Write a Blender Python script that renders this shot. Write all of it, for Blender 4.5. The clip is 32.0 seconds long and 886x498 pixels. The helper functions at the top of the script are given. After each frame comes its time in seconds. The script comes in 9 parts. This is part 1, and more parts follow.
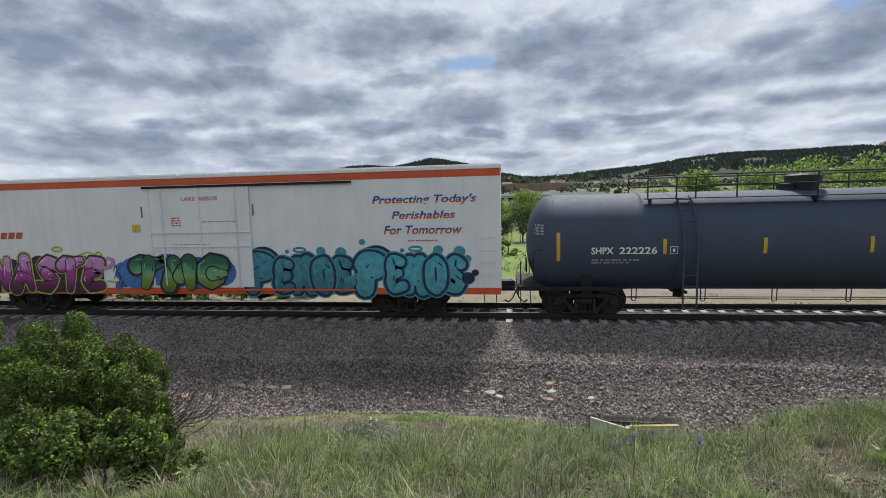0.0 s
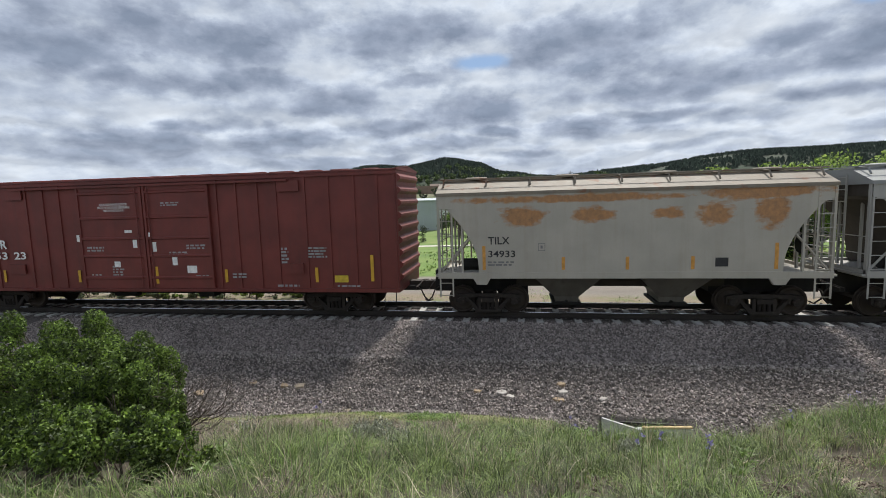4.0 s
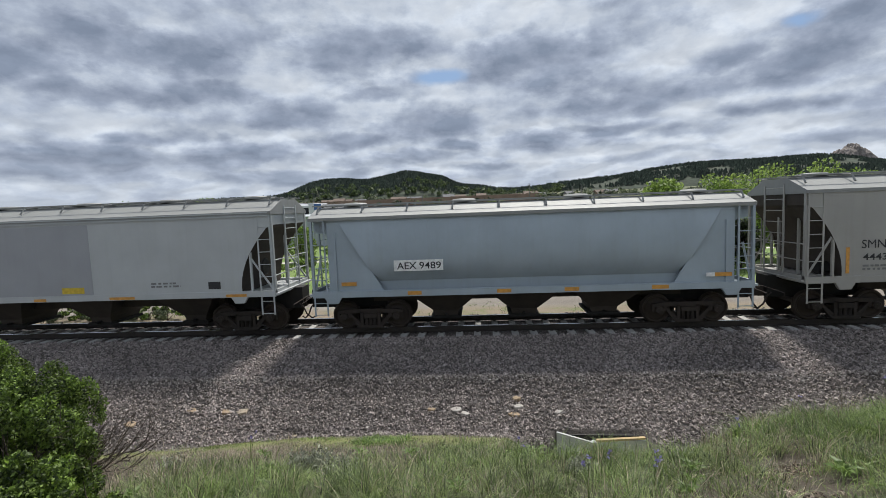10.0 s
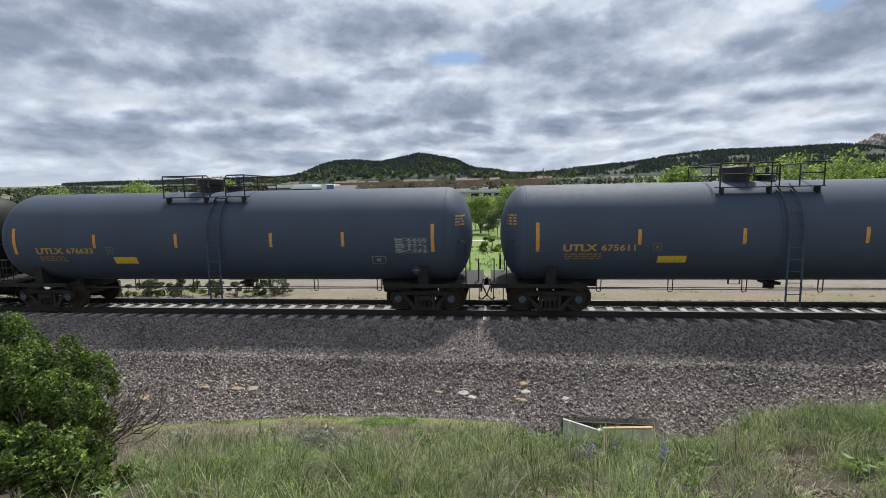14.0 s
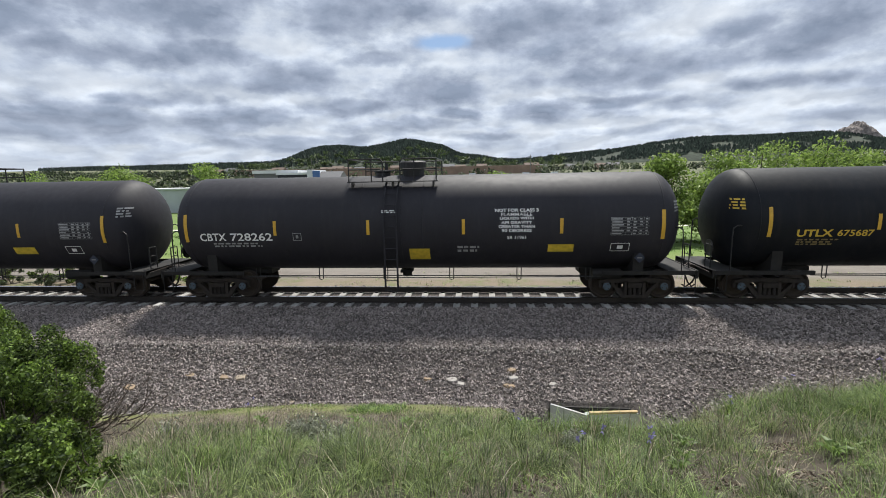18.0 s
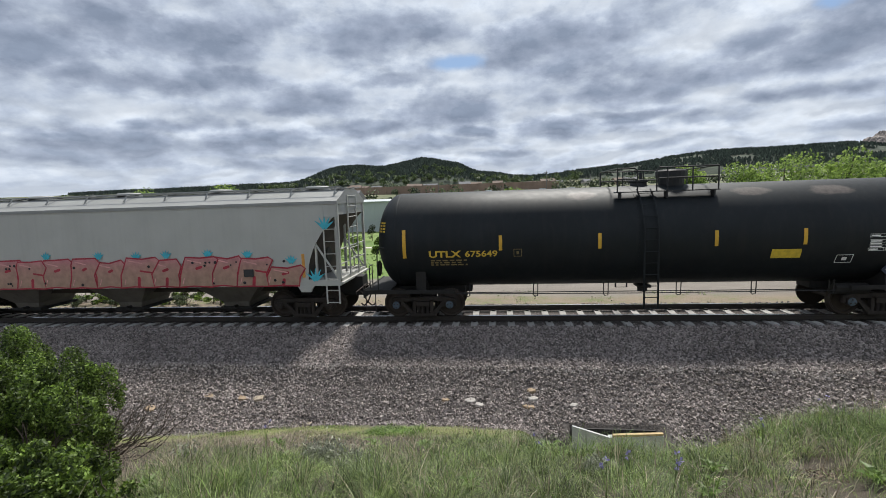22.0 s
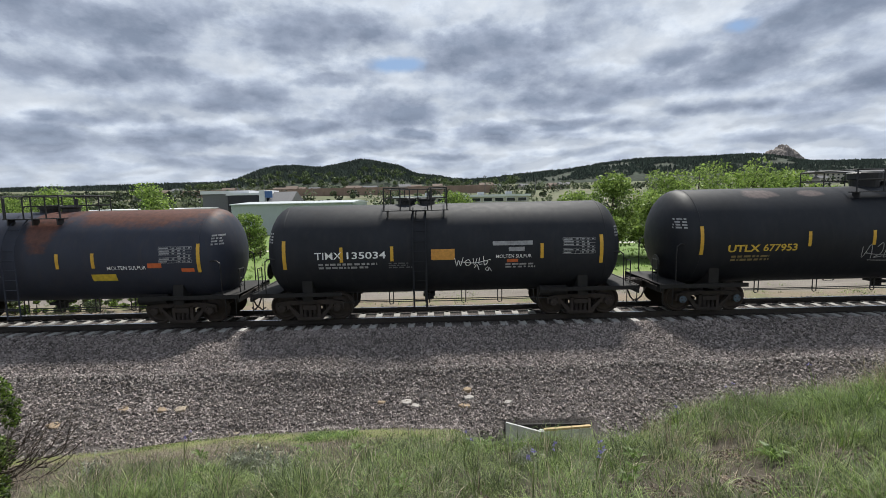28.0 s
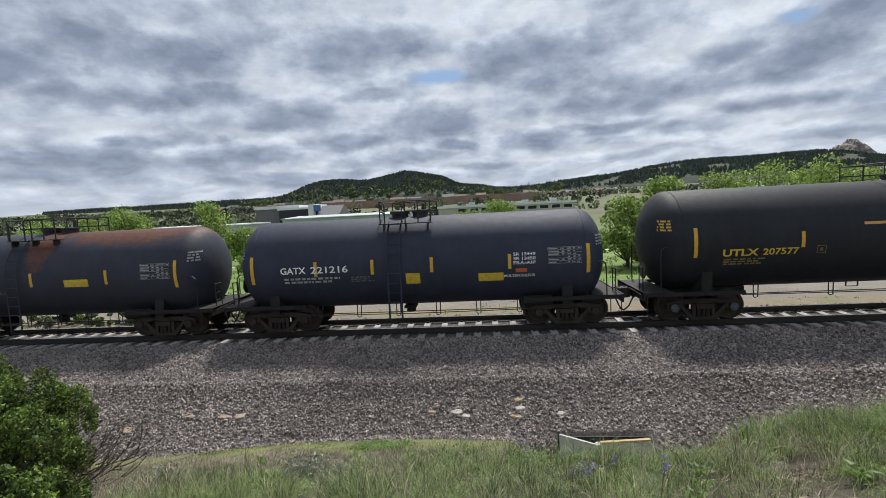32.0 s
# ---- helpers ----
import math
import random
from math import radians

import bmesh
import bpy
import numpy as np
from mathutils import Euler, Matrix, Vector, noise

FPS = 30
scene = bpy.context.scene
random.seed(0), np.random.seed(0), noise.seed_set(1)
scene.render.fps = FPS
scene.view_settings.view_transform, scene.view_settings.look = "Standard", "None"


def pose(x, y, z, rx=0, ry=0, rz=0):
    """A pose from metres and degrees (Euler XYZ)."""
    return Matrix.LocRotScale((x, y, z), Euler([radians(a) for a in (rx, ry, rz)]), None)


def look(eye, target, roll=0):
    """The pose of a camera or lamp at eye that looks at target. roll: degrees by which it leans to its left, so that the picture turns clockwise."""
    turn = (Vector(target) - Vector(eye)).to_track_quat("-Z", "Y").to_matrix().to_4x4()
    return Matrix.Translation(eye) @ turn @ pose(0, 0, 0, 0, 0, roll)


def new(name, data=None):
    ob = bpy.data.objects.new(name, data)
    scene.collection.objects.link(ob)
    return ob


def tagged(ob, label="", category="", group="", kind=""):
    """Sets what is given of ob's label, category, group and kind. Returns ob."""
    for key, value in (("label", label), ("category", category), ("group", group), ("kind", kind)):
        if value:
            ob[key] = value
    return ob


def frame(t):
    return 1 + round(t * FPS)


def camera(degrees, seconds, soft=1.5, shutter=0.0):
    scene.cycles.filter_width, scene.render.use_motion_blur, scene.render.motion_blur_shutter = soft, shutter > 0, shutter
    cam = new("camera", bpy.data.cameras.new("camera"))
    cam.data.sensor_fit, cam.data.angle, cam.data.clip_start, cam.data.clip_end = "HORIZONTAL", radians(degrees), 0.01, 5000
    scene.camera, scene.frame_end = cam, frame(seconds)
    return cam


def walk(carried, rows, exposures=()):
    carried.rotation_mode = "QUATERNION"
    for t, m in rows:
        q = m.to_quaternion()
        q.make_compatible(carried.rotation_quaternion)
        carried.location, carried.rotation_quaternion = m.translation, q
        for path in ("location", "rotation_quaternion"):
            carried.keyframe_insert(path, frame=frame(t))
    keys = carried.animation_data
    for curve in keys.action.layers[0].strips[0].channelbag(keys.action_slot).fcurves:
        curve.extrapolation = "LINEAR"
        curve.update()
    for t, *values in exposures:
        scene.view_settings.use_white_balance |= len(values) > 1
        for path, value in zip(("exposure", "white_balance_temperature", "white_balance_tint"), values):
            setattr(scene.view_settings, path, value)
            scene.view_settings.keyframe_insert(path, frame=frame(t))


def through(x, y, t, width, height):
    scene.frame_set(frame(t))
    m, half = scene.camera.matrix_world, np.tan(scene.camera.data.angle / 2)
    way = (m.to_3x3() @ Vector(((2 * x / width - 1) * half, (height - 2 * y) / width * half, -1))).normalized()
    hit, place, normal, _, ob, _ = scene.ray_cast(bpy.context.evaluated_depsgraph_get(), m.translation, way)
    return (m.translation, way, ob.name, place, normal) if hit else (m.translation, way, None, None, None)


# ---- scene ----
cam = camera(86.7, 32.0, soft=0.8)
PATH = [
    (0, (2.915, -16.625, 4.120), (2.653, -14.654, 3.906), -1.42),
    (0.5, (2.911, -16.583, 4.111), (2.667, -14.610, 3.892), -1.31),
    (1, (2.915, -16.647, 4.130), (2.701, -14.669, 3.931), -0.88),
    (1.5, (2.931, -16.636, 4.113), (2.720, -14.658, 3.908), -1.06),
    (2, (2.946, -16.653, 4.126), (2.702, -14.679, 3.918), -1.04),
    (2.5, (2.934, -16.645, 4.146), (2.672, -14.674, 3.931), -1.22),
    (4.5, (3.065, -16.642, 4.132), (2.737, -14.681, 3.917), -1.68),
    (5, (3.200, -16.752, 4.118), (2.955, -14.776, 3.927), -0.89),
    (5.5, (3.430, -16.809, 4.081), (3.274, -14.822, 3.914), -0.86),
    (6, (3.621, -16.814, 4.085), (3.474, -14.824, 3.952), -1.52),
    (6.5, (3.679, -16.751, 4.078), (3.490, -14.763, 3.964), -1.67),
    (7, (3.648, -16.710, 4.072), (3.393, -14.729, 3.961), -1.25),
    (7.5, (3.545, -16.634, 4.057), (3.222, -14.664, 3.927), -0.91),
    (8, (3.372, -16.590, 4.066), (3.077, -14.620, 3.891), -1.14),
    (8.5, (3.334, -16.481, 4.068), (3.082, -14.505, 3.890), -1.42),
    (9, (3.308, -16.367, 4.075), (3.062, -14.390, 3.901), -1.78),
    (9.5, (3.273, -16.258, 4.095), (3.049, -14.278, 3.921), -2.41),
    (10, (3.237, -16.281, 4.110), (3.077, -14.294, 3.942), -2.26),
    (10.5, (3.257, -16.211, 4.089), (3.107, -14.224, 3.919), -2.07),
    (11, (3.193, -16.233, 4.078), (3.148, -14.243, 3.886), -2.08),
    (11.5, (3.217, -16.256, 4.110), (3.254, -14.274, 3.850), -1.62),
    (12, (3.217, -16.256, 4.139), (3.262, -14.277, 3.854), -2.03),
    (12.5, (3.255, -16.292, 4.148), (3.283, -14.311, 3.877), -2.38),
    (13, (3.326, -16.235, 4.123), (3.259, -14.249, 3.901), -2.66),
    (13.5, (3.293, -16.237, 4.114), (3.153, -14.253, 3.899), -1.78),
    (14, (3.250, -16.212, 4.112), (3.040, -14.237, 3.876), -1.07),
    (14.5, (3.260, -16.191, 4.128), (3.020, -14.223, 3.868), -0.52),
    (16.5, (3.243, -16.191, 4.125), (3.115, -14.221, 3.807), -1.50),
    (17, (3.276, -16.161, 4.125), (3.141, -14.190, 3.814), -1.80),
    (17.5, (3.267, -16.167, 4.123), (3.114, -14.196, 3.824), -1.68),
    (18, (3.216, -16.185, 4.133), (3.060, -14.213, 3.839), -0.97),
    (18.5, (3.258, -16.202, 4.142), (3.128, -14.229, 3.845), -0.35),
    (19, (3.249, -16.190, 4.146), (3.135, -14.215, 3.850), -0.11),
    (19.5, (3.242, -16.188, 4.129), (3.123, -14.213, 3.837), -0.18),
    (20, (3.226, -16.187, 4.134), (3.117, -14.210, 3.856), -0.14),
    (20.5, (3.254, -16.165, 4.150), (3.147, -14.184, 3.900), -0.86),
    (21, (3.225, -16.161, 4.145), (3.084, -14.180, 3.916), -1.13),
    (21.5, (3.233, -16.144, 4.152), (3.044, -14.166, 3.930), -1.80),
    (22, (3.225, -16.132, 4.157), (2.998, -14.157, 3.938), -1.91),
    (22.5, (3.209, -16.085, 4.158), (2.948, -14.113, 3.947), -2.04),
    (23, (3.238, -16.073, 4.137), (2.962, -14.103, 3.926), -2.14),
    (23.5, (3.224, -16.077, 4.154), (2.927, -14.111, 3.945), -2.50),
    (24, (3.215, -16.113, 4.144), (2.907, -14.152, 3.901), -2.53),
    (24.5, (3.241, -16.119, 4.118), (2.959, -14.159, 3.833), -1.96),
    (25, (3.204, -16.122, 4.142), (2.999, -14.151, 3.878), -1.42),
    (25.5, (3.226, -16.117, 4.141), (3.122, -14.134, 3.900), -1.30),
    (26, (3.238, -16.125, 4.130), (3.223, -14.137, 3.909), -1.42),
    (26.5, (3.269, -16.124, 4.119), (3.291, -14.136, 3.902), -1.35),
    (28.5, (3.326, -16.100, 4.099), (3.354, -14.111, 3.888), -1.18),
    (29, (3.291, -16.110, 4.128), (3.335, -14.120, 3.933), -1.56),
    (29.5, (3.302, -16.137, 4.117), (3.322, -14.145, 3.936), -1.74),
    (30, (3.247, -16.129, 4.132), (3.250, -14.138, 3.945), -1.97),
    (30.5, (3.351, -16.056, 4.101), (3.263, -14.067, 3.920), -2.25),
    (31, (3.269, -16.051, 4.130), (3.131, -14.063, 3.960), -2.68),
    (31.5, (3.211, -16.094, 4.129), (3.057, -14.107, 3.962), -3.16),
    (32, (3.256, -16.086, 4.091), (3.095, -14.100, 3.923), -2.87),
]
EXPOSED = [(0, -0.12), (2, -0.12), (4.5, -0.02), (6, 0.02), (8, -0.05), (9.5, -0.16), (11, -0.16), (13, -0.08), (16.5, 0.06), (20, 0.06), (22, -0.02), (25, -0.06), (32, -0.10)]
walk(cam, [(t, look(eye, target, roll)) for t, eye, target, roll in PATH], EXPOSED)

EXPOSURE = 0.0
scene.view_settings.exposure = EXPOSURE

# ---------------------------------------------------------------- light
SUN_WAY = Vector((-0.24, -1.0, -1.58)).normalized()      # the way that the sunlight travels
sun_el = math.asin(-SUN_WAY.z)
sun_az = math.atan2(-SUN_WAY.x, -SUN_WAY.y)              # from +y towards +x
sun = new("sun", bpy.data.lights.new("sun", "SUN"))
sun.data.energy, sun.data.angle, sun.data.color = 5.6, radians(6.0), (0.985, 0.955, 0.89)
sun.matrix_world = look((0, 0, 60), Vector((0, 0, 60)) + SUN_WAY)

world = bpy.data.worlds.new("sky")
scene.world = world
world.use_nodes = True
wn, wl = world.node_tree.nodes, world.node_tree.links
wn.clear()


def wnode(kind):
    return wn.new(kind)


def wmath(op, a, b=None):
    n = wnode("ShaderNodeMath")
    n.operation = op
    for k, v in enumerate((a, b)):
        if v is None:
            continue
        if isinstance(v, (int, float)):
            n.inputs[k].default_value = v
        else:
            wl.new(v, n.inputs[k])
    return n.outputs[0]


def wramp(fac, stops):
    n = wnode("ShaderNodeValToRGB")
    wl.new(fac, n.inputs[0])
    el = n.color_ramp.elements
    while len(el) < len(stops):
        el.new(0.5)
    for e, (p, c) in zip(el, stops):
        e.position, e.color = p, (*c, 1)
    return n.outputs[0]


def wmix(fac, a, b, blend="MIX"):
    n = wnode("ShaderNodeMix")
    n.data_type, n.blend_type = "RGBA", blend
    for sock, v in ((n.inputs[0], fac), (n.inputs[6], a), (n.inputs[7], b)):
        if isinstance(v, tuple):
            sock.default_value = (*v, 1)
        elif isinstance(v, (int, float)):
            sock.default_value = v
        else:
            wl.new(v, sock)
    return n.outputs[2]


sky = wnode("ShaderNodeTexSky")
sky.sky_type, sky.sun_disc = "NISHITA", False
sky.sun_elevation, sky.sun_rotation = sun_el, sun_az
way = wnode("ShaderNodeTexCoord").outputs["Generated"]
sep = wnode("ShaderNodeSeparateXYZ")
wl.new(way, sep.inputs[0])


def wnoise(co, scale, detail, rough, shift, distort=0.0):
    m = wnode("ShaderNodeMapping")
    m.inputs[1].default_value = shift
    wl.new(co, m.inputs[0])
    n = wnode("ShaderNodeTexNoise")
    n.inputs["Scale"].default_value, n.inputs["Detail"].default_value = scale, detail
    n.inputs["Roughness"].default_value, n.inputs["Distortion"].default_value = rough, distort
    wl.new(m.outputs[0], n.inputs[0])
    return n.outputs[0]


tall = wmath("MAXIMUM", wmath("ARCSINE", sep.outputs[2]), 0.0)
side = wmath("ARCTAN2", sep.outputs[0], sep.outputs[1])


def layer(up, wide, flat, shift):
    """Coordinates over the sky in which clouds of one kind keep their shape and flatten towards the horizon."""
    c = wnode("ShaderNodeCombineXYZ")
    wl.new(wmath("MULTIPLY", side, wide), c.inputs[0])
    wl.new(wmath("MULTIPLY", wmath("LOGARITHM", wmath("ADD", tall, 0.12 + up), math.e), flat), c.inputs[1])
    c.inputs[2].default_value = shift
    return c.outputs[0]


squat = wnode("ShaderNodeMapping")
squat.inputs[3].default_value = (1, 1, 1.7)
wl.new(way, squat.inputs[0])
curl = wnode("ShaderNodeTexNoise")
curl.inputs["Scale"].default_value, curl.inputs["Detail"].default_value, curl.inputs["Roughness"].default_value = 9.5, 6.0, 0.58
wl.new(squat.outputs[0], curl.inputs[0])
billow = wnode("ShaderNodeTexVoronoi")
billow.feature = "SMOOTH_F1"
billow.inputs["Scale"].default_value, billow.inputs["Smoothness"].default_value = 15.0, 0.45
push = wnode("ShaderNodeVectorMath")
push.operation = "MULTIPLY_ADD"
wl.new(curl.outputs[1], push.inputs[0])
push.inputs[1].default_value = (0.09, 0.09, 0.09)
wl.new(squat.outputs[0], push.inputs[2])
wl.new(push.outputs[0], billow.inputs[0])
puffy = wmath("ADD", wmath("MULTIPLY", wmath("SUBTRACT", 0.45, billow.outputs[0]), 0.16), wmath("MULTIPLY", wmath("SUBTRACT", wnoise(squat.outputs[0], 30.0, 5.0, 0.6, (1.1, 4.7, 0.0)), 0.5), 0.20))


def heaps(co, scale):
    """How thick the cloud is: heaps whose rims curl."""
    half = wnode("ShaderNodeVectorMath")
    half.operation = "SCALE"
    wl.new(curl.outputs[1], half.inputs[0])
    half.inputs["Scale"].default_value = 1.05 / scale
    bent = wnode("ShaderNodeVectorMath")
    bent.operation = "ADD"
    wl.new(co, bent.inputs[0])
    wl.new(half.outputs[0], bent.inputs[1])
    return wnoise(bent.outputs[0], scale, 2.0, 0.45, (3.1, 1.7, 0.0))


def cover(up):
    """Large heaps high up, passing into small flat ones towards the horizon."""
    w = wnode("ShaderNodeMapRange")
    w.interpolation_type = "SMOOTHSTEP"
    w.inputs[1].default_value, w.inputs[2].default_value = 0.10, 0.26
    wl.new(tall, w.inputs[0])
    big, small = heaps(layer(up, 3.3, 3.6, 0.0), 1.5), heaps(layer(up, 7.5, 5.5, 5.0), 1.5)
    return wmath("ADD", small, wmath("MULTIPLY", w.outputs[0], wmath("SUBTRACT", big, small)))


bare_mass = cover(0.0)
mass = wmath("ADD", wmath("ADD", wmath("MULTIPLY", bare_mass, 0.55), 0.225), puffy)
relief = wmath("SUBTRACT", bare_mass, cover(0.012))

# the larger clouds and the gaps between them: bearing, height, half width, half height (degrees)
drift = wnode("ShaderNodeTexNoise")
drift.inputs["Scale"].default_value, drift.inputs["Detail"].default_value = 5.0, 6.0
wl.new(way, drift.inputs[0])
shove = wnode("ShaderNodeSeparateColor")
wl.new(drift.outputs[1], shove.inputs[0])
bearing = wmath("ADD", wmath("ARCTAN2", sep.outputs[0], sep.outputs[1]), wmath("MULTIPLY", wmath("SUBTRACT", shove.outputs[0], 0.5), 0.20))
rise = wmath("ADD", wmath("ARCSINE", sep.outputs[2]), wmath("MULTIPLY", wmath("SUBTRACT", shove.outputs[1], 0.5), 0.06))
fray = wnode("ShaderNodeTexNoise")
fray.inputs["Scale"].default_value, fray.inputs["Detail"].default_value, fray.inputs["Roughness"].default_value = 9.0, 7.0, 0.6
squash = wnode("ShaderNodeMapping")
squash.inputs[3].default_value = (1, 1, 2.2)
wl.new(way, squash.inputs[0])
wl.new(squash.outputs[0], fray.inputs[0])
rag = wmath("MULTIPLY", wmath("SUBTRACT", fray.outputs[0], 0.5), 2.0)


def puff(a, e, w, h):
    """1 inside an uneven oval of sky, 0 outside it."""
    u = wmath("DIVIDE", wmath("SUBTRACT", bearing, radians(a)), radians(w))
    v = wmath("DIVIDE", wmath("SUBTRACT", rise, radians(e)), radians(h))
    d = wmath("ADD", wmath("SQRT", wmath("ADD", wmath("MULTIPLY", u, u), wmath("MULTIPLY", v, v))), rag)
    n = wnode("ShaderNodeMapRange")
    n.interpolation_type = "SMOOTHSTEP"
    n.inputs[1].default_value, n.inputs[2].default_value, n.inputs[3].default_value, n.inputs[4].default_value = 0.30, 1.45, 1.0, 0.0
    wl.new(d, n.inputs[0])
    return n.outputs[0]


dark = None
for oval in ((-14.4, 17.2, 9.5, 3.0), (7.5, 16.0, 9.5, 3.4), (16.8, 11.0, 10.5, 1.5), (-4.9, 10.0, 7.5, 1.8), (33.6, 12.0, 7.0, 2.0), (-22, 11.4, 5.5, 1.9), (-26.8, 7.4, 6.0, 1.3), (6.4, 7.9, 5.5, 1.3), (-34, 17, 7.5, 2.2), (-40, 12.3, 6, 1.3), (24, 7.2, 6, .9), (-9, 6.2, 7, .9), (-16, 8.6, 5, .8), (-1.5, 7.7, 4, .6), (15, 8.6, 5, .7), (31, 8.6, 5, .8), (-35, 8.6, 5, .8), (-20, 5.2, 6, .6), (2, 5.1, 6, .5), (19, 5.2, 6, .6), (-30, 13.2, 5, 1.1), (26, 13.4, 4, 1.1), (-11, 13.2, 4, .8), (40, 16, 7, 2.0), (45, 9, 6, 1.0), (-47, 15, 6, 2.0), (36, 5.4, 6, .6), (-38, 6, 12, 2.0), (-25, 4.5, 8, .9)):
    one = puff(*oval)
    dark = one if dark is None else wmath("MAXIMUM", dark, one)
bright = None
for oval in ((23, 6.3, 12, 1.8), (11, 10.2, 6, 1.0), (20, 15.5, 6, 2.0), (-24, 15.0, 4, 1.6), (12, 5.6, 9, 1.2), (-3, 13.3, 6, .9), (27, 9.6, 5, .8)):
    one = puff(*oval)
    bright = one if bright is None else wmath("MAXIMUM", bright, one)
bias = wmath("SUBTRACT", wmath("MULTIPLY", dark, 0.165), wmath("MULTIPLY", bright, 0.09))
thick = wmath("ADD", mass, bias)
cloud = wramp(thick, [(0.36, (0.76, 0.82, 0.90)), (0.47, (0.635, 0.705, 0.81)), (0.54, (0.49, 0.56, 0.68)), (0.61, (0.375, 0.435, 0.555)), (0.72, (0.255, 0.31, 0.415))])
tops = wramp(wmath("ADD", wmath("MULTIPLY", relief, 3.0), 0.5), [(0.15, (0.80, 0.81, 0.83)), (0.5, (1.0, 1.0, 1.0)), (0.85, (1.22, 1.21, 1.19))])
cloud = wmix(1.0, cloud, tops, "MULTIPLY")
low = wramp(sep.outputs[2], [(0.0, (1, 1, 1)), (0.05, (.6, .6, .6)), (0.14, (0, 0, 0))])
cloud = wmix(wmath("MULTIPLY", low, 0.42), cloud, (0.56, 0.625, 0.73))
over = wramp(sep.outputs[2], [(0.34, (1, 1, 1)), (0.85, (0.80, 0.81, 0.83))])
cloud = wmix(1.0, cloud, over, "MULTIPLY")
blue = wmix(1.0, sky.outputs[0], (0.085, 0.095, 0.105), "MULTIPLY")
hole = wmath("MAXIMUM", puff(-4.5, 15.2, 2.4, .85), puff(32.8, 15.8, 2.0, .7))
dome = wmix(wmath("MULTIPLY", hole, 0.95), cloud, blue)
bg = wnode("ShaderNodeBackground")
wl.new(dome, bg.inputs[0])
wl.new(bg.outputs[0], wnode("ShaderNodeOutputWorld").inputs[0])


# ---------------------------------------------------------------- materials
def material(name):
    m = bpy.data.materials.new(name)
    m.use_nodes = True
    nt = m.node_tree
    nt.nodes.clear()
    out = nt.nodes.new("ShaderNodeOutputMaterial")
    bsdf = nt.nodes.new("ShaderNodeBsdfPrincipled")
    nt.links.new(bsdf.outputs[0], out.inputs[0])
    return m, nt, bsdf


def tex(nt, scale, detail=5.0, rough=0.55, stretch=(1, 1, 1), kind="Noise", shift=(0, 0, 0)):
    co = nt.nodes.new("ShaderNodeTexCoord")
    mp = nt.nodes.new("ShaderNodeMapping")
    mp.inputs[3].default_value, mp.inputs[1].default_value = stretch, shift
    nt.links.new(co.outputs["Object"], mp.inputs[0])
    n = nt.nodes.new("ShaderNodeTex" + kind)
    n.inputs["Scale"].default_value = scale
    if kind == "Noise":
        n.inputs["Detail"].default_value, n.inputs["Roughness"].default_value = detail, rough
    nt.links.new(mp.outputs[0], n.inputs[0])
    return n.outputs[0]


def ramp(nt, fac, stops):
    n = nt.nodes.new("ShaderNodeValToRGB")
    nt.links.new(fac, n.inputs[0])
    el = n.color_ramp.elements
    while len(el) < len(stops):
        el.new(0.5)
    for e, (p, c) in zip(el, stops):
        e.position, e.color = p, (*(c if isinstance(c, tuple) else (c, c, c)), 1)
    return n.outputs[0]


def mix(nt, fac, a, b, blend="MIX"):
    n = nt.nodes.new("ShaderNodeMix")
    n.data_type, n.blend_type = "RGBA", blend
    for sock, v in ((n.inputs[0], fac), (n.inputs[6], a), (n.inputs[7], b)):
        if isinstance(v, tuple):
            sock.default_value = (*v, 1)
        elif isinstance(v, (int, float)):
            sock.default_value = v
        else:
            nt.links.new(v, sock)
    return n.outputs[2]


def bump(nt, bsdf, height, strength, distance):
    b = nt.nodes.new("ShaderNodeBump")
    b.inputs["Strength"].default_value, b.inputs["Distance"].default_value = strength, distance
    nt.links.new(height, b.inputs["Height"])
    nt.links.new(b.outputs[0], bsdf.inputs["Normal"])


def paint(name, rgb, rough=0.5, dirt=0.35, grime=(0.10, 0.085, 0.07), rust=0.0, metal=0.0, wave=0.0, fade=0.12, gloss=0.5):
    """Weathered paint on steel: faded patches, streaks that run down, specks of rust."""
    m, nt, bsdf = material(name)
    patch = ramp(nt, tex(nt, 0.9, 6), [(0.35, 1 - fade), (0.65, 1 + fade * 0.6)])
    col = mix(nt, 1.0, rgb, patch, "MULTIPLY")
    streak = ramp(nt, tex(nt, 3.0, 6, 0.6, (1.6, 1.6, 0.10)), [(0.48, 0.0), (0.78, dirt)])
    col = mix(nt, streak, col, grime)
    fine = ramp(nt, tex(nt, 26, 5, 0.7), [(0.52, 0.0), (0.78, dirt * 0.6)])
    col = mix(nt, fine, col, grime)
    if rust:
        r = ramp(nt, tex(nt, 1.7, 8, 0.65, (1, 1, 0.8), shift=(4, 2, 7)), [(0.56, 0.0), (0.66, rust)])
        col = mix(nt, r, col, (0.20, 0.075, 0.03))
    nt.links.new(col, bsdf.inputs["Base Color"])
    rr = ramp(nt, tex(nt, 5, 5), [(0.3, max(0.05, rough - 0.03)), (0.7, min(1, rough + 0.05))])
    nt.links.new(rr, bsdf.inputs["Roughness"])
    bsdf.inputs["Metallic"].default_value = metal
    bsdf.inputs["Specular IOR Level"].default_value = gloss
    if wave:
        bump(nt, bsdf, tex(nt, 2.2, 2), wave, 0.05)
    else:
        bump(nt, bsdf, tex(nt, 40, 4), 0.02, 0.004)
    return m


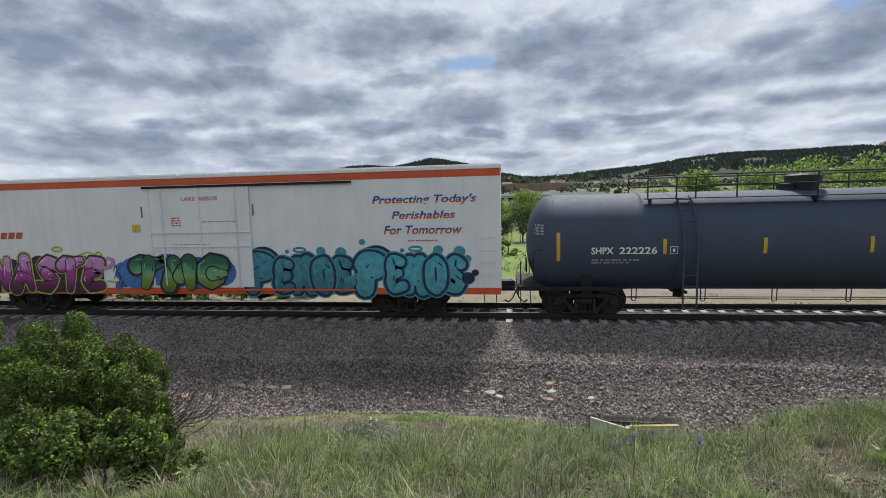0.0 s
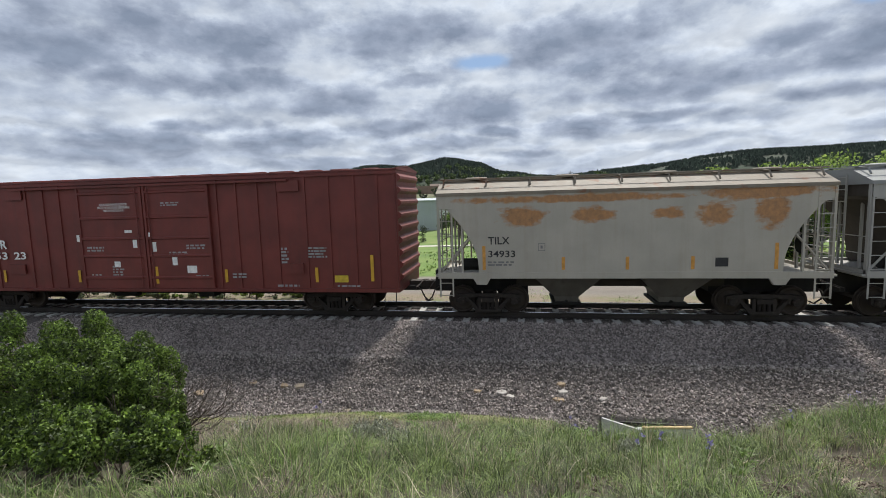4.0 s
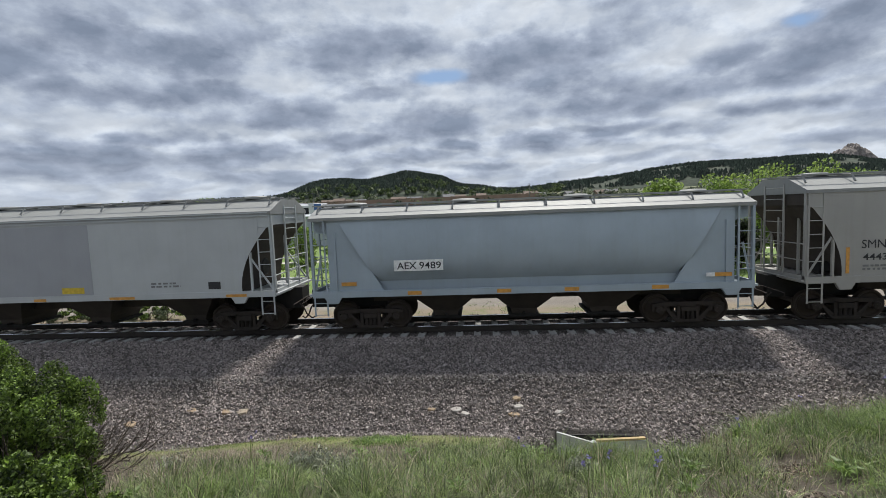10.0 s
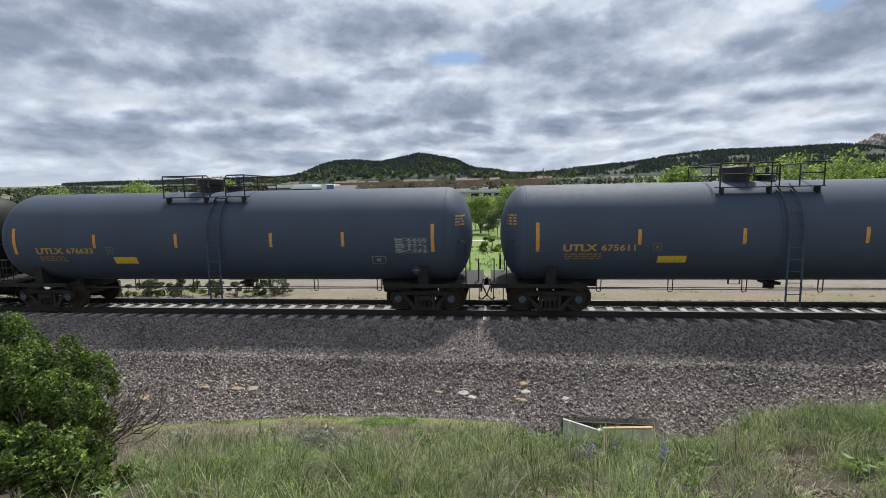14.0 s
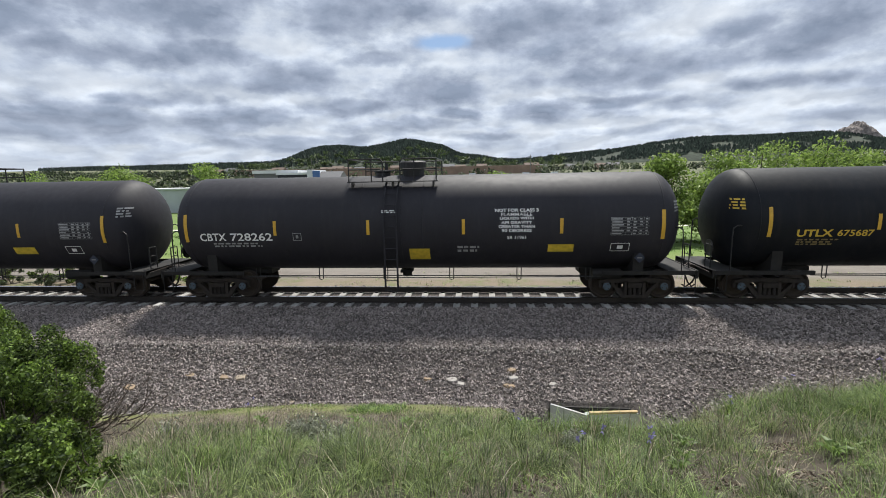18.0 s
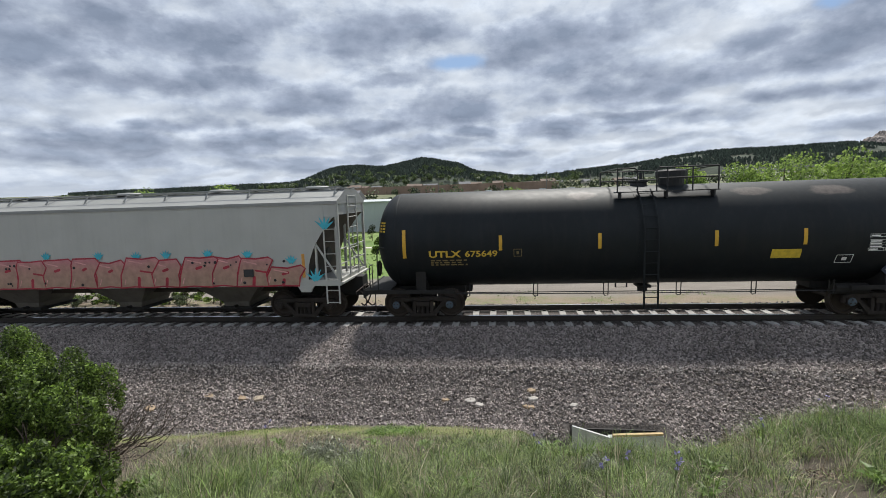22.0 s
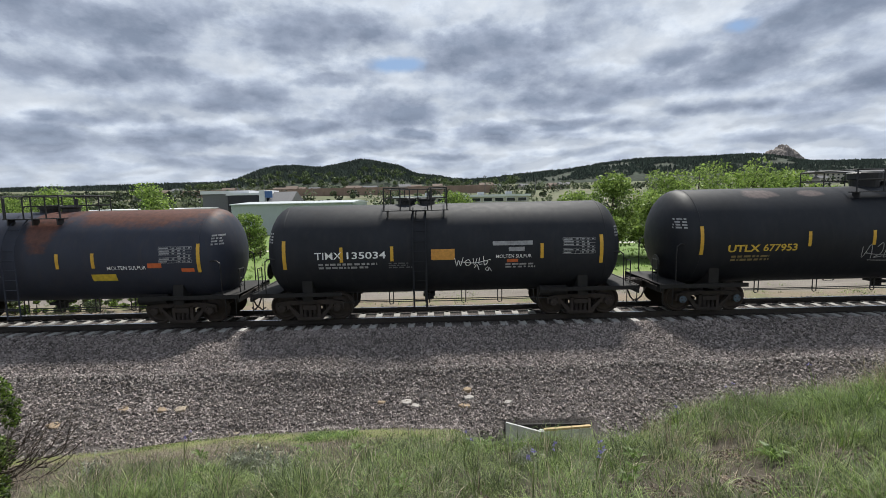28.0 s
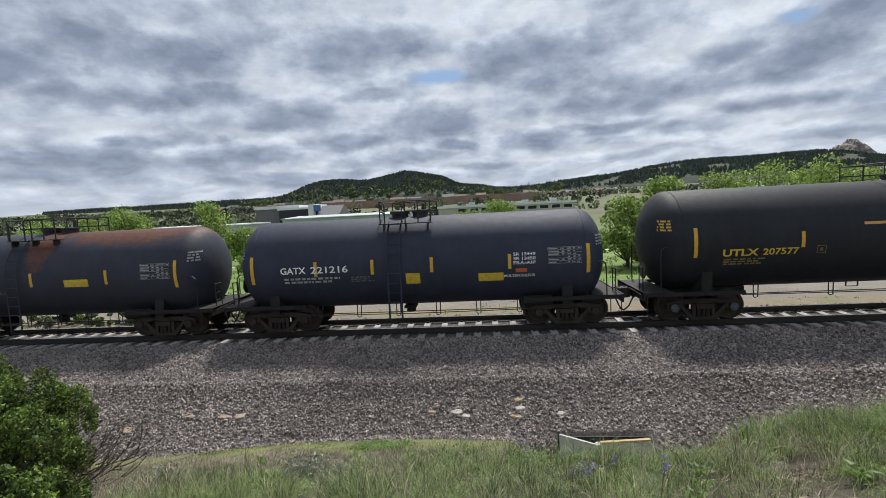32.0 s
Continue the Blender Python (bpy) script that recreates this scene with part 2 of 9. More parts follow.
def spotted(name, rgb, places, stain, rough=0.55, dirt=0.2, grime=(0.10, 0.085, 0.07), fade=0.1, ragged=1.2, amount=0.85, gloss=0.5):
    """Weathered paint with worn or rusted places of (x, z, half width, half height) on the side."""
    m = paint(name, rgb, rough, dirt, grime, fade=fade, gloss=gloss)
    nt = m.node_tree
    bsdf = [n for n in nt.nodes if n.type == "BSDF_PRINCIPLED"][0]
    col = bsdf.inputs["Base Color"].links[0].from_socket
    co = nt.nodes.new("ShaderNodeTexCoord")
    se = nt.nodes.new("ShaderNodeSeparateXYZ")
    nt.links.new(co.outputs["Object"], se.inputs[0])
    rag = tex(nt, 2.2, 8, 0.65, (1, 1, 1.8))

    def calc(op, a, b):
        n = nt.nodes.new("ShaderNodeMath")
        n.operation = op
        for k, v in enumerate((a, b)):
            if isinstance(v, (int, float)):
                n.inputs[k].default_value = v
            else:
                nt.links.new(v, n.inputs[k])
        return n.outputs[0]

    mask = None
    for x, z, w, h in places:
        a = calc("DIVIDE", calc("SUBTRACT", se.outputs[0], x), w)
        b = calc("DIVIDE", calc("SUBTRACT", se.outputs[2], z), h)
        d = calc("SQRT", calc("ADD", calc("MULTIPLY", a, a), calc("MULTIPLY", b, b)), 0)
        d = calc("ADD", d, calc("MULTIPLY", calc("SUBTRACT", rag, 0.5), ragged * 2))
        n = nt.nodes.new("ShaderNodeMapRange")
        n.inputs[1].default_value, n.inputs[2].default_value, n.inputs[3].default_value, n.inputs[4].default_value = 0.75, 1.15, amount, 0.0
        nt.links.new(d, n.inputs[0])
        mask = n.outputs[0] if mask is None else calc("MAXIMUM", mask, n.outputs[0])
    tone = ramp(nt, tex(nt, 7, 6, 0.7), [(0.3, tuple(c * .6 for c in stain)), (0.7, tuple(c * 1.3 for c in stain))])
    nt.links.new(mix(nt, mask, col, tone), bsdf.inputs["Base Color"])
    return m


def plain(name, rgb, rough=0.6, metal=0.0, vary=0.15, scale=8.0):
    m, nt, bsdf = material(name)
    v = ramp(nt, tex(nt, scale, 5), [(0.3, 1 - vary), (0.7, 1 + vary)])
    nt.links.new(mix(nt, 1.0, rgb, v, "MULTIPLY"), bsdf.inputs["Base Color"])
    bsdf.inputs["Roughness"].default_value, bsdf.inputs["Metallic"].default_value = rough, metal
    return m


def two_tone(name, low, high, z):
    """Lettering in two colours, the upper above the height z."""
    m, nt, bsdf = material(name)
    co = nt.nodes.new("ShaderNodeTexCoord")
    se = nt.nodes.new("ShaderNodeSeparateXYZ")
    nt.links.new(co.outputs["Object"], se.inputs[0])
    mr = nt.nodes.new("ShaderNodeMapRange")
    mr.inputs[1].default_value, mr.inputs[2].default_value = z - .015, z + .015
    nt.links.new(se.outputs[2], mr.inputs[0])
    col = mix(nt, mr.outputs[0], low, high)
    wear = ramp(nt, tex(nt, 30, 4), [(0.3, 0.85), (0.7, 1.15)])
    nt.links.new(mix(nt, 1.0, col, wear, "MULTIPLY"), bsdf.inputs["Base Color"])
    bsdf.inputs["Roughness"].default_value = 0.6
    return m


def leafy(name, dark, light, rough=0.5, through=0.35, patches=(0.6, 0.75, 1.2)):
    """Leaves and blades: each island its own shade, with some light coming through."""
    m, nt, bsdf = material(name)
    geo = nt.nodes.new("ShaderNodeNewGeometry")
    col = ramp(nt, geo.outputs["Random Per Island"], [(0.0, tuple(a * .6 for a in dark)), (0.5, tuple(a * .55 + b * .45 for a, b in zip(dark, light))), (0.88, light), (1.0, tuple(b * 1.25 for b in light))])
    big = ramp(nt, tex(nt, patches[0], 3), [(0.35, patches[1]), (0.65, patches[2])])
    col = mix(nt, 1.0, col, big, "MULTIPLY")
    nt.links.new(col, bsdf.inputs["Base Color"])
    bsdf.inputs["Roughness"].default_value = rough
    tr = nt.nodes.new("ShaderNodeBsdfTranslucent")
    nt.links.new(col, tr.inputs[0])
    mx = nt.nodes.new("ShaderNodeMixShader")
    mx.inputs[0].default_value = through
    out = [n for n in nt.nodes if n.type == "OUTPUT_MATERIAL"][0]
    nt.links.new(bsdf.outputs[0], mx.inputs[1])
    nt.links.new(tr.outputs[0], mx.inputs[2])
    nt.links.new(mx.outputs[0], out.inputs[0])
    return m


def stony(name, stops, rough=0.9):
    m, nt, bsdf = material(name)
    geo = nt.nodes.new("ShaderNodeNewGeometry")
    col = ramp(nt, geo.outputs["Random Per Island"], stops)
    patch = ramp(nt, tex(nt, 0.35, 4), [(0.35, 0.82), (0.65, 1.15)])
    col = mix(nt, 1.0, col, patch, "MULTIPLY")
    grain = ramp(nt, tex(nt, 60, 4), [(0.3, 0.8), (0.7, 1.2)])
    nt.links.new(mix(nt, 1.0, col, grain, "MULTIPLY"), bsdf.inputs["Base Color"])
    bsdf.inputs["Roughness"].default_value = rough
    return m


M = {}
M["tank_grey"] = paint("tank_blue_grey", (0.046, 0.064, 0.100), 0.72, 0.10, fade=0.08, gloss=0.5)
M["tank_black"] = paint("tank_black", (0.0085, 0.0100, 0.0135), 0.58, 0.13, (0.07, 0.06, 0.05), fade=0.2, gloss=0.2)
M["tank_dull"] = paint("tank_dull_black", (0.0165, 0.0185, 0.0235), 0.66, 0.13, (0.07, 0.06, 0.05), fade=0.2, gloss=0.3)
M["tank_purple"] = paint("tank_faded_black", (0.021, 0.020, 0.026), 0.62, 0.12, (0.09, 0.08, 0.075), fade=0.15, gloss=0.35)
M["tank_slate"] = paint("tank_slate", (0.025, 0.032, 0.055), 0.70, 0.14, (0.09, 0.08, 0.07), fade=0.15, gloss=0.4)
M["tank_rusty"] = spotted("tank_rusty", (0.034, 0.039, 0.056), [(3.2, 4.0, 3.0, .55), (-3.3, 4.15, 3.2, .25), (.2, 3.6, .5, .9)], (0.125, 0.05, 0.03), 0.6, 0.2, (0.10, 0.07, 0.05), .12, .7, .8, gloss=0.25)
M["tank_scuffed"] = spotted("tank_scuffed_black", (0.0145, 0.0165, 0.021), [(-4.6, 4.02, .55, .14), (-2.9, 4.02, .42, .10), (2.15, 4.05, .4, .14), (4.5, 4.02, .65, .15)], (0.17, 0.13, 0.12), 0.55, 0.14, (0.06, 0.05, 0.045), .2, .6, .6, gloss=0.25)
M["tank_green_scuffed"] = spotted("tank_scuffed_green", (0.0095, 0.0125, 0.0145), [(-1.8, 4.06, .45, .12), (3.2, 4.04, .55, .12), (5.4, 4.0, .6, .14)], (0.15, 0.125, 0.11), 0.55, 0.14, (0.06, 0.05, 0.045), .2, .6, .6, gloss=0.25)
M["white"] = paint("white_car_paint", (0.80, 0.80, 0.785), 0.42, 0.14, (0.36, 0.34, 0.31), wave=0.14, fade=0.05)
M["orange"] = paint("orange_car_paint", (0.66, 0.100, 0.024), 0.45, 0.18, fade=0.08)
M["oxide"] = paint("oxide_red_paint", (0.168, 0.033, 0.026), 0.55, 0.30, (0.045, 0.03, 0.028), fade=0.20)
M["boxred"] = paint("box_car_red_paint", (0.165, 0.027, 0.015), 0.55, 0.30, (0.06, 0.03, 0.022), fade=0.14)
M["hop_grey"] = paint("hopper_pale_grey", (0.36, 0.35, 0.325), 0.55, 0.16, (0.17, 0.145, 0.12), fade=0.07)
M["hop_rust"] = spotted("hopper_rusty_grey", (0.42, 0.39, 0.335), [(-3.1, 3.5, .65, .30), (-.9, 3.5, .6, .22), (1.3, 3.5, .4, .2), (2.6, 3.45, .5, .36), (4.15, 3.5, .5, .45), (-1.5, 4.02, 3.5, .12), (3.9, 4.05, 1.6, .2), (2.8, 4.5, 2.5, .10)], (0.40, 0.165, 0.035), 0.6, 0.22, (0.26, 0.19, 0.12), 0.1, 1.15, .8)
M["hop_white"] = paint("hopper_off_white", (0.46, 0.48, 0.485), 0.5, 0.10, (0.20, 0.18, 0.15), fade=0.06)
# roof copy of the pale paints, darkened so the slope looks less sunlit
M["hop_roof_pale"] = paint("sun_toned_down_roof", (0.265, 0.27, 0.262), 0.6, 0.2, (0.17, 0.15, 0.13), fade=0.08)
M["hop_ivory"] = paint("hopper_grey_ivory", (0.425, 0.425, 0.395), 0.55, 0.14, (0.20, 0.18, 0.15), fade=0.06)
M["hop_dark"] = paint("hopper_mid_grey", (0.34, 0.35, 0.37), 0.55, 0.08, fade=0.05)
M["hop_roof"] = paint("dirty_hopper_roof", (0.185, 0.178, 0.168), 0.7, 0.3, (0.11, 0.095, 0.08), fade=0.12)
M["hop_roof_rust"] = paint("rusty_hopper_roof", (0.22, 0.19, 0.15), 0.7, 0.3, (0.16, 0.09, 0.05), rust=0.7, fade=0.12)
M["hop_blue"] = paint("hopper_pale_blue", (0.36, 0.42, 0.47), 0.5, 0.14, (0.22, 0.20, 0.17), fade=0.08)
M["under"] = paint("dusty_black_underframe", (0.011, 0.010, 0.0095), 0.8, 0.3, (0.040, 0.033, 0.027), fade=0.25)
# dirty brown, darkened further for the shade at hopper ends and bays
M["hopunder"] = paint("dirt_and_shade_brown", (0.048, 0.038, 0.030), 0.8, 0.5, (0.028, 0.022, 0.018), fade=0.25)
M["baygrey"] = paint("dusty_grey_bay", (0.135, 0.122, 0.104), 0.75, 0.5, (0.06, 0.05, 0.04), fade=0.25)
M["rustiron"] = paint("rusty_cast_iron", (0.034, 0.026, 0.022), 0.8, 0.5, (0.075, 0.050, 0.036), fade=0.3)
M["clod"] = stony("soil_clod", [(0.0, (0.060, 0.043, 0.030)), (0.5, (0.135, 0.10, 0.072)), (0.9, (0.21, 0.165, 0.12)), (1.0, (0.30, 0.245, 0.19))])
M["dustiron"] = paint("dusty_cast_iron", (0.024, 0.019, 0.016), 0.85, 0.5, (0.075, 0.054, 0.040), fade=0.3)
M["blackiron"] = paint("black_iron", (0.011, 0.011, 0.012), 0.55, 0.2, fade=0.15)
M["wheel"] = paint("wheel_steel", (0.040, 0.030, 0.024), 0.6, 0.45, (0.085, 0.058, 0.042), metal=0.3)
M["bluecap"] = plain("blue_bearing_cap", (0.065, 0.095, 0.125), 0.5)
M["yellow"] = plain("yellow_reflector", (0.62, 0.36, 0.035), 0.45, 0, 0.12)
M["amber"] = plain("amber_reflector", (0.60, 0.29, 0.06), 0.45, 0, 0.2)
M["sign_yellow"] = plain("yellow_label", (0.60, 0.43, 0.04), 0.5, 0, 0.2)
M["sign_orange"] = plain("orange_label", (0.55, 0.12, 0.03), 0.5)
M["letter_white"] = plain("white_lettering", (0.80, 0.80, 0.78), 0.6)
M["letter_faded"] = plain("faded_lettering", (0.30, 0.30, 0.30), 0.6, 0, 0.3)
M["letter_dim"] = plain("dim_lettering", (0.11, 0.11, 0.115), 0.6, 0, 0.3)
M["letter_yellow"] = plain("yellow_lettering", (0.62, 0.42, 0.05), 0.6)
M["letter_dimyellow"] = plain("faded_yellow_lettering", (0.20, 0.15, 0.06), 0.6)
M["letter_amber"] = plain("amber_lettering", (0.45, 0.27, 0.07), 0.6)
M["letter_black"] = plain("black_lettering", (0.025, 0.025, 0.028), 0.6)
M["letter_grey"] = plain("grey_lettering", (0.18, 0.18, 0.18), 0.6)
M["letter_red"] = plain("red_lettering", (0.50, 0.09, 0.05), 0.6)
M["letter_orange"] = plain("orange_lettering", (0.55, 0.11, 0.03), 0.6)
M["rail"] = paint("rail_brown", (0.026, 0.021, 0.018), 0.7, 0.4, (0.06, 0.04, 0.028))
M["railtop"] = plain("rail_worn_top", (0.62, 0.62, 0.62), 0.22, 1.0, 0.1)
M["signal_red"] = plain("red_brake_wheel", (0.45, 0.03, 0.02), .5)
M["tie"] = paint("concrete_tie", (0.42, 0.41, 0.39), 0.9, 0.30, (0.15, 0.135, 0.12))
M["stone"] = stony("ballast_stone", [(0.0, (0.10, 0.088, 0.081)), (0.30, (0.203, 0.176, 0.164)), (0.60, (0.290, 0.250, 0.234)), (0.86, (0.365, 0.316, 0.297)), (0.96, (0.40, 0.352, 0.328)), (1.0, (0.47, 0.42, 0.385))])
M["chip"] = stony("pale_ballast_chip", [(0.0, (0.20, 0.175, 0.165)), (0.5, (0.36, 0.325, 0.30)), (1.0, (0.52, 0.475, 0.44))])
M["ochre"] = plain("ochre_rock", (0.30, 0.225, 0.15), .95, 0, .3, 12)
M["cream"] = plain("cream_rock", (0.32, 0.265, 0.20), .95, 0, .25, 12)
M["palerock"] = plain("pale_rock", (0.36, 0.335, 0.305), .95, 0, .2, 12)
M["pale_concrete"] = paint("weathered_pale_concrete", (0.47, 0.48, 0.48), 0.9, 0.45, (0.27, 0.26, 0.235))
M["sandstone"] = plain("yellow_stone_edge", (0.45, 0.33, 0.18), 0.9)
M["bark"] = plain("grey_bark", (0.085, 0.068, 0.052), 0.9, 0, 0.35, 20)
M["bush"] = leafy("bush_leaves", (0.022, 0.048, 0.0095), (0.205, 0.305, 0.052), 0.6, 0.38, (3.0, .42, 1.3))
M["cottonwood"] = leafy("bright_tree_leaves", (0.11, 0.19, 0.035), (0.33, 0.44, 0.11), 0.5, 0.45)
M["olive"] = leafy("grey_green_leaves", (0.055, 0.085, 0.040), (0.17, 0.20, 0.11), 0.6)
M["darkleaf"] = leafy("dark_leaves", (0.014, 0.026, 0.012), (0.045, 0.062, 0.026))
M["grass"] = leafy("grass_blades", (0.042, 0.070, 0.028), (0.35, 0.435, 0.165), 0.55, 0.45, (1.6, .45, 1.35))
M["fine"] = leafy("fine_grass", (0.05, 0.09, 0.026), (0.255, 0.35, 0.095), 0.5, 0.5, (1.3, .55, 1.25))
M["lush"] = leafy("lush_grass", (0.046, 0.10, 0.020), (0.25, 0.37, 0.085), 0.5, 0.4, (1.1, .6, 1.25))
M["straw"] = leafy("dry_grass", (0.19, 0.145, 0.095), (0.56, 0.49, 0.36), 0.7, 0.3)
M["twig"] = leafy("grey_twigs", (0.085, 0.068, 0.054), (0.33, 0.275, 0.215), 0.9, 0.05)
M["moss"] = leafy("yellow_green_weeds", (0.085, 0.105, 0.028), (0.25, 0.275, 0.085), 0.6, 0.3)
M["town_leaf"] = leafy("town_tree_leaves", (0.045, 0.075, 0.026), (0.13, 0.175, 0.06), 0.6, 0.2)
M["sage"] = leafy("sage_leaves", (0.20, 0.215, 0.155), (0.43, 0.445, 0.345), 0.7, 0.2)
M["petal"] = leafy("violet_petals", (0.17, 0.15, 0.38), (0.33, 0.30, 0.55), 0.5, 0.3)
# far pines: green paled and blued in the colour for distance haze
M["pine"] = leafy("haze_paled_pine_green", (0.038, 0.052, 0.040), (0.072, 0.096, 0.068), 0.8, 0.1)


# ---------------------------------------------------------------- mesh building
class Geo:
    """Vertices and faces with a material slot each, gathered and made into one mesh."""

    def __init__(self):
        self.v, self.f, self.k = [], [], []

    def add(self, verts, faces, slot=0):
        o = len(self.v)
        self.v += [tuple(p) for p in verts]
        self.f += [tuple(i + o for i in f) for f in faces]
        self.k += [slot] * len(faces)
        return self

    def box(self, x0, x1, y0, y1, z0, z1, slot=0):
        return self.add([(x, y, z) for x in (x0, x1) for y in (y0, y1) for z in (z0, z1)],
                        [(0, 1, 3, 2), (4, 6, 7, 5), (0, 4, 5, 1), (2, 3, 7, 6), (0, 2, 6, 4), (1, 5, 7, 3)], slot)

    def slab(self, poly, y0, y1, slot=0):
        """A polygon of (x, z), drawn out along y."""
        n = len(poly)
        area = sum(poly[i][0] * poly[(i + 1) % n][1] - poly[(i + 1) % n][0] * poly[i][1] for i in range(n))
        if area < 0:
            poly = poly[::-1]
        v = [(x, y0, z) for x, z in poly] + [(x, y1, z) for x, z in poly]
        f = [tuple(range(n)), tuple(range(2 * n - 1, n - 1, -1))] + [(i + n, (i + 1) % n + n, (i + 1) % n, i) for i in range(n)]
        return self.add(v, f, slot)

    def beam(self, poly, x0, x1, slot=0):
        """A polygon of (y, z), drawn out along x."""
        n = len(poly)
        area = sum(poly[i][0] * poly[(i + 1) % n][1] - poly[(i + 1) % n][0] * poly[i][1] for i in range(n))
        if area < 0:
            poly = poly[::-1]
        v = [(x0, y, z) for y, z in poly] + [(x1, y, z) for y, z in poly]
        f = [tuple(range(n - 1, -1, -1)), tuple(range(n, 2 * n))] + [(i, (i + 1) % n, (i + 1) % n + n, i + n) for i in range(n)]
        return self.add(v, f, slot)

    def pipe(self, pts, r, seg=6, slot=0, cap=True):
        pts = [Vector(p) for p in pts]
        o, n = len(self.v), len(pts)
        for i, p in enumerate(pts):
            d = (pts[min(i + 1, n - 1)] - pts[max(i - 1, 0)]).normalized()
            a = d.orthogonal().normalized() if i == 0 else (a - d * a.dot(d)).normalized()
            b = d.cross(a)
            rr = r[i] if isinstance(r, (list, tuple)) else r
            for k in range(seg):
                w = 2 * math.pi * k / seg
                self.v.append(tuple(p + (a * math.cos(w) + b * math.sin(w)) * rr))
        fs = [(o + i * seg + k, o + i * seg + (k + 1) % seg, o + (i + 1) * seg + (k + 1) % seg, o + (i + 1) * seg + k) for i in range(n - 1) for k in range(seg)]
        if cap:
            fs += [tuple(o + k for k in range(seg - 1, -1, -1)), tuple(o + (n - 1) * seg + k for k in range(seg))]
        self.f += fs
        self.k += [slot] * len(fs)
        return self

    def spin(self, prof, axis, centre, seg=32, slot=0, slots=None):
        """A profile of (along, radius), turned about an axis through centre."""
        o, c = len(self.v), Vector(centre)
        for a, r in prof:
            for k in range(seg):
                w = 2 * math.pi * k / seg
                p, q = r * math.cos(w), r * math.sin(w)
                d = {"x": (a, p, q), "y": (p, a, q), "z": (p, q, a)}[axis]
                self.v.append(tuple(c + Vector(d)))
        flip = axis == "y"
        for i in range(len(prof) - 1):
            for k in range(seg):
                q = (o + i * seg + k, o + i * seg + (k + 1) % seg, o + (i + 1) * seg + (k + 1) % seg, o + (i + 1) * seg + k)
                self.f.append(q[::-1] if not flip else q)
                self.k.append(slots[i] if slots else slot)
        return self

    def mesh(self, name, mats, smooth=False, angle=35):
        me = bpy.data.meshes.new(name)
        me.from_pydata(self.v, [], self.f)
        for m in mats if isinstance(mats, (list, tuple)) else [mats]:
            me.materials.append(m)
        if len(me.materials) > 1:
            me.polygons.foreach_set("material_index", self.k)
        if smooth:
            me.polygons.foreach_set("use_smooth", [True] * len(me.polygons))
            me.set_sharp_from_angle(angle=radians(angle))
        me.update()
        return me


def part(name, geo, mats, parent, label="", smooth=False):
    me = geo if isinstance(geo, bpy.types.Mesh) else geo.mesh(name, mats, smooth)
    ob = new(name, me)
    ob.parent = parent
    if label:
        ob["label"] = label
    return ob


def thing(name, label, category, group="", kind="", geo=None, mats=None, smooth=False):
    ob = new(name, geo.mesh(name, mats, smooth) if geo else None)
    if not geo:
        ob.empty_display_size = 0.3
    return tagged(ob, label, category, group, kind)


def bulk(name, verts, faces, mats, smooth=False):
    """A mesh from arrays: verts (n, 3), faces (m, 3 or 4)."""
    me = bpy.data.meshes.new(name)
    verts, faces = np.asarray(verts, np.float32), np.asarray(faces, np.int32)
    me.vertices.add(len(verts))
    me.vertices.foreach_set("co", verts.ravel())
    n = faces.shape[1]
    me.loops.add(faces.size)
    me.loops.foreach_set("vertex_index", faces.ravel())
    me.polygons.add(len(faces))
    me.polygons.foreach_set("loop_start", np.arange(0, faces.size, n, dtype=np.int32))
    me.polygons.foreach_set("use_smooth", np.full(len(faces), smooth))
    for m in mats if isinstance(mats, (list, tuple)) else [mats]:
        me.materials.append(m)
    me.update(calc_edges=True)
    return me


# ---------------------------------------------------------------- ground
def bank(x):
    """How far the near bank swells towards the track, to the right."""
    return 0.5 + 0.5 * math.tanh((x - 8.2) / 3.0)


def smooth01(v):
    v = min(1.0, max(0.0, v))
    return v * v * (3 - 2 * v)


def shoulder(y):
    """The ballast slope on the near side: an almost level shoulder, a slope down, a gentler apron."""
    if y > -4.2:
        z = -0.05 - 0.125 * (-1.75 - y)
    elif y > -4.75:
        z = -0.356 - 0.55 * (-4.2 - y)
    elif y > -5.5:
        z = -0.6585 - 0.33 * (-4.75 - y)
    else:
        z = -0.906 - 0.2425 * (-5.5 - y)
    return z + 0.025 * math.exp(-((y + 4.17) / 0.15) ** 2)


def in_pit(x, y):
    """Inside the drain box, between its walls."""
    if not 4.80 < x < 6.75 or y > -5.95:
        return False
    return y > (-6.52 - 0.606 * (x - 4.73) if x < 5.44 else -6.95 + 0.133 * (x - 5.44))


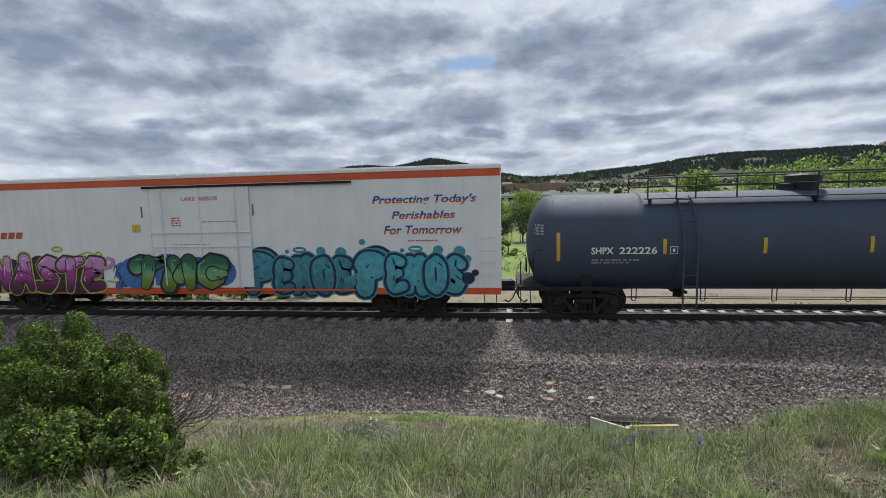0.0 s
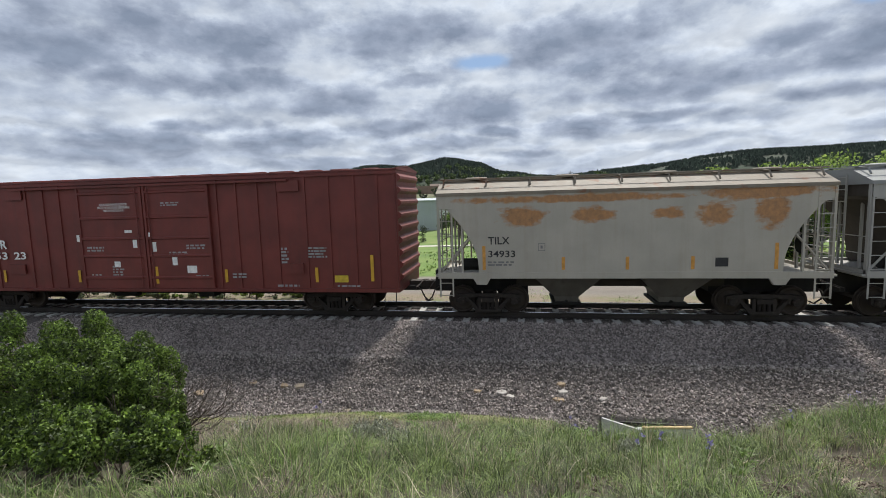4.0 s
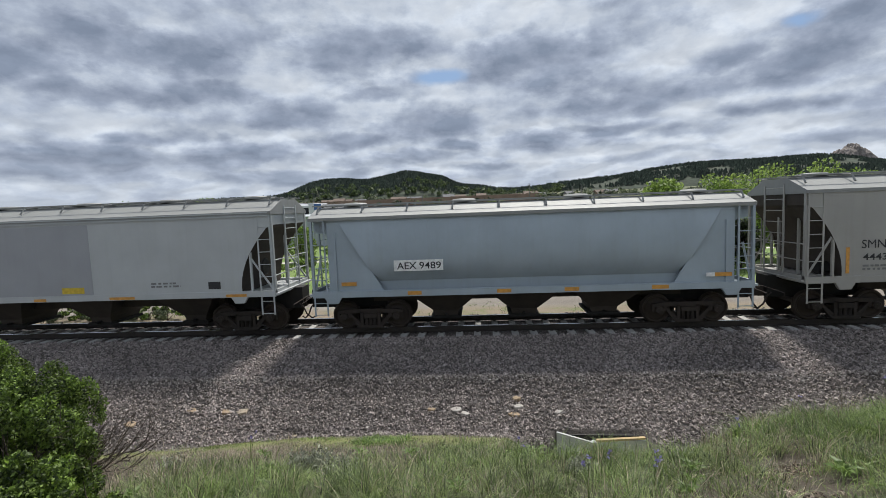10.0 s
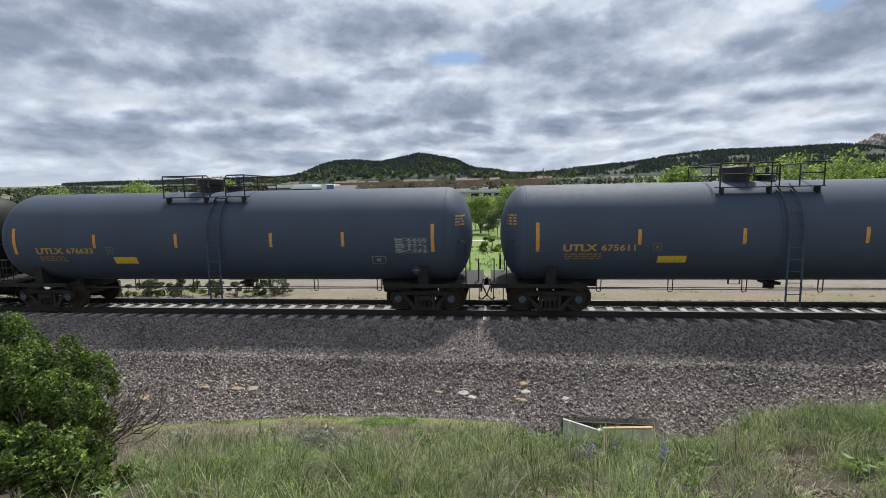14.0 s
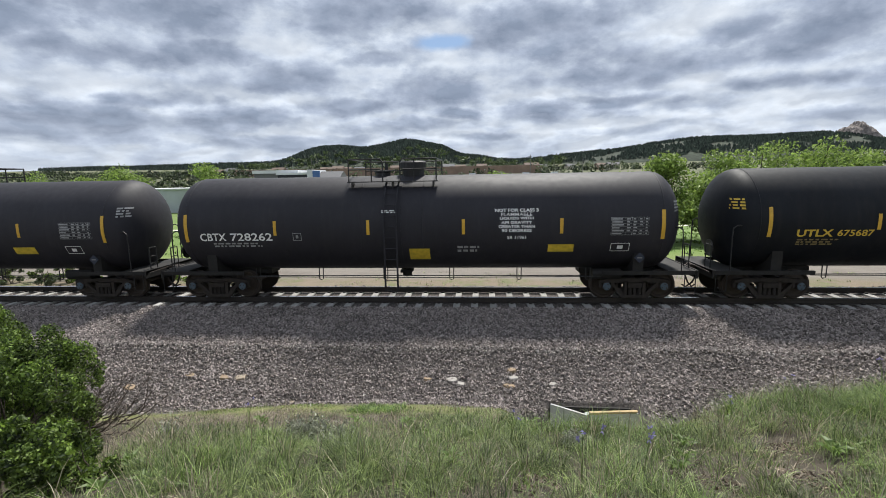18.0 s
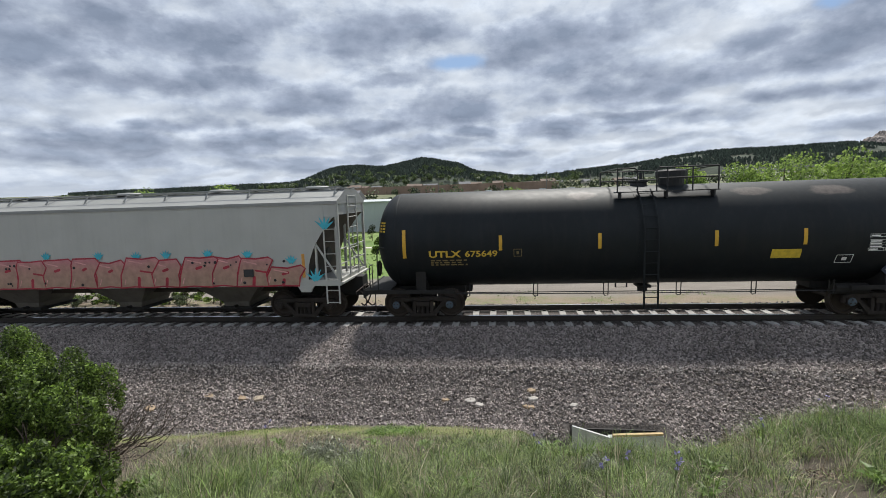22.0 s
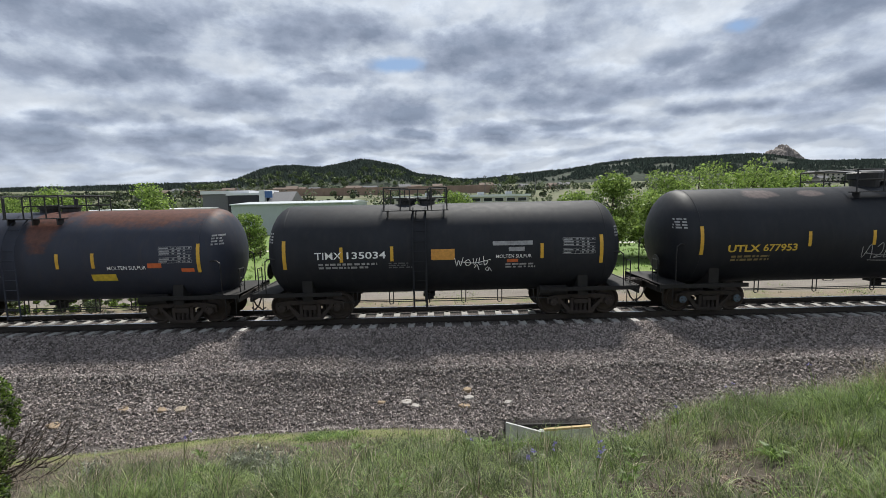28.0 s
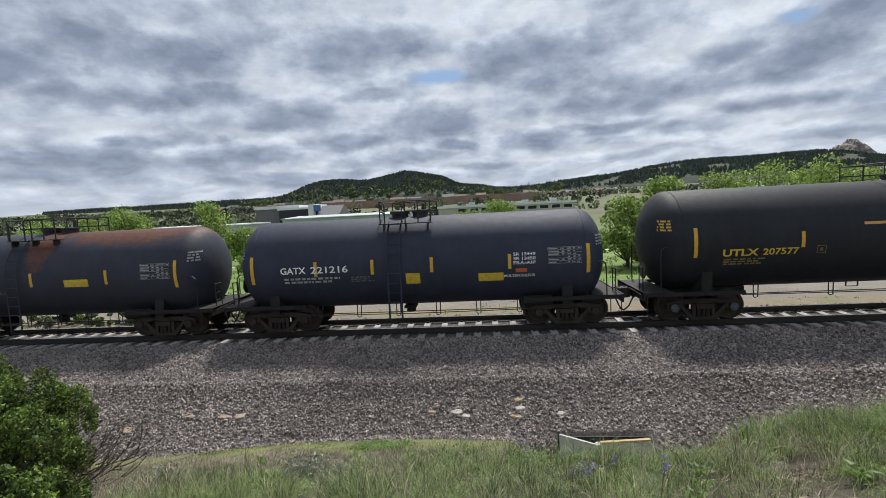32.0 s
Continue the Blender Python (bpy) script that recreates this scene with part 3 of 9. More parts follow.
def height(x, y):
    """The ground under everything, z 0 at the tops of the ties."""
    if y > 1.3:
        # beyond the track: shoulder, a dirt road, a low meadow, then land that rises to the town
        if y < 4.0:
            z = -0.06 - 0.75 * smooth01((y - 1.7) / 2.2)
        elif y < 22:
            z = -0.81 - 0.25 * (y - 4) / 18 + 0.05 * noise.noise((x * 0.2, y * 0.2, 0))
        else:
            z = -1.06 - 2.6 * smooth01((y - 22) / 35)
        far = math.hypot(x * 0.6, y)
        z += 15 * smooth01((far - 170) / 350) + 26 * smooth01((far - 520) / 700)
        if y > 30:
            z += 0.3 * noise.noise((x * 0.03, y * 0.03, 3))
        return z
    if y > -1.75:
        return -0.05
    toe = -6.3 + 0.35 * math.sin(x * 0.35 + 1.0)
    if y > toe:
        if in_pit(x, y):
            return -1.62
        return shoulder(y)
    zt = shoulder(toe)
    t = toe - y
    if in_pit(x, y):
        return -1.62
    b = bank(x)
    rise = 0.36 * t + 0.10 * math.sin(min(t, 4.0) / 4.0 * math.pi)
    swell = b * 1.5 * smooth01(t / 2.2)
    top = 2.52 + 0.25 * b
    z = zt + rise + swell
    z = z if z < top - 0.4 else top - 0.4 * math.exp(-(z - top + 0.4) / 0.4)
    if t > 12:
        z += 0.02 * (t - 12)
    z -= 0.80 * smooth01(t / .55) * smooth01((x - 3.6) / 1.0) * smooth01((7.4 - x) / .9) * smooth01((3.5 - t) / 1.9)
    return z + 0.05 * noise.noise((x * 0.8, y * 0.8, 5)) * smooth01(t)


def sheet(name, xs, ys, fn, mats, smooth=True):
    v = np.array([(x, y, fn(x, y)) for y in ys for x in xs])
    nx, ny = len(xs), len(ys)
    i = np.arange(nx * (ny - 1)).reshape(ny - 1, nx)[:, :-1].ravel()
    return bulk(name, v, np.stack([i, i + 1, i + 1 + nx, i + nx], 1), mats, smooth)


def ground_material():
    m, nt, bsdf = material("ground")
    co = nt.nodes.new("ShaderNodeTexCoord")
    se = nt.nodes.new("ShaderNodeSeparateXYZ")
    nt.links.new(co.outputs["Object"], se.inputs[0])

    def step(a, b, wob=0.0, s=0.4):
        n = nt.nodes.new("ShaderNodeMapRange")
        n.inputs[1].default_value, n.inputs[2].default_value = a, b
        src = se.outputs[1]
        if wob:
            ad = nt.nodes.new("ShaderNodeMath")
            ad.operation = "MULTIPLY_ADD"
            nt.links.new(tex(nt, s, 4), ad.inputs[0])
            ad.inputs[1].default_value = wob
            nt.links.new(src, ad.inputs[2])
            src = ad.outputs[0]
        nt.links.new(src, n.inputs[0])
        return n.outputs[0]

    # grit under the ballast, coloured dark as the shade between the stones
    shade_grit = ramp(nt, tex(nt, 22, 6, 0.75), [(0.30, (0.030, 0.026, 0.024)), (0.5, (0.085, 0.073, 0.067)), (0.68, (0.18, 0.158, 0.145))])
    big = ramp(nt, tex(nt, 0.35, 4), [(0.35, 0.82), (0.65, 1.15)])
    shade_grit = mix(nt, 1.0, shade_grit, big, "MULTIPLY")
    # brown soil, its colour deepened for the shade between grass tufts
    soil = ramp(nt, tex(nt, 1.4, 7, 0.65), [(0.30, (0.035, 0.027, 0.020)), (0.5, (0.060, 0.048, 0.033)), (0.70, (0.045, 0.055, 0.022))])
    verge = ramp(nt, tex(nt, 0.7, 8, 0.7), [(0.34, (0.22, 0.172, 0.125)), (0.50, (0.19, 0.155, 0.105)), (0.62, (0.135, 0.150, 0.060)), (0.75, (0.21, 0.180, 0.115))])
    dirt = ramp(nt, tex(nt, 0.9, 7, 0.65, (0.35, 1.0, 1.0)), [(0.30, (0.150, 0.130, 0.110)), (0.55, (0.195, 0.172, 0.146)), (0.75, (0.245, 0.218, 0.188))])
    meadow = ramp(nt, tex(nt, 0.12, 8, 0.65), [(0.30, (0.075, 0.135, 0.026)), (0.5, (0.125, 0.195, 0.040)), (0.70, (0.19, 0.225, 0.07))])
    plain_ = ramp(nt, tex(nt, 0.025, 8, 0.65), [(0.30, (0.065, 0.090, 0.035)), (0.5, (0.105, 0.115, 0.055)), (0.70, (0.17, 0.145, 0.095))])
    low = ramp(nt, tex(nt, 2.2, 7, 0.65), [(0.30, (0.14, 0.11, 0.07)), (0.45, (0.13, 0.135, 0.05)), (0.65, (0.165, 0.185, 0.06))])
    col = mix(nt, step(-8.1, -7.6, 0.9, 0.9), soil, low)
    col = mix(nt, step(-6.75, -6.45, 0.9, 0.9), col, shade_grit)
    col = mix(nt, step(3.3, 3.8, 0.8), col, verge)
    col = mix(nt, step(7.6, 8.6, 2.2, 0.25), col, dirt)
    col = mix(nt, step(13.5, 14.6, 2.2, 0.25), col, meadow)
    col = mix(nt, step(90, 220, 40, 0.02), col, plain_)
    nt.links.new(col, bsdf.inputs["Base Color"])
    bsdf.inputs["Roughness"].default_value = 0.95
    bump(nt, bsdf, tex(nt, 14, 6, 0.7), 0.6, 0.06)
    return m


def spread(a, b, n, power=1.0):
    return [a + (b - a) * (i / n) ** power for i in range(n + 1)]


gx = [-v for v in spread(26, 3000, 36, 2.4)][::-1] + spread(-25, 4, 58) + spread(4.2, 7.2, 30) + spread(7.5, 33, 51) + spread(34, 3000, 36, 2.4)
gy = [-v for v in spread(26, 900, 10, 2.0)][::-1] + spread(-25, -8.2, 56) + spread(-8.05, -5.5, 34) + spread(-5.35, 7, 70) + spread(7.5, 60, 60, 1.2) + spread(63, 2600, 70, 2.0)
ground = tagged(new("ground", sheet("ground", gx, gy, height, ground_material())), "grassy bank, ballast slope, dirt road and meadow", "ground", kind="structure")


# ---------------------------------------------------------------- track
TIE = 0.6096
RAIL_TOP = 0.19


def rail_geo(y, x0, x1):
    g = Geo()
    prof = [(-.075, 0.005), (.075, 0.005), (.075, .018), (.012, .035), (.010, .140), (.036, .152), (.036, .185), (.028, .190), (-.028, .190), (-.036, .185), (-.036, .152), (-.010, .140), (-.012, .035), (-.075, .018)]
    n = len(prof)
    g.beam([(y + a, b) for a, b in prof], x0, x1)
    for i, (a, b) in enumerate(prof):
        if b > 0.18 and prof[(i + 1) % n][1] > 0.18:
            for j, f in enumerate(g.f):
                if {i, (i + 1) % n} <= set(f) and len(f) == 4:
                    g.k[j] = 1
    return g


track = thing("railway_track", "single track of steel rails on pale concrete ties", "railway track", kind="structure")
for y in (-0.7525, 0.7525):
    part("rail", rail_geo(y, -460, 420), [M["rail"], M["railtop"]], track, "brown steel rail with a bright worn top")


def tie_geo():
    g = Geo()
    prof = [(-1.30, .0), (-1.24, .012), (-0.95, .012), (-0.9, .0), (-0.6, .0), (-0.3, -0.02), (0.3, -0.02), (0.6, 0), (0.9, 0), (0.95, .012), (1.24, .012), (1.30, 0)]
    v, f = [], []
    for y, z in prof:
        v += [(-0.13, y, -0.22), (-0.105, y, z), (0.105, y, z), (0.13, y, -0.22)]
    for i in range(len(prof) - 1):
        for k in range(3):
            f.append((i * 4 + k, i * 4 + k + 1, i * 4 + k + 5, i * 4 + k + 4))
    e = (len(prof) - 1) * 4
    f += [(3, 2, 1, 0), (e, e + 1, e + 2, e + 3)]
    g.add(v, f)
    for y in (-0.7525, 0.7525):
        for d in (-0.12, 0.12):
            g.box(-0.05, 0.05, y + d - 0.045, y + d + 0.045, 0.0, 0.045, 1)
    return g


tie_mesh = tie_geo().mesh("tie", [M["tie"], M["rail"]])
for i in range(-60, 80):
    ob = part("tie", tie_mesh, None, track)
    ob.location = (i * TIE + random.uniform(-.012, .012), random.uniform(-.02, .02), random.uniform(-.006, .004))
    ob.rotation_euler[2] = random.gauss(0, 0.008)
far = Geo()
for i in list(range(-750, -60)) + list(range(80, 680)):
    far.box(i * TIE - .105, i * TIE + .105, -1.3, 1.3, -.2, 0)
tagged(part("far_ties", far, M["tie"], track), "distant concrete ties along the track", kind="stuff")

# ballast stones
rng = np.random.default_rng(5)


def scatter_stones(n, x0, x1, y0, y1, size0, size1, mat, name, label, keep=None, lift=0.3):
    x = rng.uniform(x0, x1, n)
    y = rng.uniform(y0, y1, n)
    if keep is not None:
        ok = keep(x, y)
        x, y = x[ok], y[ok]
    n = len(x)
    z = np.array([height(a, b) for a, b in zip(x, y)])
    s = rng.uniform(size0, size1, n)
    base = np.array([(1, 0, 0), (-1, 0, 0), (0, 1, 0), (0, -1, 0), (0, 0, 1), (0, 0, -1)], float)
    v = base[None] * rng.uniform(0.55, 1.25, (n, 6, 1)) + rng.uniform(-.28, .28, (n, 6, 3))
    v *= np.stack([rng.uniform(.8, 1.4, n), rng.uniform(.7, 1.2, n), rng.uniform(.45, .9, n)], 1)[:, None]
    q = rng.normal(size=(n, 4))
    q /= np.linalg.norm(q, axis=1)[:, None]
    w, a, b, c = q.T
    rot = np.stack([1 - 2 * (b * b + c * c), 2 * (a * b - w * c), 2 * (a * c + w * b), 2 * (a * b + w * c), 1 - 2 * (a * a + c * c), 2 * (b * c - w * a), 2 * (a * c - w * b), 2 * (b * c + w * a), 1 - 2 * (a * a + b * b)], 1).reshape(n, 3, 3)
    v = np.einsum("nij,nkj->nki", rot, v) * s[:, None, None]
    v += np.stack([x, y, z + s * (lift + rng.uniform(-.45, .55, n))], 1)[:, None]
    tri = np.array([(0, 2, 4), (2, 1, 4), (1, 3, 4), (3, 0, 4), (2, 0, 5), (1, 2, 5), (3, 1, 5), (0, 3, 5)])
    f = (np.arange(n)[:, None, None] * 6 + tri[None]).reshape(-1, 3)
    return tagged(new(name, bulk(name, v.reshape(-1, 3), f, mat)), label, "ballast", kind="stuff")


scatter_stones(135000, -15, 23, -6.75, -1.22, 0.017, 0.048, M["stone"], "ballast_stones", "dark grey and brown crushed rock ballast with pale chips", lambda x, y: ((y > -6.3) | (rng.random(len(x)) < 0.25)) & ~((x > 4.68) & (x < 6.85) & (y < -5.85)))
scatter_stones(16000, -16, 24, -4.55, -3.95, 0.014, 0.040, M["chip"], "ballast_chips", "pale dusty chips along the edge of the shoulder", lambda x, y: rng.random(len(x)) < np.exp(-((y + 4.22 + .05 * np.sin(x * 1.3)) / .11) ** 2), .6)
scatter_stones(22000, -500, 500, -6.3, 4.0, 0.06, 0.12, M["stone"], "distant_ballast_stones", "coarse dark ballast farther along the track", lambda x, y: ((x < -16) | (x > 24)) & (np.abs(y) > 1.35) & (np.abs(x) < 60 + rng.random(len(x)) * 440))
scatter_stones(26000, -24, 34, -1.22, 1.22, 0.018, 0.038, M["stone"], "crib_stones", "dark ballast lying between the ties", lambda x, y: np.abs((x / TIE + 0.5) % 1 - 0.5) > 0.23, -0.6)
scatter_stones(8000, -24, 34, 1.22, 4.2, 0.02, 0.05, M["stone"], "far_shoulder_stones", "dark ballast on the far shoulder of the track")


def rock(x, y, size, flat, turn, tone):
    """A broken slab: an uneven outline with chipped upper edges."""
    r = random.Random(int(x * 100) + int(y * 10))
    n = r.randint(5, 7)
    rim = []
    for k in range(n):
        a = turn + (k + r.uniform(-.3, .3)) * 6.283 / n
        q = size * r.uniform(.6, 1.05)
        rim.append((math.cos(a) * q * 1.15, math.sin(a) * q * .85))
    tilt = [r.uniform(-.10, .10), .16 + r.uniform(-.1, .1)]
    thick = size * flat * .8
    v = [(px, py, tilt[0] * px + tilt[1] * py - thick) for px, py in rim]
    v += [(px * .98, py * .98, tilt[0] * px + tilt[1] * py + thick * .2 + r.uniform(-.02, .02) * size) for px, py in rim]
    v += [(px * .82, py * .82, tilt[0] * px + tilt[1] * py + thick * (.45 + r.uniform(-.1, .1))) for px, py in rim]
    v.append((0, 0, thick * .5))
    f = [tuple(range(n - 1, -1, -1))]
    for o in (0, n):
        f += [(o + k, o + (k + 1) % n, o + n + (k + 1) % n, o + n + k) for k in range(n)]
    f += [(2 * n + k, 2 * n + (k + 1) % n, 3 * n) for k in range(n)]
    g = Geo().add(v, f)
    ob = thing("rock", tone + " flat rock lying on dark ballast", "rock", "pale rocks on the ballast", geo=g, mats=M["ochre" if tone == "ochre" else "cream" if "cream" in tone else "palerock"])
    ob.location = (x, y, height(x, y) + size * flat * 0.35)
    return ob


for x, y, s, fl, tone in [(-5.59, -5.65, 0.17, 0.4, "ochre"), (-4.28, -5.18, 0.13, 0.4, "ochre"), (-3.34, -5.21, 0.14, 0.35, "ochre"), (-2.89, -5.21, 0.15, 0.45, "cream"), (1.89, -5.17, 0.12, 0.4, "ochre"), (2.51, -5.18, 0.15, 0.4, "white"), (2.73, -5.29, 0.13, 0.35, "white"), (3.99, -4.84, 0.11, 0.8, "ochre"), (4.03, -5.1, 0.17, 0.45, "pinkish white"), (3.91, -5.35, 0.15, 0.35, "ochre"), (4.96, -5.3, 0.13, 0.6, "white"), (-1.23, -6.07, 0.1, 0.4, "cream"), (11.29, -5.52, 0.12, 0.4, "cream"), (6.76, -4.35, 0.06, 0.6, "pale"), (-7.95, -5.12, 0.09, 0.5, "pale"), (0.42, -5.75, 0.06, 0.5, "pale")]:
    rock(x, y, s, fl, random.uniform(0, 3), tone)

# concrete drain box at the foot of the bank
def upright(a, b, thick, low, top_a, top_b):
    """A wall from a to b, its top sloping between two heights."""
    d = Vector((b[0] - a[0], b[1] - a[1], 0)).normalized()
    n = Vector((-d.y, d.x, 0)) * thick
    v = []
    for (x, y), t in ((a, top_a), (b, top_b)):
        v += [(x, y, low), (x, y, t), (x + n.x, y + n.y, t), (x + n.x, y + n.y, low)]
    return Geo().add(v, [(3, 2, 1, 0), (4, 5, 6, 7), (0, 1, 5, 4), (1, 2, 6, 5), (2, 3, 7, 6), (3, 0, 4, 7)])


drain = thing("drain_headwall", "weathered grey concrete drain headwall sunk in the grassy bank", "drain")
part("wing_wall", upright((4.71, -6.56), (5.38, -6.96), .045, -1.75, -0.685, -0.71), M["pale_concrete"], drain)
part("front_wall", upright((5.385, -6.96), (6.47, -6.82), .12, -1.75, -0.71, -0.73), M["pale_concrete"], drain)
# the back wall's near-black colour stands for the shade inside the drain
part("back_wall", upright((4.80, -5.93), (6.60, -5.93), -.05, -1.75, -1.03, -1.05), M["under"], drain, "back wall, coloured dark for the shade inside the drain")
part("stone_edge", upright((5.46, -6.945), (6.46, -6.815), .07, -0.713, -0.667, -0.68), M["sandstone"], drain, "chipped yellowish stone edge")



# ---------------------------------------------------------------- hills and town
def bell(v, w):
    return math.exp(-(v / w) ** 2)


def ridge(x):
    """The skyline's height over the plain at the far hills."""
    left = 29 * (math.tanh((x + 590) / 70) - math.tanh((x + 80) / 38)) + 14 * bell(x + 225, 60) - 7 * bell(x + 365, 45) + 17 * bell(x + 10, 70)
    right = 33 * (1 + math.tanh((x - 450) / 230)) - 13 * (1 + math.tanh((x - 1150) / 90)) + 6 * bell(x - 300, 90)
    return 30 + 0.95 * (left + right) + 6 * bell(x + 1250, 300) + 8 * bell(x + 790, 220)


def hill(x, y):
    t = (y - 1500) / 560
    z = ridge(x * 1500 / y) * max(0.0, 1 - t * t) ** 0.8 if abs(t) < 1 else 0
    rough = noise.fractal((x * 0.006, y * 0.006, 1), 1.0, 2.0, 4)
    return 20 + z + 4 * rough * min(1, z / 50) - (30 if abs(t) >= 0.99 else 0)


def hill_material():
    m, nt, bsdf = material("wooded_hill")
    col = ramp(nt, tex(nt, 0.012, 9, 0.7), [(0.34, (0.030, 0.044, 0.028)), (0.52, (0.042, 0.056, 0.036)), (0.62, (0.055, 0.064, 0.042)), (0.72, (0.088, 0.080, 0.060))])
    spots = ramp(nt, tex(nt, 0.05, 6, 0.6), [(0.45, 0.65), (0.6, 1.15)])
    nt.links.new(mix(nt, 1.0, col, spots, "MULTIPLY"), bsdf.inputs["Base Color"])
    bsdf.inputs["Roughness"].default_value = 1.0
    return m


hx, hy = spread(-2600, 2600, 210), spread(930, 2070, 46)
tagged(new("hills", sheet("hills", hx, hy, hill, hill_material())), "dark pine-covered hills along the horizon", "hill", kind="structure")
# pines on the hills
pts = []
while len(pts) < 21000:
    y = rng.uniform(1000, 1520)
    x = rng.uniform(-1500, 1800) * y / 1500
    if rng.random() < min(1, ridge(x * 1500 / y) / 95) and noise.noise((x * .012, y * .012, 9)) > (-.25 if x > 250 else -.6):
        pts.append((x, y))
v, f = [], []
for x, y in pts:
    z, h, w = hill(x, y), rng.uniform(3.5, 10), rng.uniform(1.8, 3.6)
    o = len(v)
    v += [(x + w * math.cos(a), y + w * math.sin(a), z + h * .12) for a in (0.3, 1.9, 3.4, 5.0)] + [(x, y, z + h), (x + w * .7, y, z + h * .6), (x - w * .7, y, z + h * .55)]
    f += [(o, o + 1, o + 4), (o + 1, o + 2, o + 4), (o + 2, o + 3, o + 4), (o + 3, o, o + 4), (o, o + 5, o + 4), (o + 2, o + 4, o + 6)]
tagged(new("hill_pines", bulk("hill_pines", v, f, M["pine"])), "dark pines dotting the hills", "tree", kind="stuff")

# broadleaf trees at the foot of the hill, joined
r6 = np.random.default_rng(61)
foot = []
for k in range(170):
    x, y, s = r6.uniform(-520, 190), r6.uniform(965, 1090), r6.uniform(4.0, 7.5)
    d = r6.normal(size=(70, 3))
    d /= np.linalg.norm(d, axis=1)[:, None]
    foot.append(np.array((x, y, max(hill(x, y), height(x, y)) + s * .9)) + d * s * r6.uniform(.5, 1.05, (70, 1)) * np.array((1.1, 1.1, .9)))
foot = np.concatenate(foot)
d, a = r6.normal(size=foot.shape), r6.normal(size=foot.shape)
v = np.stack([foot - d * 1.1, foot + a * 1.1, foot + d * 1.1, foot - a * 1.1], 1).reshape(-1, 3)
tagged(new("hill_foot_trees", bulk("hill_foot_trees", v, np.arange(len(v)).reshape(-1, 4), M["town_leaf"])), "green broadleaf trees at the foot of the hill", "tree", kind="stuff")

# sandstone butte on the right-hand ridge
def crag(x):
    """The butte's outline: a low shoulder, a tower, a long broken slope."""
    pts_ = [(-110, 0), (-62, 20), (-50, 40), (-44, 38), (-36, 50), (-20, 53), (-6, 56), (-2, 67), (9, 68), (12, 57), (22, 54), (31, 51), (40, 38), (56, 22), (70, 8), (84, 0)]
    for (a, p), (b, q) in zip(pts_, pts_[1:]):
        if a <= x <= b:
            return p + (q - p) * (x - a) / (b - a)
    return 0.0


def butte_height(x, y):
    n = noise.fractal((x * .035, y * .035, 4), 1.0, 2.0, 4)
    side_ = max(0.0, 1 - (y / 48) ** 2) ** .6
    return 84 + (crag(x + .12 * y + 2 * n) + 3 * n + 5 * noise.noise((x * .22, y * .18, 2)) + 3 * noise.noise((x * .5, y * .5, 7))) * side_ - (6 if side_ == 0 else 0)


g = Geo()
bxs, bys = spread(-112, 84, 98), spread(-48, 48, 24)
g.add([(1110 + x, 1490 + y, butte_height(x, y)) for y in bys for x in bxs], [(j * 99 + i, j * 99 + i + 1, (j + 1) * 99 + i + 1, (j + 1) * 99 + i) for j in range(24) for i in range(98)])
M["butte"] = plain("butte_sandstone", (0.205, 0.178, 0.162), .95, 0, .55, .10)
thing("rock_butte", "bare pinkish sandstone butte on a wooded ridge", "rock", geo=g, mats=M["butte"])

M["wall_tan"] = plain("tan_retaining_wall", (0.27, 0.19, 0.145), .9, 0, .2, .1)
M["metal_grey"] = plain("pale_grey_cladding", (0.40, 0.43, 0.45), .6, 0, .06, .3)
M["roof_white"] = plain("white_flat_roof", (0.62, 0.63, 0.64), .7, 0, .08, .2)
M["wall_cream"] = plain("cream_wall", (0.42, 0.39, 0.34), .85, 0, .08, .4)
M["glass_dark"] = plain("dark_window_glass", (0.015, 0.018, 0.022), .12)
M["blue_panel"] = plain("blue_panel", (0.05, 0.12, 0.30), .4)
M["roof_grey"] = plain("grey_roof", (0.14, 0.14, 0.145), .85)
M["roof_brown"] = plain("brown_roof", (0.16, 0.115, 0.09), .85)
M["pole"] = plain("grey_pole", (0.17, 0.165, 0.16), .7)


def windows(building, wall, xs, y, z0, z1, w):
    for x in xs:
        p = part("window", Geo().box(x - w / 2 - .12, x + w / 2 + .12, y - .10, y + .05, z0 - .12, z1 + .12), M["roof_white"], building)
        part("pane", Geo().box(x - w / 2, x + w / 2, y - .13, y - .09, z0, z1), M["glass_dark"], p)


b = thing("warehouse", "long low pale grey metal warehouse", "building")
part("wall", Geo().box(-45, -16.5, 96, 120, -4, 3.55), M["metal_grey"], b)
part("roof", Geo().beam([(95.6, 3.5), (120.4, 3.5), (120.4, 3.7), (108, 4.2), (95.6, 3.7)], -45.3, -16.2), M["metal_grey"], b)
for k in range(28):
    part("wall_seam", Geo().box(-44.5 + k * 1.02, -44.42 + k * 1.02, 95.93, 95.995, -3, 3.45), M["metal_grey"], b)
b = thing("warehouse", "pale metal shed beyond the trees", "building")
part("wall", Geo().box(-92, -62, 105, 125, -4, 2.6), M["metal_grey"], b)
part("roof", Geo().box(-92.5, -61.5, 104.5, 125.5, 2.6, 2.9), M["roof_white"], b)

b = thing("office_building", "low modern building in black and white with a blue panel", "building")
part("wall", Geo().box(-78, -62, 150, 168, -3, 7.2), M["roof_grey"], b)
part("roof", Geo().box(-78.5, -61.5, 149.5, 168.5, 7.2, 8.3), M["roof_white"], b)
part("glazed_wing", Geo().box(-68, -54, 147, 165, -3, 6.6), M["glass_dark"], b)
part("wing_roof", Geo().box(-68.4, -53, 146.6, 165.4, 6.6, 7.3), M["roof_white"], b)
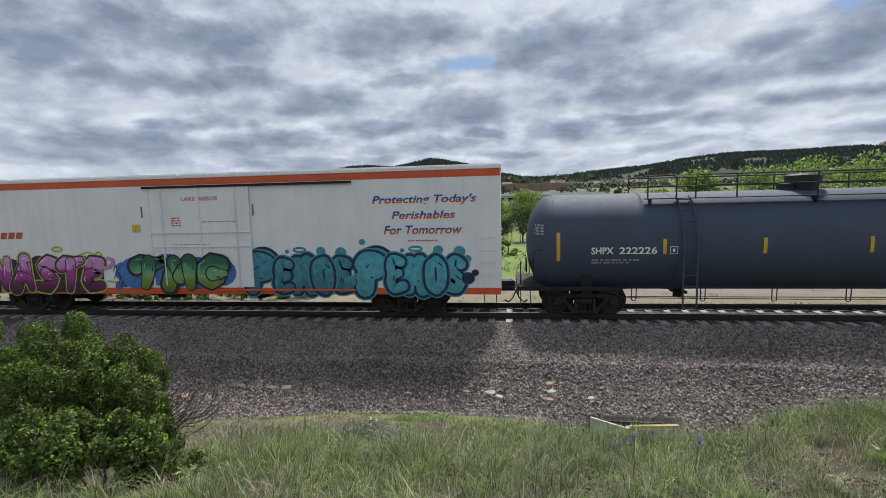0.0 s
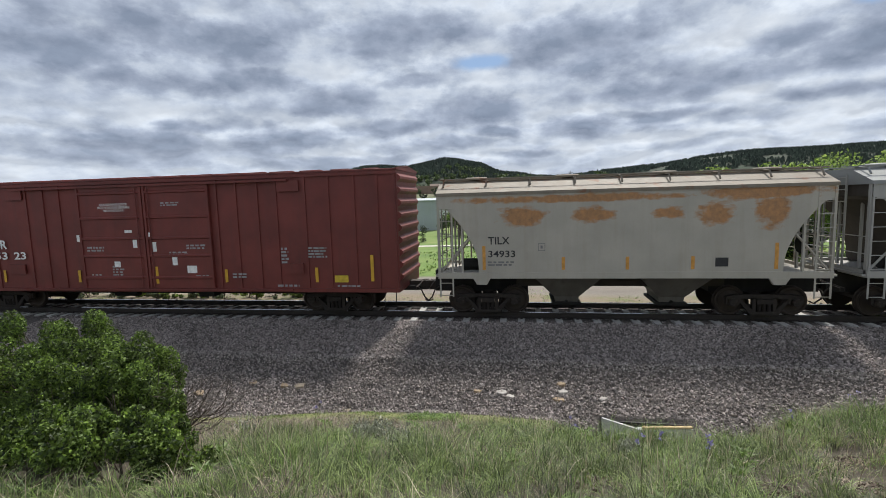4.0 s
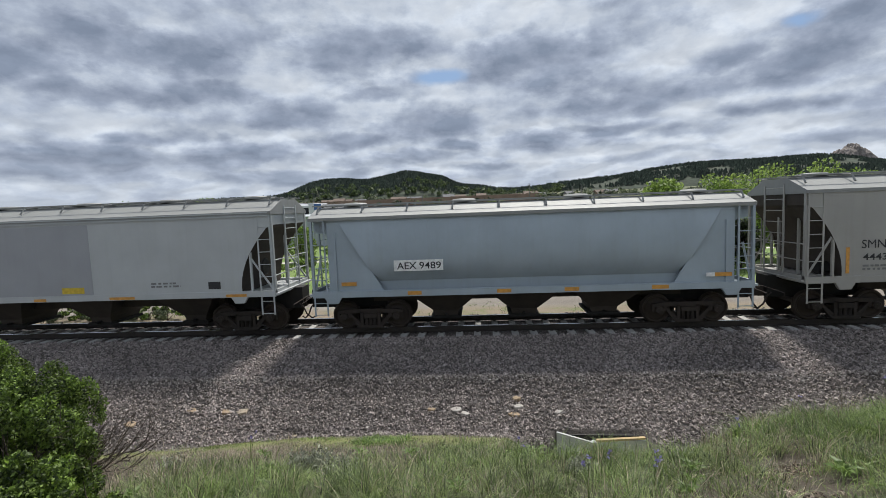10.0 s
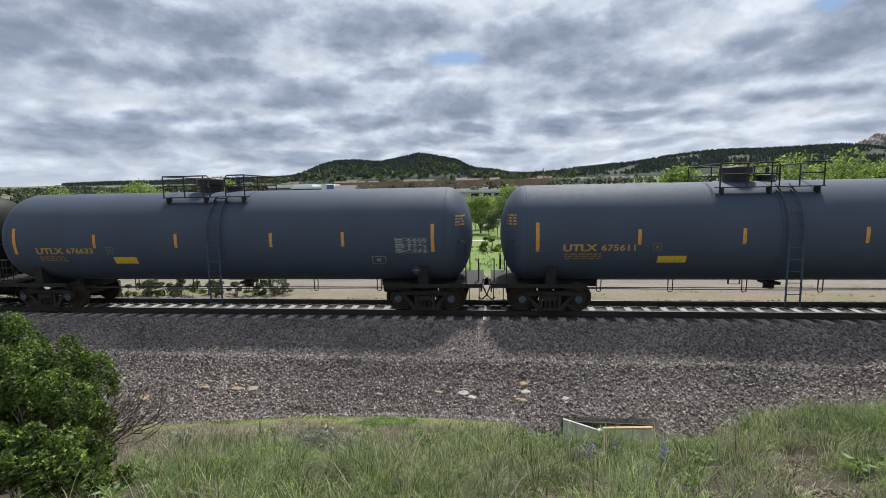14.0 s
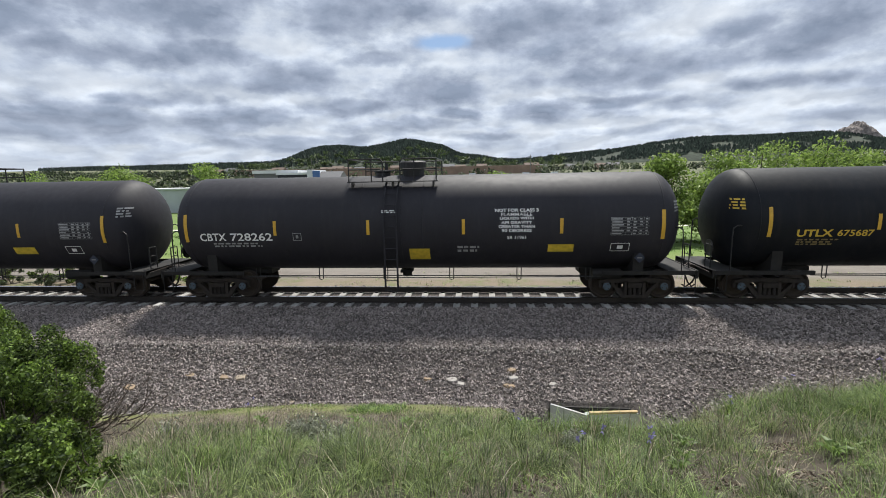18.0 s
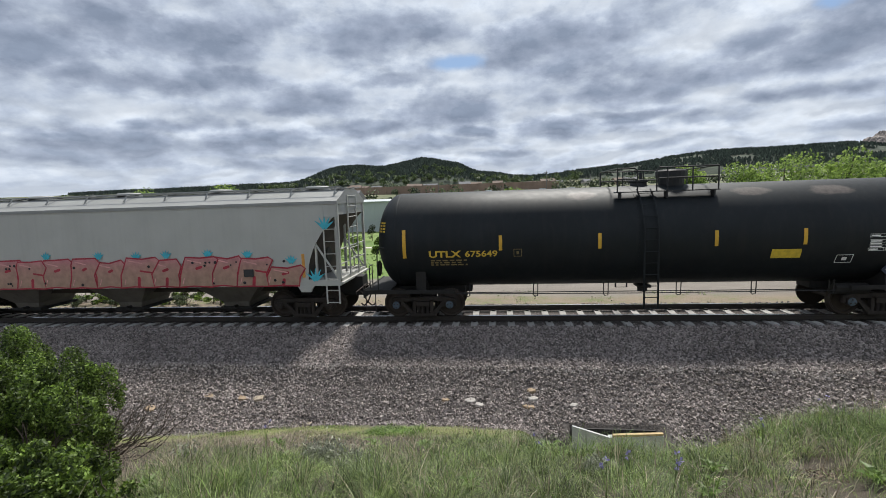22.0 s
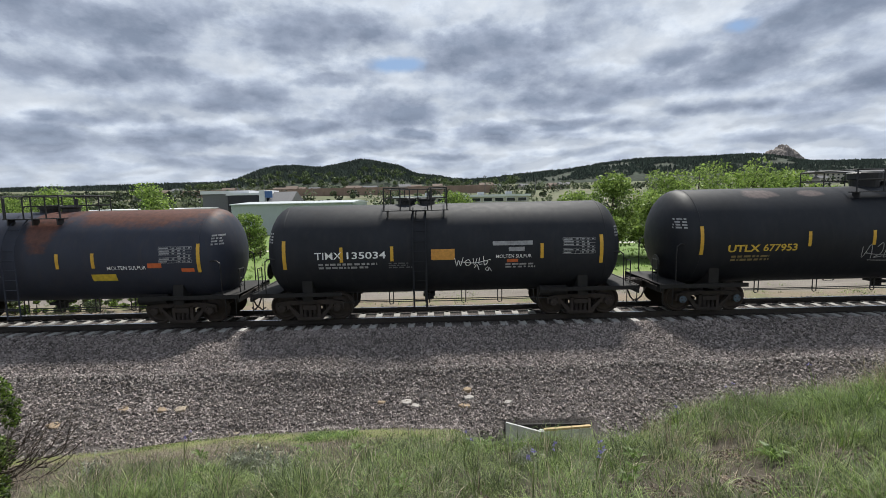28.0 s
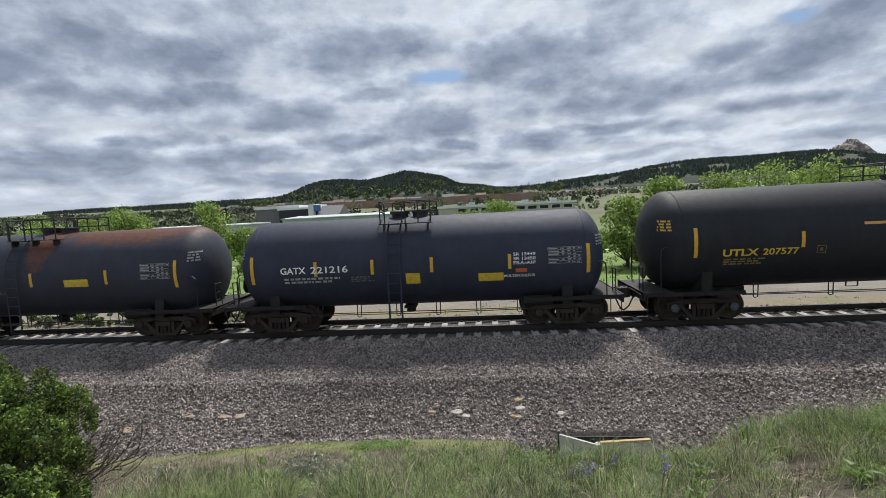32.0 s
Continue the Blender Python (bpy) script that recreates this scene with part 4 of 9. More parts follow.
part("white_block", Geo().box(-56.5, -54.6, 145, 160, -3, 8.2), M["roof_white"], b)
part("blue_panel", Geo().box(-54.5, -52, 144.8, 145.2, 5.6, 7.8), M["blue_panel"], b)
g = Geo().beam([(143, 4.2), (158, 4.2), (150, 7.6)], -53, -45)
part("dark_roof", g, M["roof_grey"], b)

b = thing("commercial_building", "long cream two-storey building with dark windows and a white roof", "building")
part("wall", Geo().box(-9.5, 32.5, 131, 150, -4, 4.3), M["wall_cream"], b)
part("roof", Geo().box(-10, 33, 130.5, 150.5, 4.3, 5.0), M["roof_white"], b)
windows(b, None, [-2 + k * 3.6 for k in range(10)], 131, 2.9, 3.9, 2.6)
windows(b, None, [-2 + k * 3.6 for k in range(10)], 131, -.3, .9, 2.2)
for x in (0, 9, 17, 26):
    part("roof_unit", Geo().box(x, x + 2, 136, 138, 5.0, 5.9), M["metal_grey"], b)

b = thing("retaining_wall", "long tan retaining wall below the town", "wall")
part("wall", Geo().box(-230, 60, 420, 424, 8, 15.6), M["wall_tan"], b)
for k in range(30):
    part("wall_pier", Geo().box(-228 + k * 9.8, -226.8 + k * 9.8, 419.4, 419.99, 8, 16.0), M["wall_tan"], b)

rh = random.Random(12)
for k in range(46):
    x = rh.uniform(-330, 160) if k < 32 else rh.uniform(330, 560)
    y = rh.uniform(455, 640) if k < 32 else rh.uniform(400, 520)
    z = height(x, y)
    w, d, h = rh.uniform(9, 15), rh.uniform(8, 11), rh.uniform(4, 6.5)
    tone = rh.choice(["wall_cream", "wall_tan", "metal_grey"])
    hs = thing("house", ("cream" if tone == "wall_cream" else "tan" if tone == "wall_tan" else "grey") + " house with a pitched roof on the far slope", "house", "houses of the far town")
    part("wall", Geo().box(-w / 2, w / 2, -d / 2, d / 2, -4, h), M[tone], hs)
    part("roof", Geo().beam([(-d / 2 - .5, h), (d / 2 + .5, h), (0, h + d * .32)], -w / 2 - .5, w / 2 + .5), M[rh.choice(["roof_grey", "roof_brown"])], hs)
    for xx in (-w * .3, 0, w * .3):
        part("window", Geo().box(xx - .8, xx + .8, -d / 2 - .08, -d / 2 + .02, h * .45, h * .75), M["glass_dark"], hs)
    hs.location, hs.rotation_euler = (x, y, z), (0, 0, rh.uniform(-.3, .3))
for x, y, w in ((345, 425, 26), (385, 432, 30), (430, 440, 30)):
    z = height(x, y)
    hs = thing("apartment_block", "three-storey cream apartment block with grey roofs", "apartment building", "far apartment blocks")
    part("wall", Geo().box(-w / 2, w / 2, -8, 8, -4, 9), M["wall_cream"], hs)
    part("roof", Geo().beam([(-9, 9), (9, 9), (0, 12)], -w / 2 - .6, w / 2 + .6), M["roof_grey"], hs)
    for s in range(3):
        for k in range(6):
            xx = -w / 2 + (k + .5) * w / 6
            part("window", Geo().box(xx - 1, xx + 1, -8.1, -7.95, 1 + 2.9 * s, 2.6 + 2.9 * s), M["glass_dark"], hs)
    hs.location = (x, y, z)
for x, y, h in ((-139, 380, 17), (-44.5, 380, 15), (45, 380, 17), (88, 420, 12), (96, 420, 12), (-165, 390, 14), (250, 600, 22)):
    g = Geo().pipe([(0, 0, -2), (0, 0, h)], [.35, .22], 6).box(-1.6, 1.6, -.1, .1, h - 1.6, h - 1.3)
    ob = thing("utility_pole", "tall grey utility pole in the far town", "pole", "far utility poles", geo=g, mats=M["pole"])
    ob.location = (x, y, height(x, y))

# light footpath over the meadow
g = Geo()
for k in range(60):
    x0, x1 = -60 + k * 2, -58 + k * 2
    a, c = [59.5 + 1.2 * math.sin(q * .06) for q in (x0, x1)]
    g.add([(x0, a - .9, height(x0, a - .9) + .03), (x1, c - .9, height(x1, c - .9) + .03), (x1, c + .9, height(x1, c + .9) + .03), (x0, a + .9, height(x0, a + .9) + .03)], [(0, 1, 2, 3)])
M["footpath"] = plain("pale_footpath", (0.52, 0.49, 0.43), .9)
thing("footpath", "pale concrete footpath across the green meadow", "path", kind="structure", geo=g, mats=M["footpath"])


# ---------------------------------------------------------------- train: running gear
WHEEL_R = 0.457
AXLE_Z = RAIL_TOP + WHEEL_R


def wheelset_geo():
    g = Geo()
    for s in (1, -1):
        prof = [(0.68, 0.10), (0.68, 0.22), (0.695, 0.36), (0.682, 0.40), (0.682, 0.485), (0.708, 0.485), (0.715, 0.462), (0.80, 0.452), (0.815, 0.435), (0.812, 0.39), (0.765, 0.35), (0.745, 0.24), (0.79, 0.14), (0.79, 0.09)]
        g.spin([(s * a, r) for a, r in (prof if s > 0 else prof)], "y", (0, 0, 0), 28)
        g.spin([(s * 0.78, 0.09), (s * 0.93, 0.088), (s * 0.94, 0.135), (s * 1.12, 0.135), (s * 1.125, 0.125)], "y", (0, 0, 0), 14)
        g.spin([(s * 1.125, 0.125), (s * 1.15, 0.115), (s * 1.155, 0.05), (s * 1.156, 0.001)], "y", (0, 0, 0), 14, 1)
        for k in range(3):
            w = k * 2.094
            g.pipe([(0.07 * math.cos(w), s * 1.15, 0.07 * math.sin(w)), (0.07 * math.cos(w), s * 1.172, 0.07 * math.sin(w))], 0.02, 6, 0)
    g.pipe([(0, -0.72, 0), (0, 0.72, 0)], 0.085, 10)
    return g


def side_frame_geo(s):
    """Cast truck side: arched top, sloping tension members, columns, pedestals over the bearings."""
    y0, y1 = sorted((s * 0.94, s * 1.08))
    g = Geo()
    up = [(-1.08, .12), (-1.06, .20), (-0.80, .24), (-0.45, .25), (0.45, .25), (0.80, .24), (1.06, .20), (1.08, .12), (0.72, .10), (0.45, .12), (-0.45, .12), (-0.72, .10)]
    g.slab(up, y0, y1)
    for d in (1, -1):
        g.slab([(d * 1.10, .18), (d * 1.10, -.05), (d * 1.03, -.05), (d * 1.03, .10), (d * 0.75, .10), (d * 0.75, -.05), (d * 0.68, -.06), (d * 0.66, .18)], y0 + .01, y1 - .01)
        g.slab([(d * 0.80, .17), (d * 0.68, .12), (d * 0.30, -.26), (d * 0.30, -.36), (d * 0.42, -.36)], y0 + .015, y1 - .015)
        g.slab([(d * 0.34, .16), (d * 0.24, .16), (d * 0.24, -.30), (d * 0.34, -.30)], y0, y1)
        g.slab([(d * 0.80, .24), (d * 1.06, .20), (d * 1.06, .16), (d * 0.80, .19)], y0 - .02, y1 + .02)
    g.slab([(-.46, -.29), (.46, -.29), (.40, -.385), (-.40, -.385)], y0 - .02, y1 + .02)
    for i in range(-1, 2):
        for yy in ((y0 + y1) / 2 - .03, (y0 + y1) / 2 + .05):
            g.spin([(-.29, .001)] + [(-.29 + .016 * k, .066 if k % 2 else .048) for k in range(16)] + [(-.05, .001)], "z", (i * 0.14, yy, 0), 10)
    g.slab([(-.22, -.05), (.22, -.05), (.22, .10), (-.22, .10)], y0 - .03, y1 + .05)
    return g


def bolster_geo():
    g = Geo()
    g.box(-.17, .17, -1.0, 1.0, -.02, .17)
    g.spin([(.17, .36), (.23, .36), (.23, .001)], "z", (0, 0, 0), 14)
    for s in (1, -1):
        g.box(-.60, -.54, s * .18 - .03, s * .18 + .03, -.30, -.10)
        for d in (1, -1):
            g.box(d * .38 - .03, d * .38 + .03, s * .55, s * .86, -.22, .02)
    g.pipe([(-.40, -.8, -.20), (-.40, .8, -.20)], .035)
    g.pipe([(.40, -.8, -.20), (.40, .8, -.20)], .035)
    return g


RUST_GEAR, DARK_GEAR = "rust", "dark"
GEAR = {}
for tone, iron in ((RUST_GEAR, M["rustiron"]), (DARK_GEAR, M["dustiron"])):
    GEAR[tone] = dict(near=side_frame_geo(-1).mesh("side_frame", iron), far=side_frame_geo(1).mesh("side_frame", iron), bolster=bolster_geo().mesh("bolster", iron),
                      blue=wheelset_geo().mesh("wheelset", [M["wheel"], M["bluecap"]], True), plain=wheelset_geo().mesh("wheelset", [M["wheel"], iron], True))
SPIN = []


def truck(car, x, tone=DARK_GEAR, caps="plain", base=1.78):
    t = part("truck", GEAR[tone]["bolster"], None, car)
    t.location = (x, 0, AXLE_Z)
    part("side_frame", GEAR[tone]["near"], None, t)
    part("side_frame", GEAR[tone]["far"], None, t)
    for d in (base / 2, -base / 2):
        w = part("wheelset", GEAR[tone][caps], None, t)
        w.location = (d, 0, 0)
        SPIN.append((w, car, x + d, d))
    return t


def coupler_geo(s, x, z=1.02):
    """Draft gear, shank and knuckle at the end x of a car, towards s; a hanging air hose."""
    g = Geo()
    g.slab([(x - s * .70, z - .17), (x - s * .70, z + .17), (x, z + .15), (x, z - .15)], -.17, .17)
    g.box(min(x, x + s * .30), max(x, x + s * .30), -.09, .09, z - .10, z + .10)
    k = x + s * .30
    prof = [(0, -.16), (s * .10, -.22), (s * .26, -.20), (s * .30, -.12), (s * .16, -.08), (s * .14, .02), (s * .24, .06), (s * .30, .15), (s * .22, .22), (s * .05, .20)]
    n = len(prof)
    v = [(k + a, b, z - .16) for a, b in prof] + [(k + a, b, z + .16) for a, b in prof]
    f = [tuple(range(n)), tuple(range(2 * n - 1, n - 1, -1))] + [(i, (i + 1) % n, (i + 1) % n + n, i + n) for i in range(n)]
    g.add(v, f)
    g.pipe([(x - s * .1, -.35, z - .02), (x + s * .05, -.38, z - .14), (x + s * .16, -.36, z - .40), (x + s * .32, -.30, z - .56), (x + s * .44, -.24, z - .50)], .026, 6)
    g.pipe([(x + s * .06, -1.25, z + .02), (x + s * .06, -1.25, z + .12), (x + s * .08, -.3, z + .16), (x + s * .24, -.05, z + .20)], .014, 5)
    return g


def coupler(car, s, x, z=1.02, mat="rustiron"):
    return part("coupler", coupler_geo(s, x, z), M[mat], car)


def ladder_geo(x0, x1, y, z0, z1, step=0.40, r=0.014, back=0.0):
    """Two stiles and rungs in the plane y."""
    g = Geo()
    for x in (x0, x1):
        g.box(x - .025, x + .025, y - .008, y + .008, z0, z1)
    n = max(1, round((z1 - z0) / step))
    for i in range(n + 1):
        z = z0 + .05 + (z1 - z0 - .1) * i / n
        g.pipe([(x0, y, z), (x1, y, z)], r, 5)
    return g


def hoop_rail(pts, r=0.017):
    return Geo().pipe(pts, r, 6)


# ---------------------------------------------------------------- train: lettering and marks
def on_tank(r, zc):
    return lambda x, z, off: (x, -math.sqrt(max(0.01, (r + off) ** 2 - (z - zc) ** 2)), z)


def on_wall(y):
    return lambda x, z, off: (x, -y - off, z)


def patch(car, name, place, x0, x1, z0, z1, mat, off=0.008, label="", slices=1):
    v, f = [], []
    for i in range(slices + 1):
        z = z0 + (z1 - z0) * i / slices
        v += [place(x0, z, off), place(x1, z, off)]
        if i:
            k = 2 * i - 2
            f.append((k, k + 1, k + 3, k + 2))
    # a thin plate: front face and its edge
    n = len(v)
    back = [place(x0 if i % 2 == 0 else x1, z0 + (z1 - z0) * (i // 2) / slices, off - 0.006) for i in range(n)]
    rim = [(i, i + 2, n + i + 2, n + i) for i in range(0, n - 2, 2)] + [(i + 2, i, n + i, n + i + 2) for i in range(1, n - 2, 2)] + [(1, 0, n, n + 1), (n - 2, n - 1, 2 * n - 1, 2 * n - 2)]
    return part(name, Geo().add(v + back, f + rim), mat, car, label)


LETTERS = {}


def glyphs(text, bold=0.0, shear=0.0, space=1.0):
    """The outline of a line of text, as triangles, in a box that begins at 0, 0."""
    key = (text, bold, shear, space)
    if key not in LETTERS:
        cu = bpy.data.curves.new("line", "FONT")
        cu.body, cu.offset, cu.shear, cu.space_character, cu.resolution_u = text, bold, shear, space, 3
        ob = bpy.data.objects.new("line", cu)
        me = bpy.data.meshes.new_from_object(ob)
        LETTERS[key] = ([tuple(v.co[:2]) for v in me.vertices], [tuple(p.vertices) for p in me.polygons])
        bpy.data.objects.remove(ob)
        bpy.data.curves.remove(cu)
        bpy.data.meshes.remove(me)
    return LETTERS[key]


def letter(car, text, place, x0, x1, z0, z1, mat, bold=0.012, off=0.010, shear=0.0, space=1.0, name="lettering", label=""):
    v, f = glyphs(text, min(bold, .003) if "M" in text else bold, shear, space)
    xs, ys = [p[0] for p in v], [p[1] for p in v]
    ax, bx, ay, by = min(xs), max(xs), min(ys), max(ys)
    pts = [place(x0 + (x - ax) / (bx - ax) * (x1 - x0), z0 + (y - ay) / (by - ay) * (z1 - z0), off) for x, y in v]
    return part(name, Geo().add(pts, f), mat, car, label)


def small_print(car, place, x0, x1, z0, z1, rows, mat, seed=0, off=0.009, frame_=False, name="small_print"):
    """Lines too small to read, as short plain bars."""
    r = random.Random(seed)
    g = Geo()
    h = (z1 - z0) / rows

    def bar(a, b, c, d):
        g.add([place(a, c, off), place(b, c, off), place(b, d, off), place(a, d, off)], [(0, 1, 2, 3)])

    for i in range(rows):
        x, top = x0, z1 - i * h
        end = x1 - r.uniform(0, 0.25) * (x1 - x0)
        while x < end - 0.02:
            w = min(end - x, r.uniform(0.06, 0.22))
            bar(x, x + w, top - h * 0.72, top - h * 0.12)
            x += w + r.uniform(0.03, 0.07)
    if frame_:
        for a, b, c, d in ((x0 - .03, x1 + .03, z0 - .035, z0 - .02), (x0 - .03, x1 + .03, z1 + .02, z1 + .035), (x0 - .03, x0 - .015, z0 - .03, z1 + .03), (x1 + .015, x1 + .03, z0 - .03, z1 + .03)):
            bar(a, b, c, d)
    return tagged(part(name, g, mat, car), kind="stuff")


def frame_mark(car, place, x0, x1, z0, z1, mat, w=0.016, off=0.009, name="framed_mark"):
    g = Geo()
    for a, b, c, d in ((x0, x1, z0, z0 + w), (x0, x1, z1 - w, z1), (x0, x0 + w, z0, z1), (x1 - w, x1, z0, z1), (x0 + (x1 - x0) * .35, x0 + (x1 - x0) * .65, z0 + (z1 - z0) * .3, z0 + (z1 - z0) * .7)):
        g.add([place(a, c, off), place(b, c, off), place(b, d, off), place(a, d, off)], [(0, 1, 2, 3)])
    return part(name, g, mat, car)


def data_panel(car, place, x0, x1, z0, z1, mat, seed=0):
    """The stencilled table of test dates: ruled cells with short bars in them."""
    g, r, off = Geo(), random.Random(seed), 0.009

    def bar(a, b, c, d):
        g.add([place(a, c, off), place(b, c, off), place(b, d, off), place(a, d, off)], [(0, 1, 2, 3)])

    for i in range(7):
        z = z0 + (z1 - z0) * i / 6
        bar(x0, x1, z - .005, z + .005)
    for fx in (0, .38, .55, .72, .87, 1):
        x = x0 + (x1 - x0) * fx
        bar(x - .005, x + .005, z0, z1)
    for i in range(6):
        z = z0 + (z1 - z0) * (i + .25) / 6
        for a, b in ((.02, .34), (.41, .52), (.58, .69), (.75, .84), (.90, .97)):
            if r.random() < .85:
                bar(x0 + (x1 - x0) * a, x0 + (x1 - x0) * (a + (b - a) * r.uniform(.6, 1)), z, z + (z1 - z0) / 13)
    return part("data_table", g, mat, car)


def diamond(car, x, z, s, y, mat):
    s *= .75
    holder = Geo().slab([(x, z - s), (x + s, z), (x, z + s), (x - s, z)], y - .012, y)
    p = part("placard", holder, mat, car, "diamond-shaped hazard placard")
    g = Geo().add([(x + a * s, y - .016, z + b * s) for a, b in ((-.45, -.1), (.45, -.1), (.45, .12), (-.45, .12))], [(0, 1, 2, 3)])
    part("placard_bar", g, M["letter_red"] if mat is M["letter_white"] else M["letter_grey"], p)
    return p


# ---------------------------------------------------------------- train: tank cars
def tank_car(tag, label, mat, half, r, zc, trucks, bars, long_bars, platform, ladder_x, gear=DARK_GEAR, caps="plain", bar_mat="yellow", dome=(0.45, 0.42), end_rail=True, bands=(), pull=None, group="tank cars of the train", head_mat="letter_faded"):
    car = thing("tank_car", label, "tank car", group)
    place = on_tank(r, zc)
    straight = half - r * 0.52
    # shell with dished heads
    prof = []
    for s in (-1, 1):
        head = [(s * (straight + r * 0.52 * math.sin(a)), max(r * math.cos(a), 0.002)) for a in [i * math.pi / 2 / 8 for i in range(9)]]
        prof += head[::-1] if s < 0 else head
    mid = [(x, r) for x in (-straight * .6, -straight * .2, straight * .2, straight * .6)]
    prof = prof[:9] + mid + prof[9:]
    tank = part("tank", Geo().spin(prof, "x", (0, 0, zc), 56), mat, car, smooth=True)
    for x in [-straight, straight] + list(bands):
        part("weld_band", Geo().spin([(x - .02, r + .001), (x - .012, r + .007), (x + .012, r + .007), (x + .02, r + .001)], "x", (0, 0, zc), 56), mat, tank, smooth=True)
    # saddles, stub sills, end platforms
    low = zc - r
    ends = pull or half + 0.34
    for s in (-1, 1):
        xt = s * trucks
        g = Geo()
        arc = [(r * math.sin(a), zc - r * math.cos(a)) for a in [(-0.95 + 1.9 * i / 12) for i in range(13)]]
        g.beam(arc + [(1.28, low - .02), (1.1, 1.02), (-1.1, 1.02), (-1.28, low - .02)], xt - .16, xt + .16)
        part("saddle", g, M["under"], car)
        g = Geo()
        a, b = sorted((s * (trucks - 1.6), s * ends))
        g.box(a, b, -.33, .33, 0.93, max(1.12, low + .02))
        g.box(*sorted((s * (half - .55), s * ends)), -1.36, 1.36, 1.14, 1.20)
        g.box(*sorted((s * (ends - .05), s * ends)), -1.40, 1.40, 0.96, 1.22)
        for y in (-1.33, 1.33):
            g.box(*sorted((s * (trucks - 1.1), s * ends)), y - .04, y + .04, 1.07, 1.19)
        part("stub_sill", g, M["under"], car)
        coupler(car, s, s * (ends - .02))
        # end hand rails
        if end_rail:
            for y in (-1.38, 1.38):
                x0 = s * (half - .25)
                pts = [(x0 - s * .65, y * .98, zc - .15), (x0 - s * .05, y, zc - .12), (x0 + s * .06, y, zc - .20), (x0 + s * .08, y, zc - .45), (x0 + s * .08, y, 1.2)]
                part("end_rail", hoop_rail(pts, .02), M["blackiron"], car)
            g = Geo()
            for y in (-.95, -.6):
                g.pipe([(s * (ends - .12), y, 1.2), (s * (ends - .12), y, 1.95)], .018, 5)
            g.pipe([(s * (ends - .12), -.95, 1.95), (s * (ends - .12), -.6, 1.95)], .018, 5)
            for z in (1.4, 1.65):
                g.pipe([(s * (ends - .12), -.95, z), (s * (ends - .12), -.6, z)], .014, 5)
            part("end_grab", g, M["blackiron"], car)
        for y in (-1.42, 1.42):
            g = Geo()
            xs = s * (ends - .25)
            g.pipe([(xs - .16, y, 1.1), (xs - .16, y, .55), (xs + .16, y, .55), (xs + .16, y, 1.1)], .016, 5)
            part("sill_step", g, M["blackiron"], car)
        truck(car, xt, gear, caps)
    # brake gear on one end
    g = Geo().spin([(0, .001), (0, .27), (.03, .28), (.05, .25), (.05, .001)], "x", (-ends + .30, -.35, 1.78), 18)
    part("brake_wheel", g, M["blackiron"], car)
    g = Geo().pipe([(trucks - 1.35, -1.0, 1.03), (trucks - 0.45, -1.0, 1.03)], .17, 12)
    part("air_reservoir", g, M["under"], car)
    # lower running pipes and outlet
    g = Geo()
    for y in (-1.15, 1.15):
        g.pipe([(-trucks + 1.1, y, low - .10), (0, y, low - .13), (trucks - 1.1, y, low - .10)], .015, 5)
        for k in range(6):
            x = -trucks + 1.5 + (2 * trucks - 3.0) * k / 5
            g.pipe([(x - .07, y, low + .22), (x - .07, y, low - .16), (x - .03, y, low - .20), (x + .06, y, low - .18), (x + .07, y, low + .22)], .017, 5)
    g.pipe([(-trucks + 1.1, -.5, low - .20), (trucks - 1.1, -.5, low - .20)], .016, 5)
    part("hand_rail", g, M["blackiron"], car)
    g = Geo().pipe([(ladder_x + .25, 0, low + .1), (ladder_x + .25, 0, low - .30)], .16, 10).box(ladder_x + .05, ladder_x + .45, -.3, .3, low - .14, low - .06)
    part("bottom_outlet", g, M["under"], car)
    # ladders follow the side of the tank
    for s in (-1, 1):
        g = Geo()
        side = [(s * math.sqrt(max(0, (r + .10) ** 2 - (z - zc) ** 2)) if z > zc else s * (r + .10), z) for z in [0.62 + (zc + r * .93 - 0.62) * i / 14 for i in range(15)]]
        for x in (ladder_x - .20, ladder_x + .20):
            v = []
            for y, z in side:
                v += [(x - .03, y, z), (x + .03, y, z)]
            g.add(v, [(2 * i, 2 * i + 1, 2 * i + 3, 2 * i + 2) for i in range(14)])
            g.pipe([(x, y - s * .0, z) for y, z in side], .016, 5)
        for i in range(11):
            k = 13.5 * i / 10
            a, b = side[int(k)], side[int(k) + 1]
            y, z = (a[0] + (b[0] - a[0]) * (k % 1), a[1] + (b[1] - a[1]) * (k % 1))
            g.pipe([(ladder_x - .20, y, z), (ladder_x + .20, y, z)], .013, 5)
        part("ladder", g, mat, car)
    for w in (0.32, ) if r > 1.52 else ():
        g = Geo().spin([(ladder_x - w, r + .002), (ladder_x - w, r + .010), (ladder_x + w, r + .010), (ladder_x + w, r + .002)], "x", (0, 0, zc), 56)
        part("jacket_band", g, mat, tank, smooth=True)
    # top platform, railing and fittings
    p0, p1 = platform
    top = zc + r
    for y in (1.06, -1.06):
        g = Geo().box(p0, p1, y - .14, y + .14, top - .21, top - .18)
        for x in (p0 + .15, (p0 + p1) / 2, p1 - .15):
            g.box(x - .02, x + .02, y - .13, y + .13, top - .40, top - .18)
        deck = part("platform", g, M["blackiron"], car)
    g = Geo()
    zt = top + .52
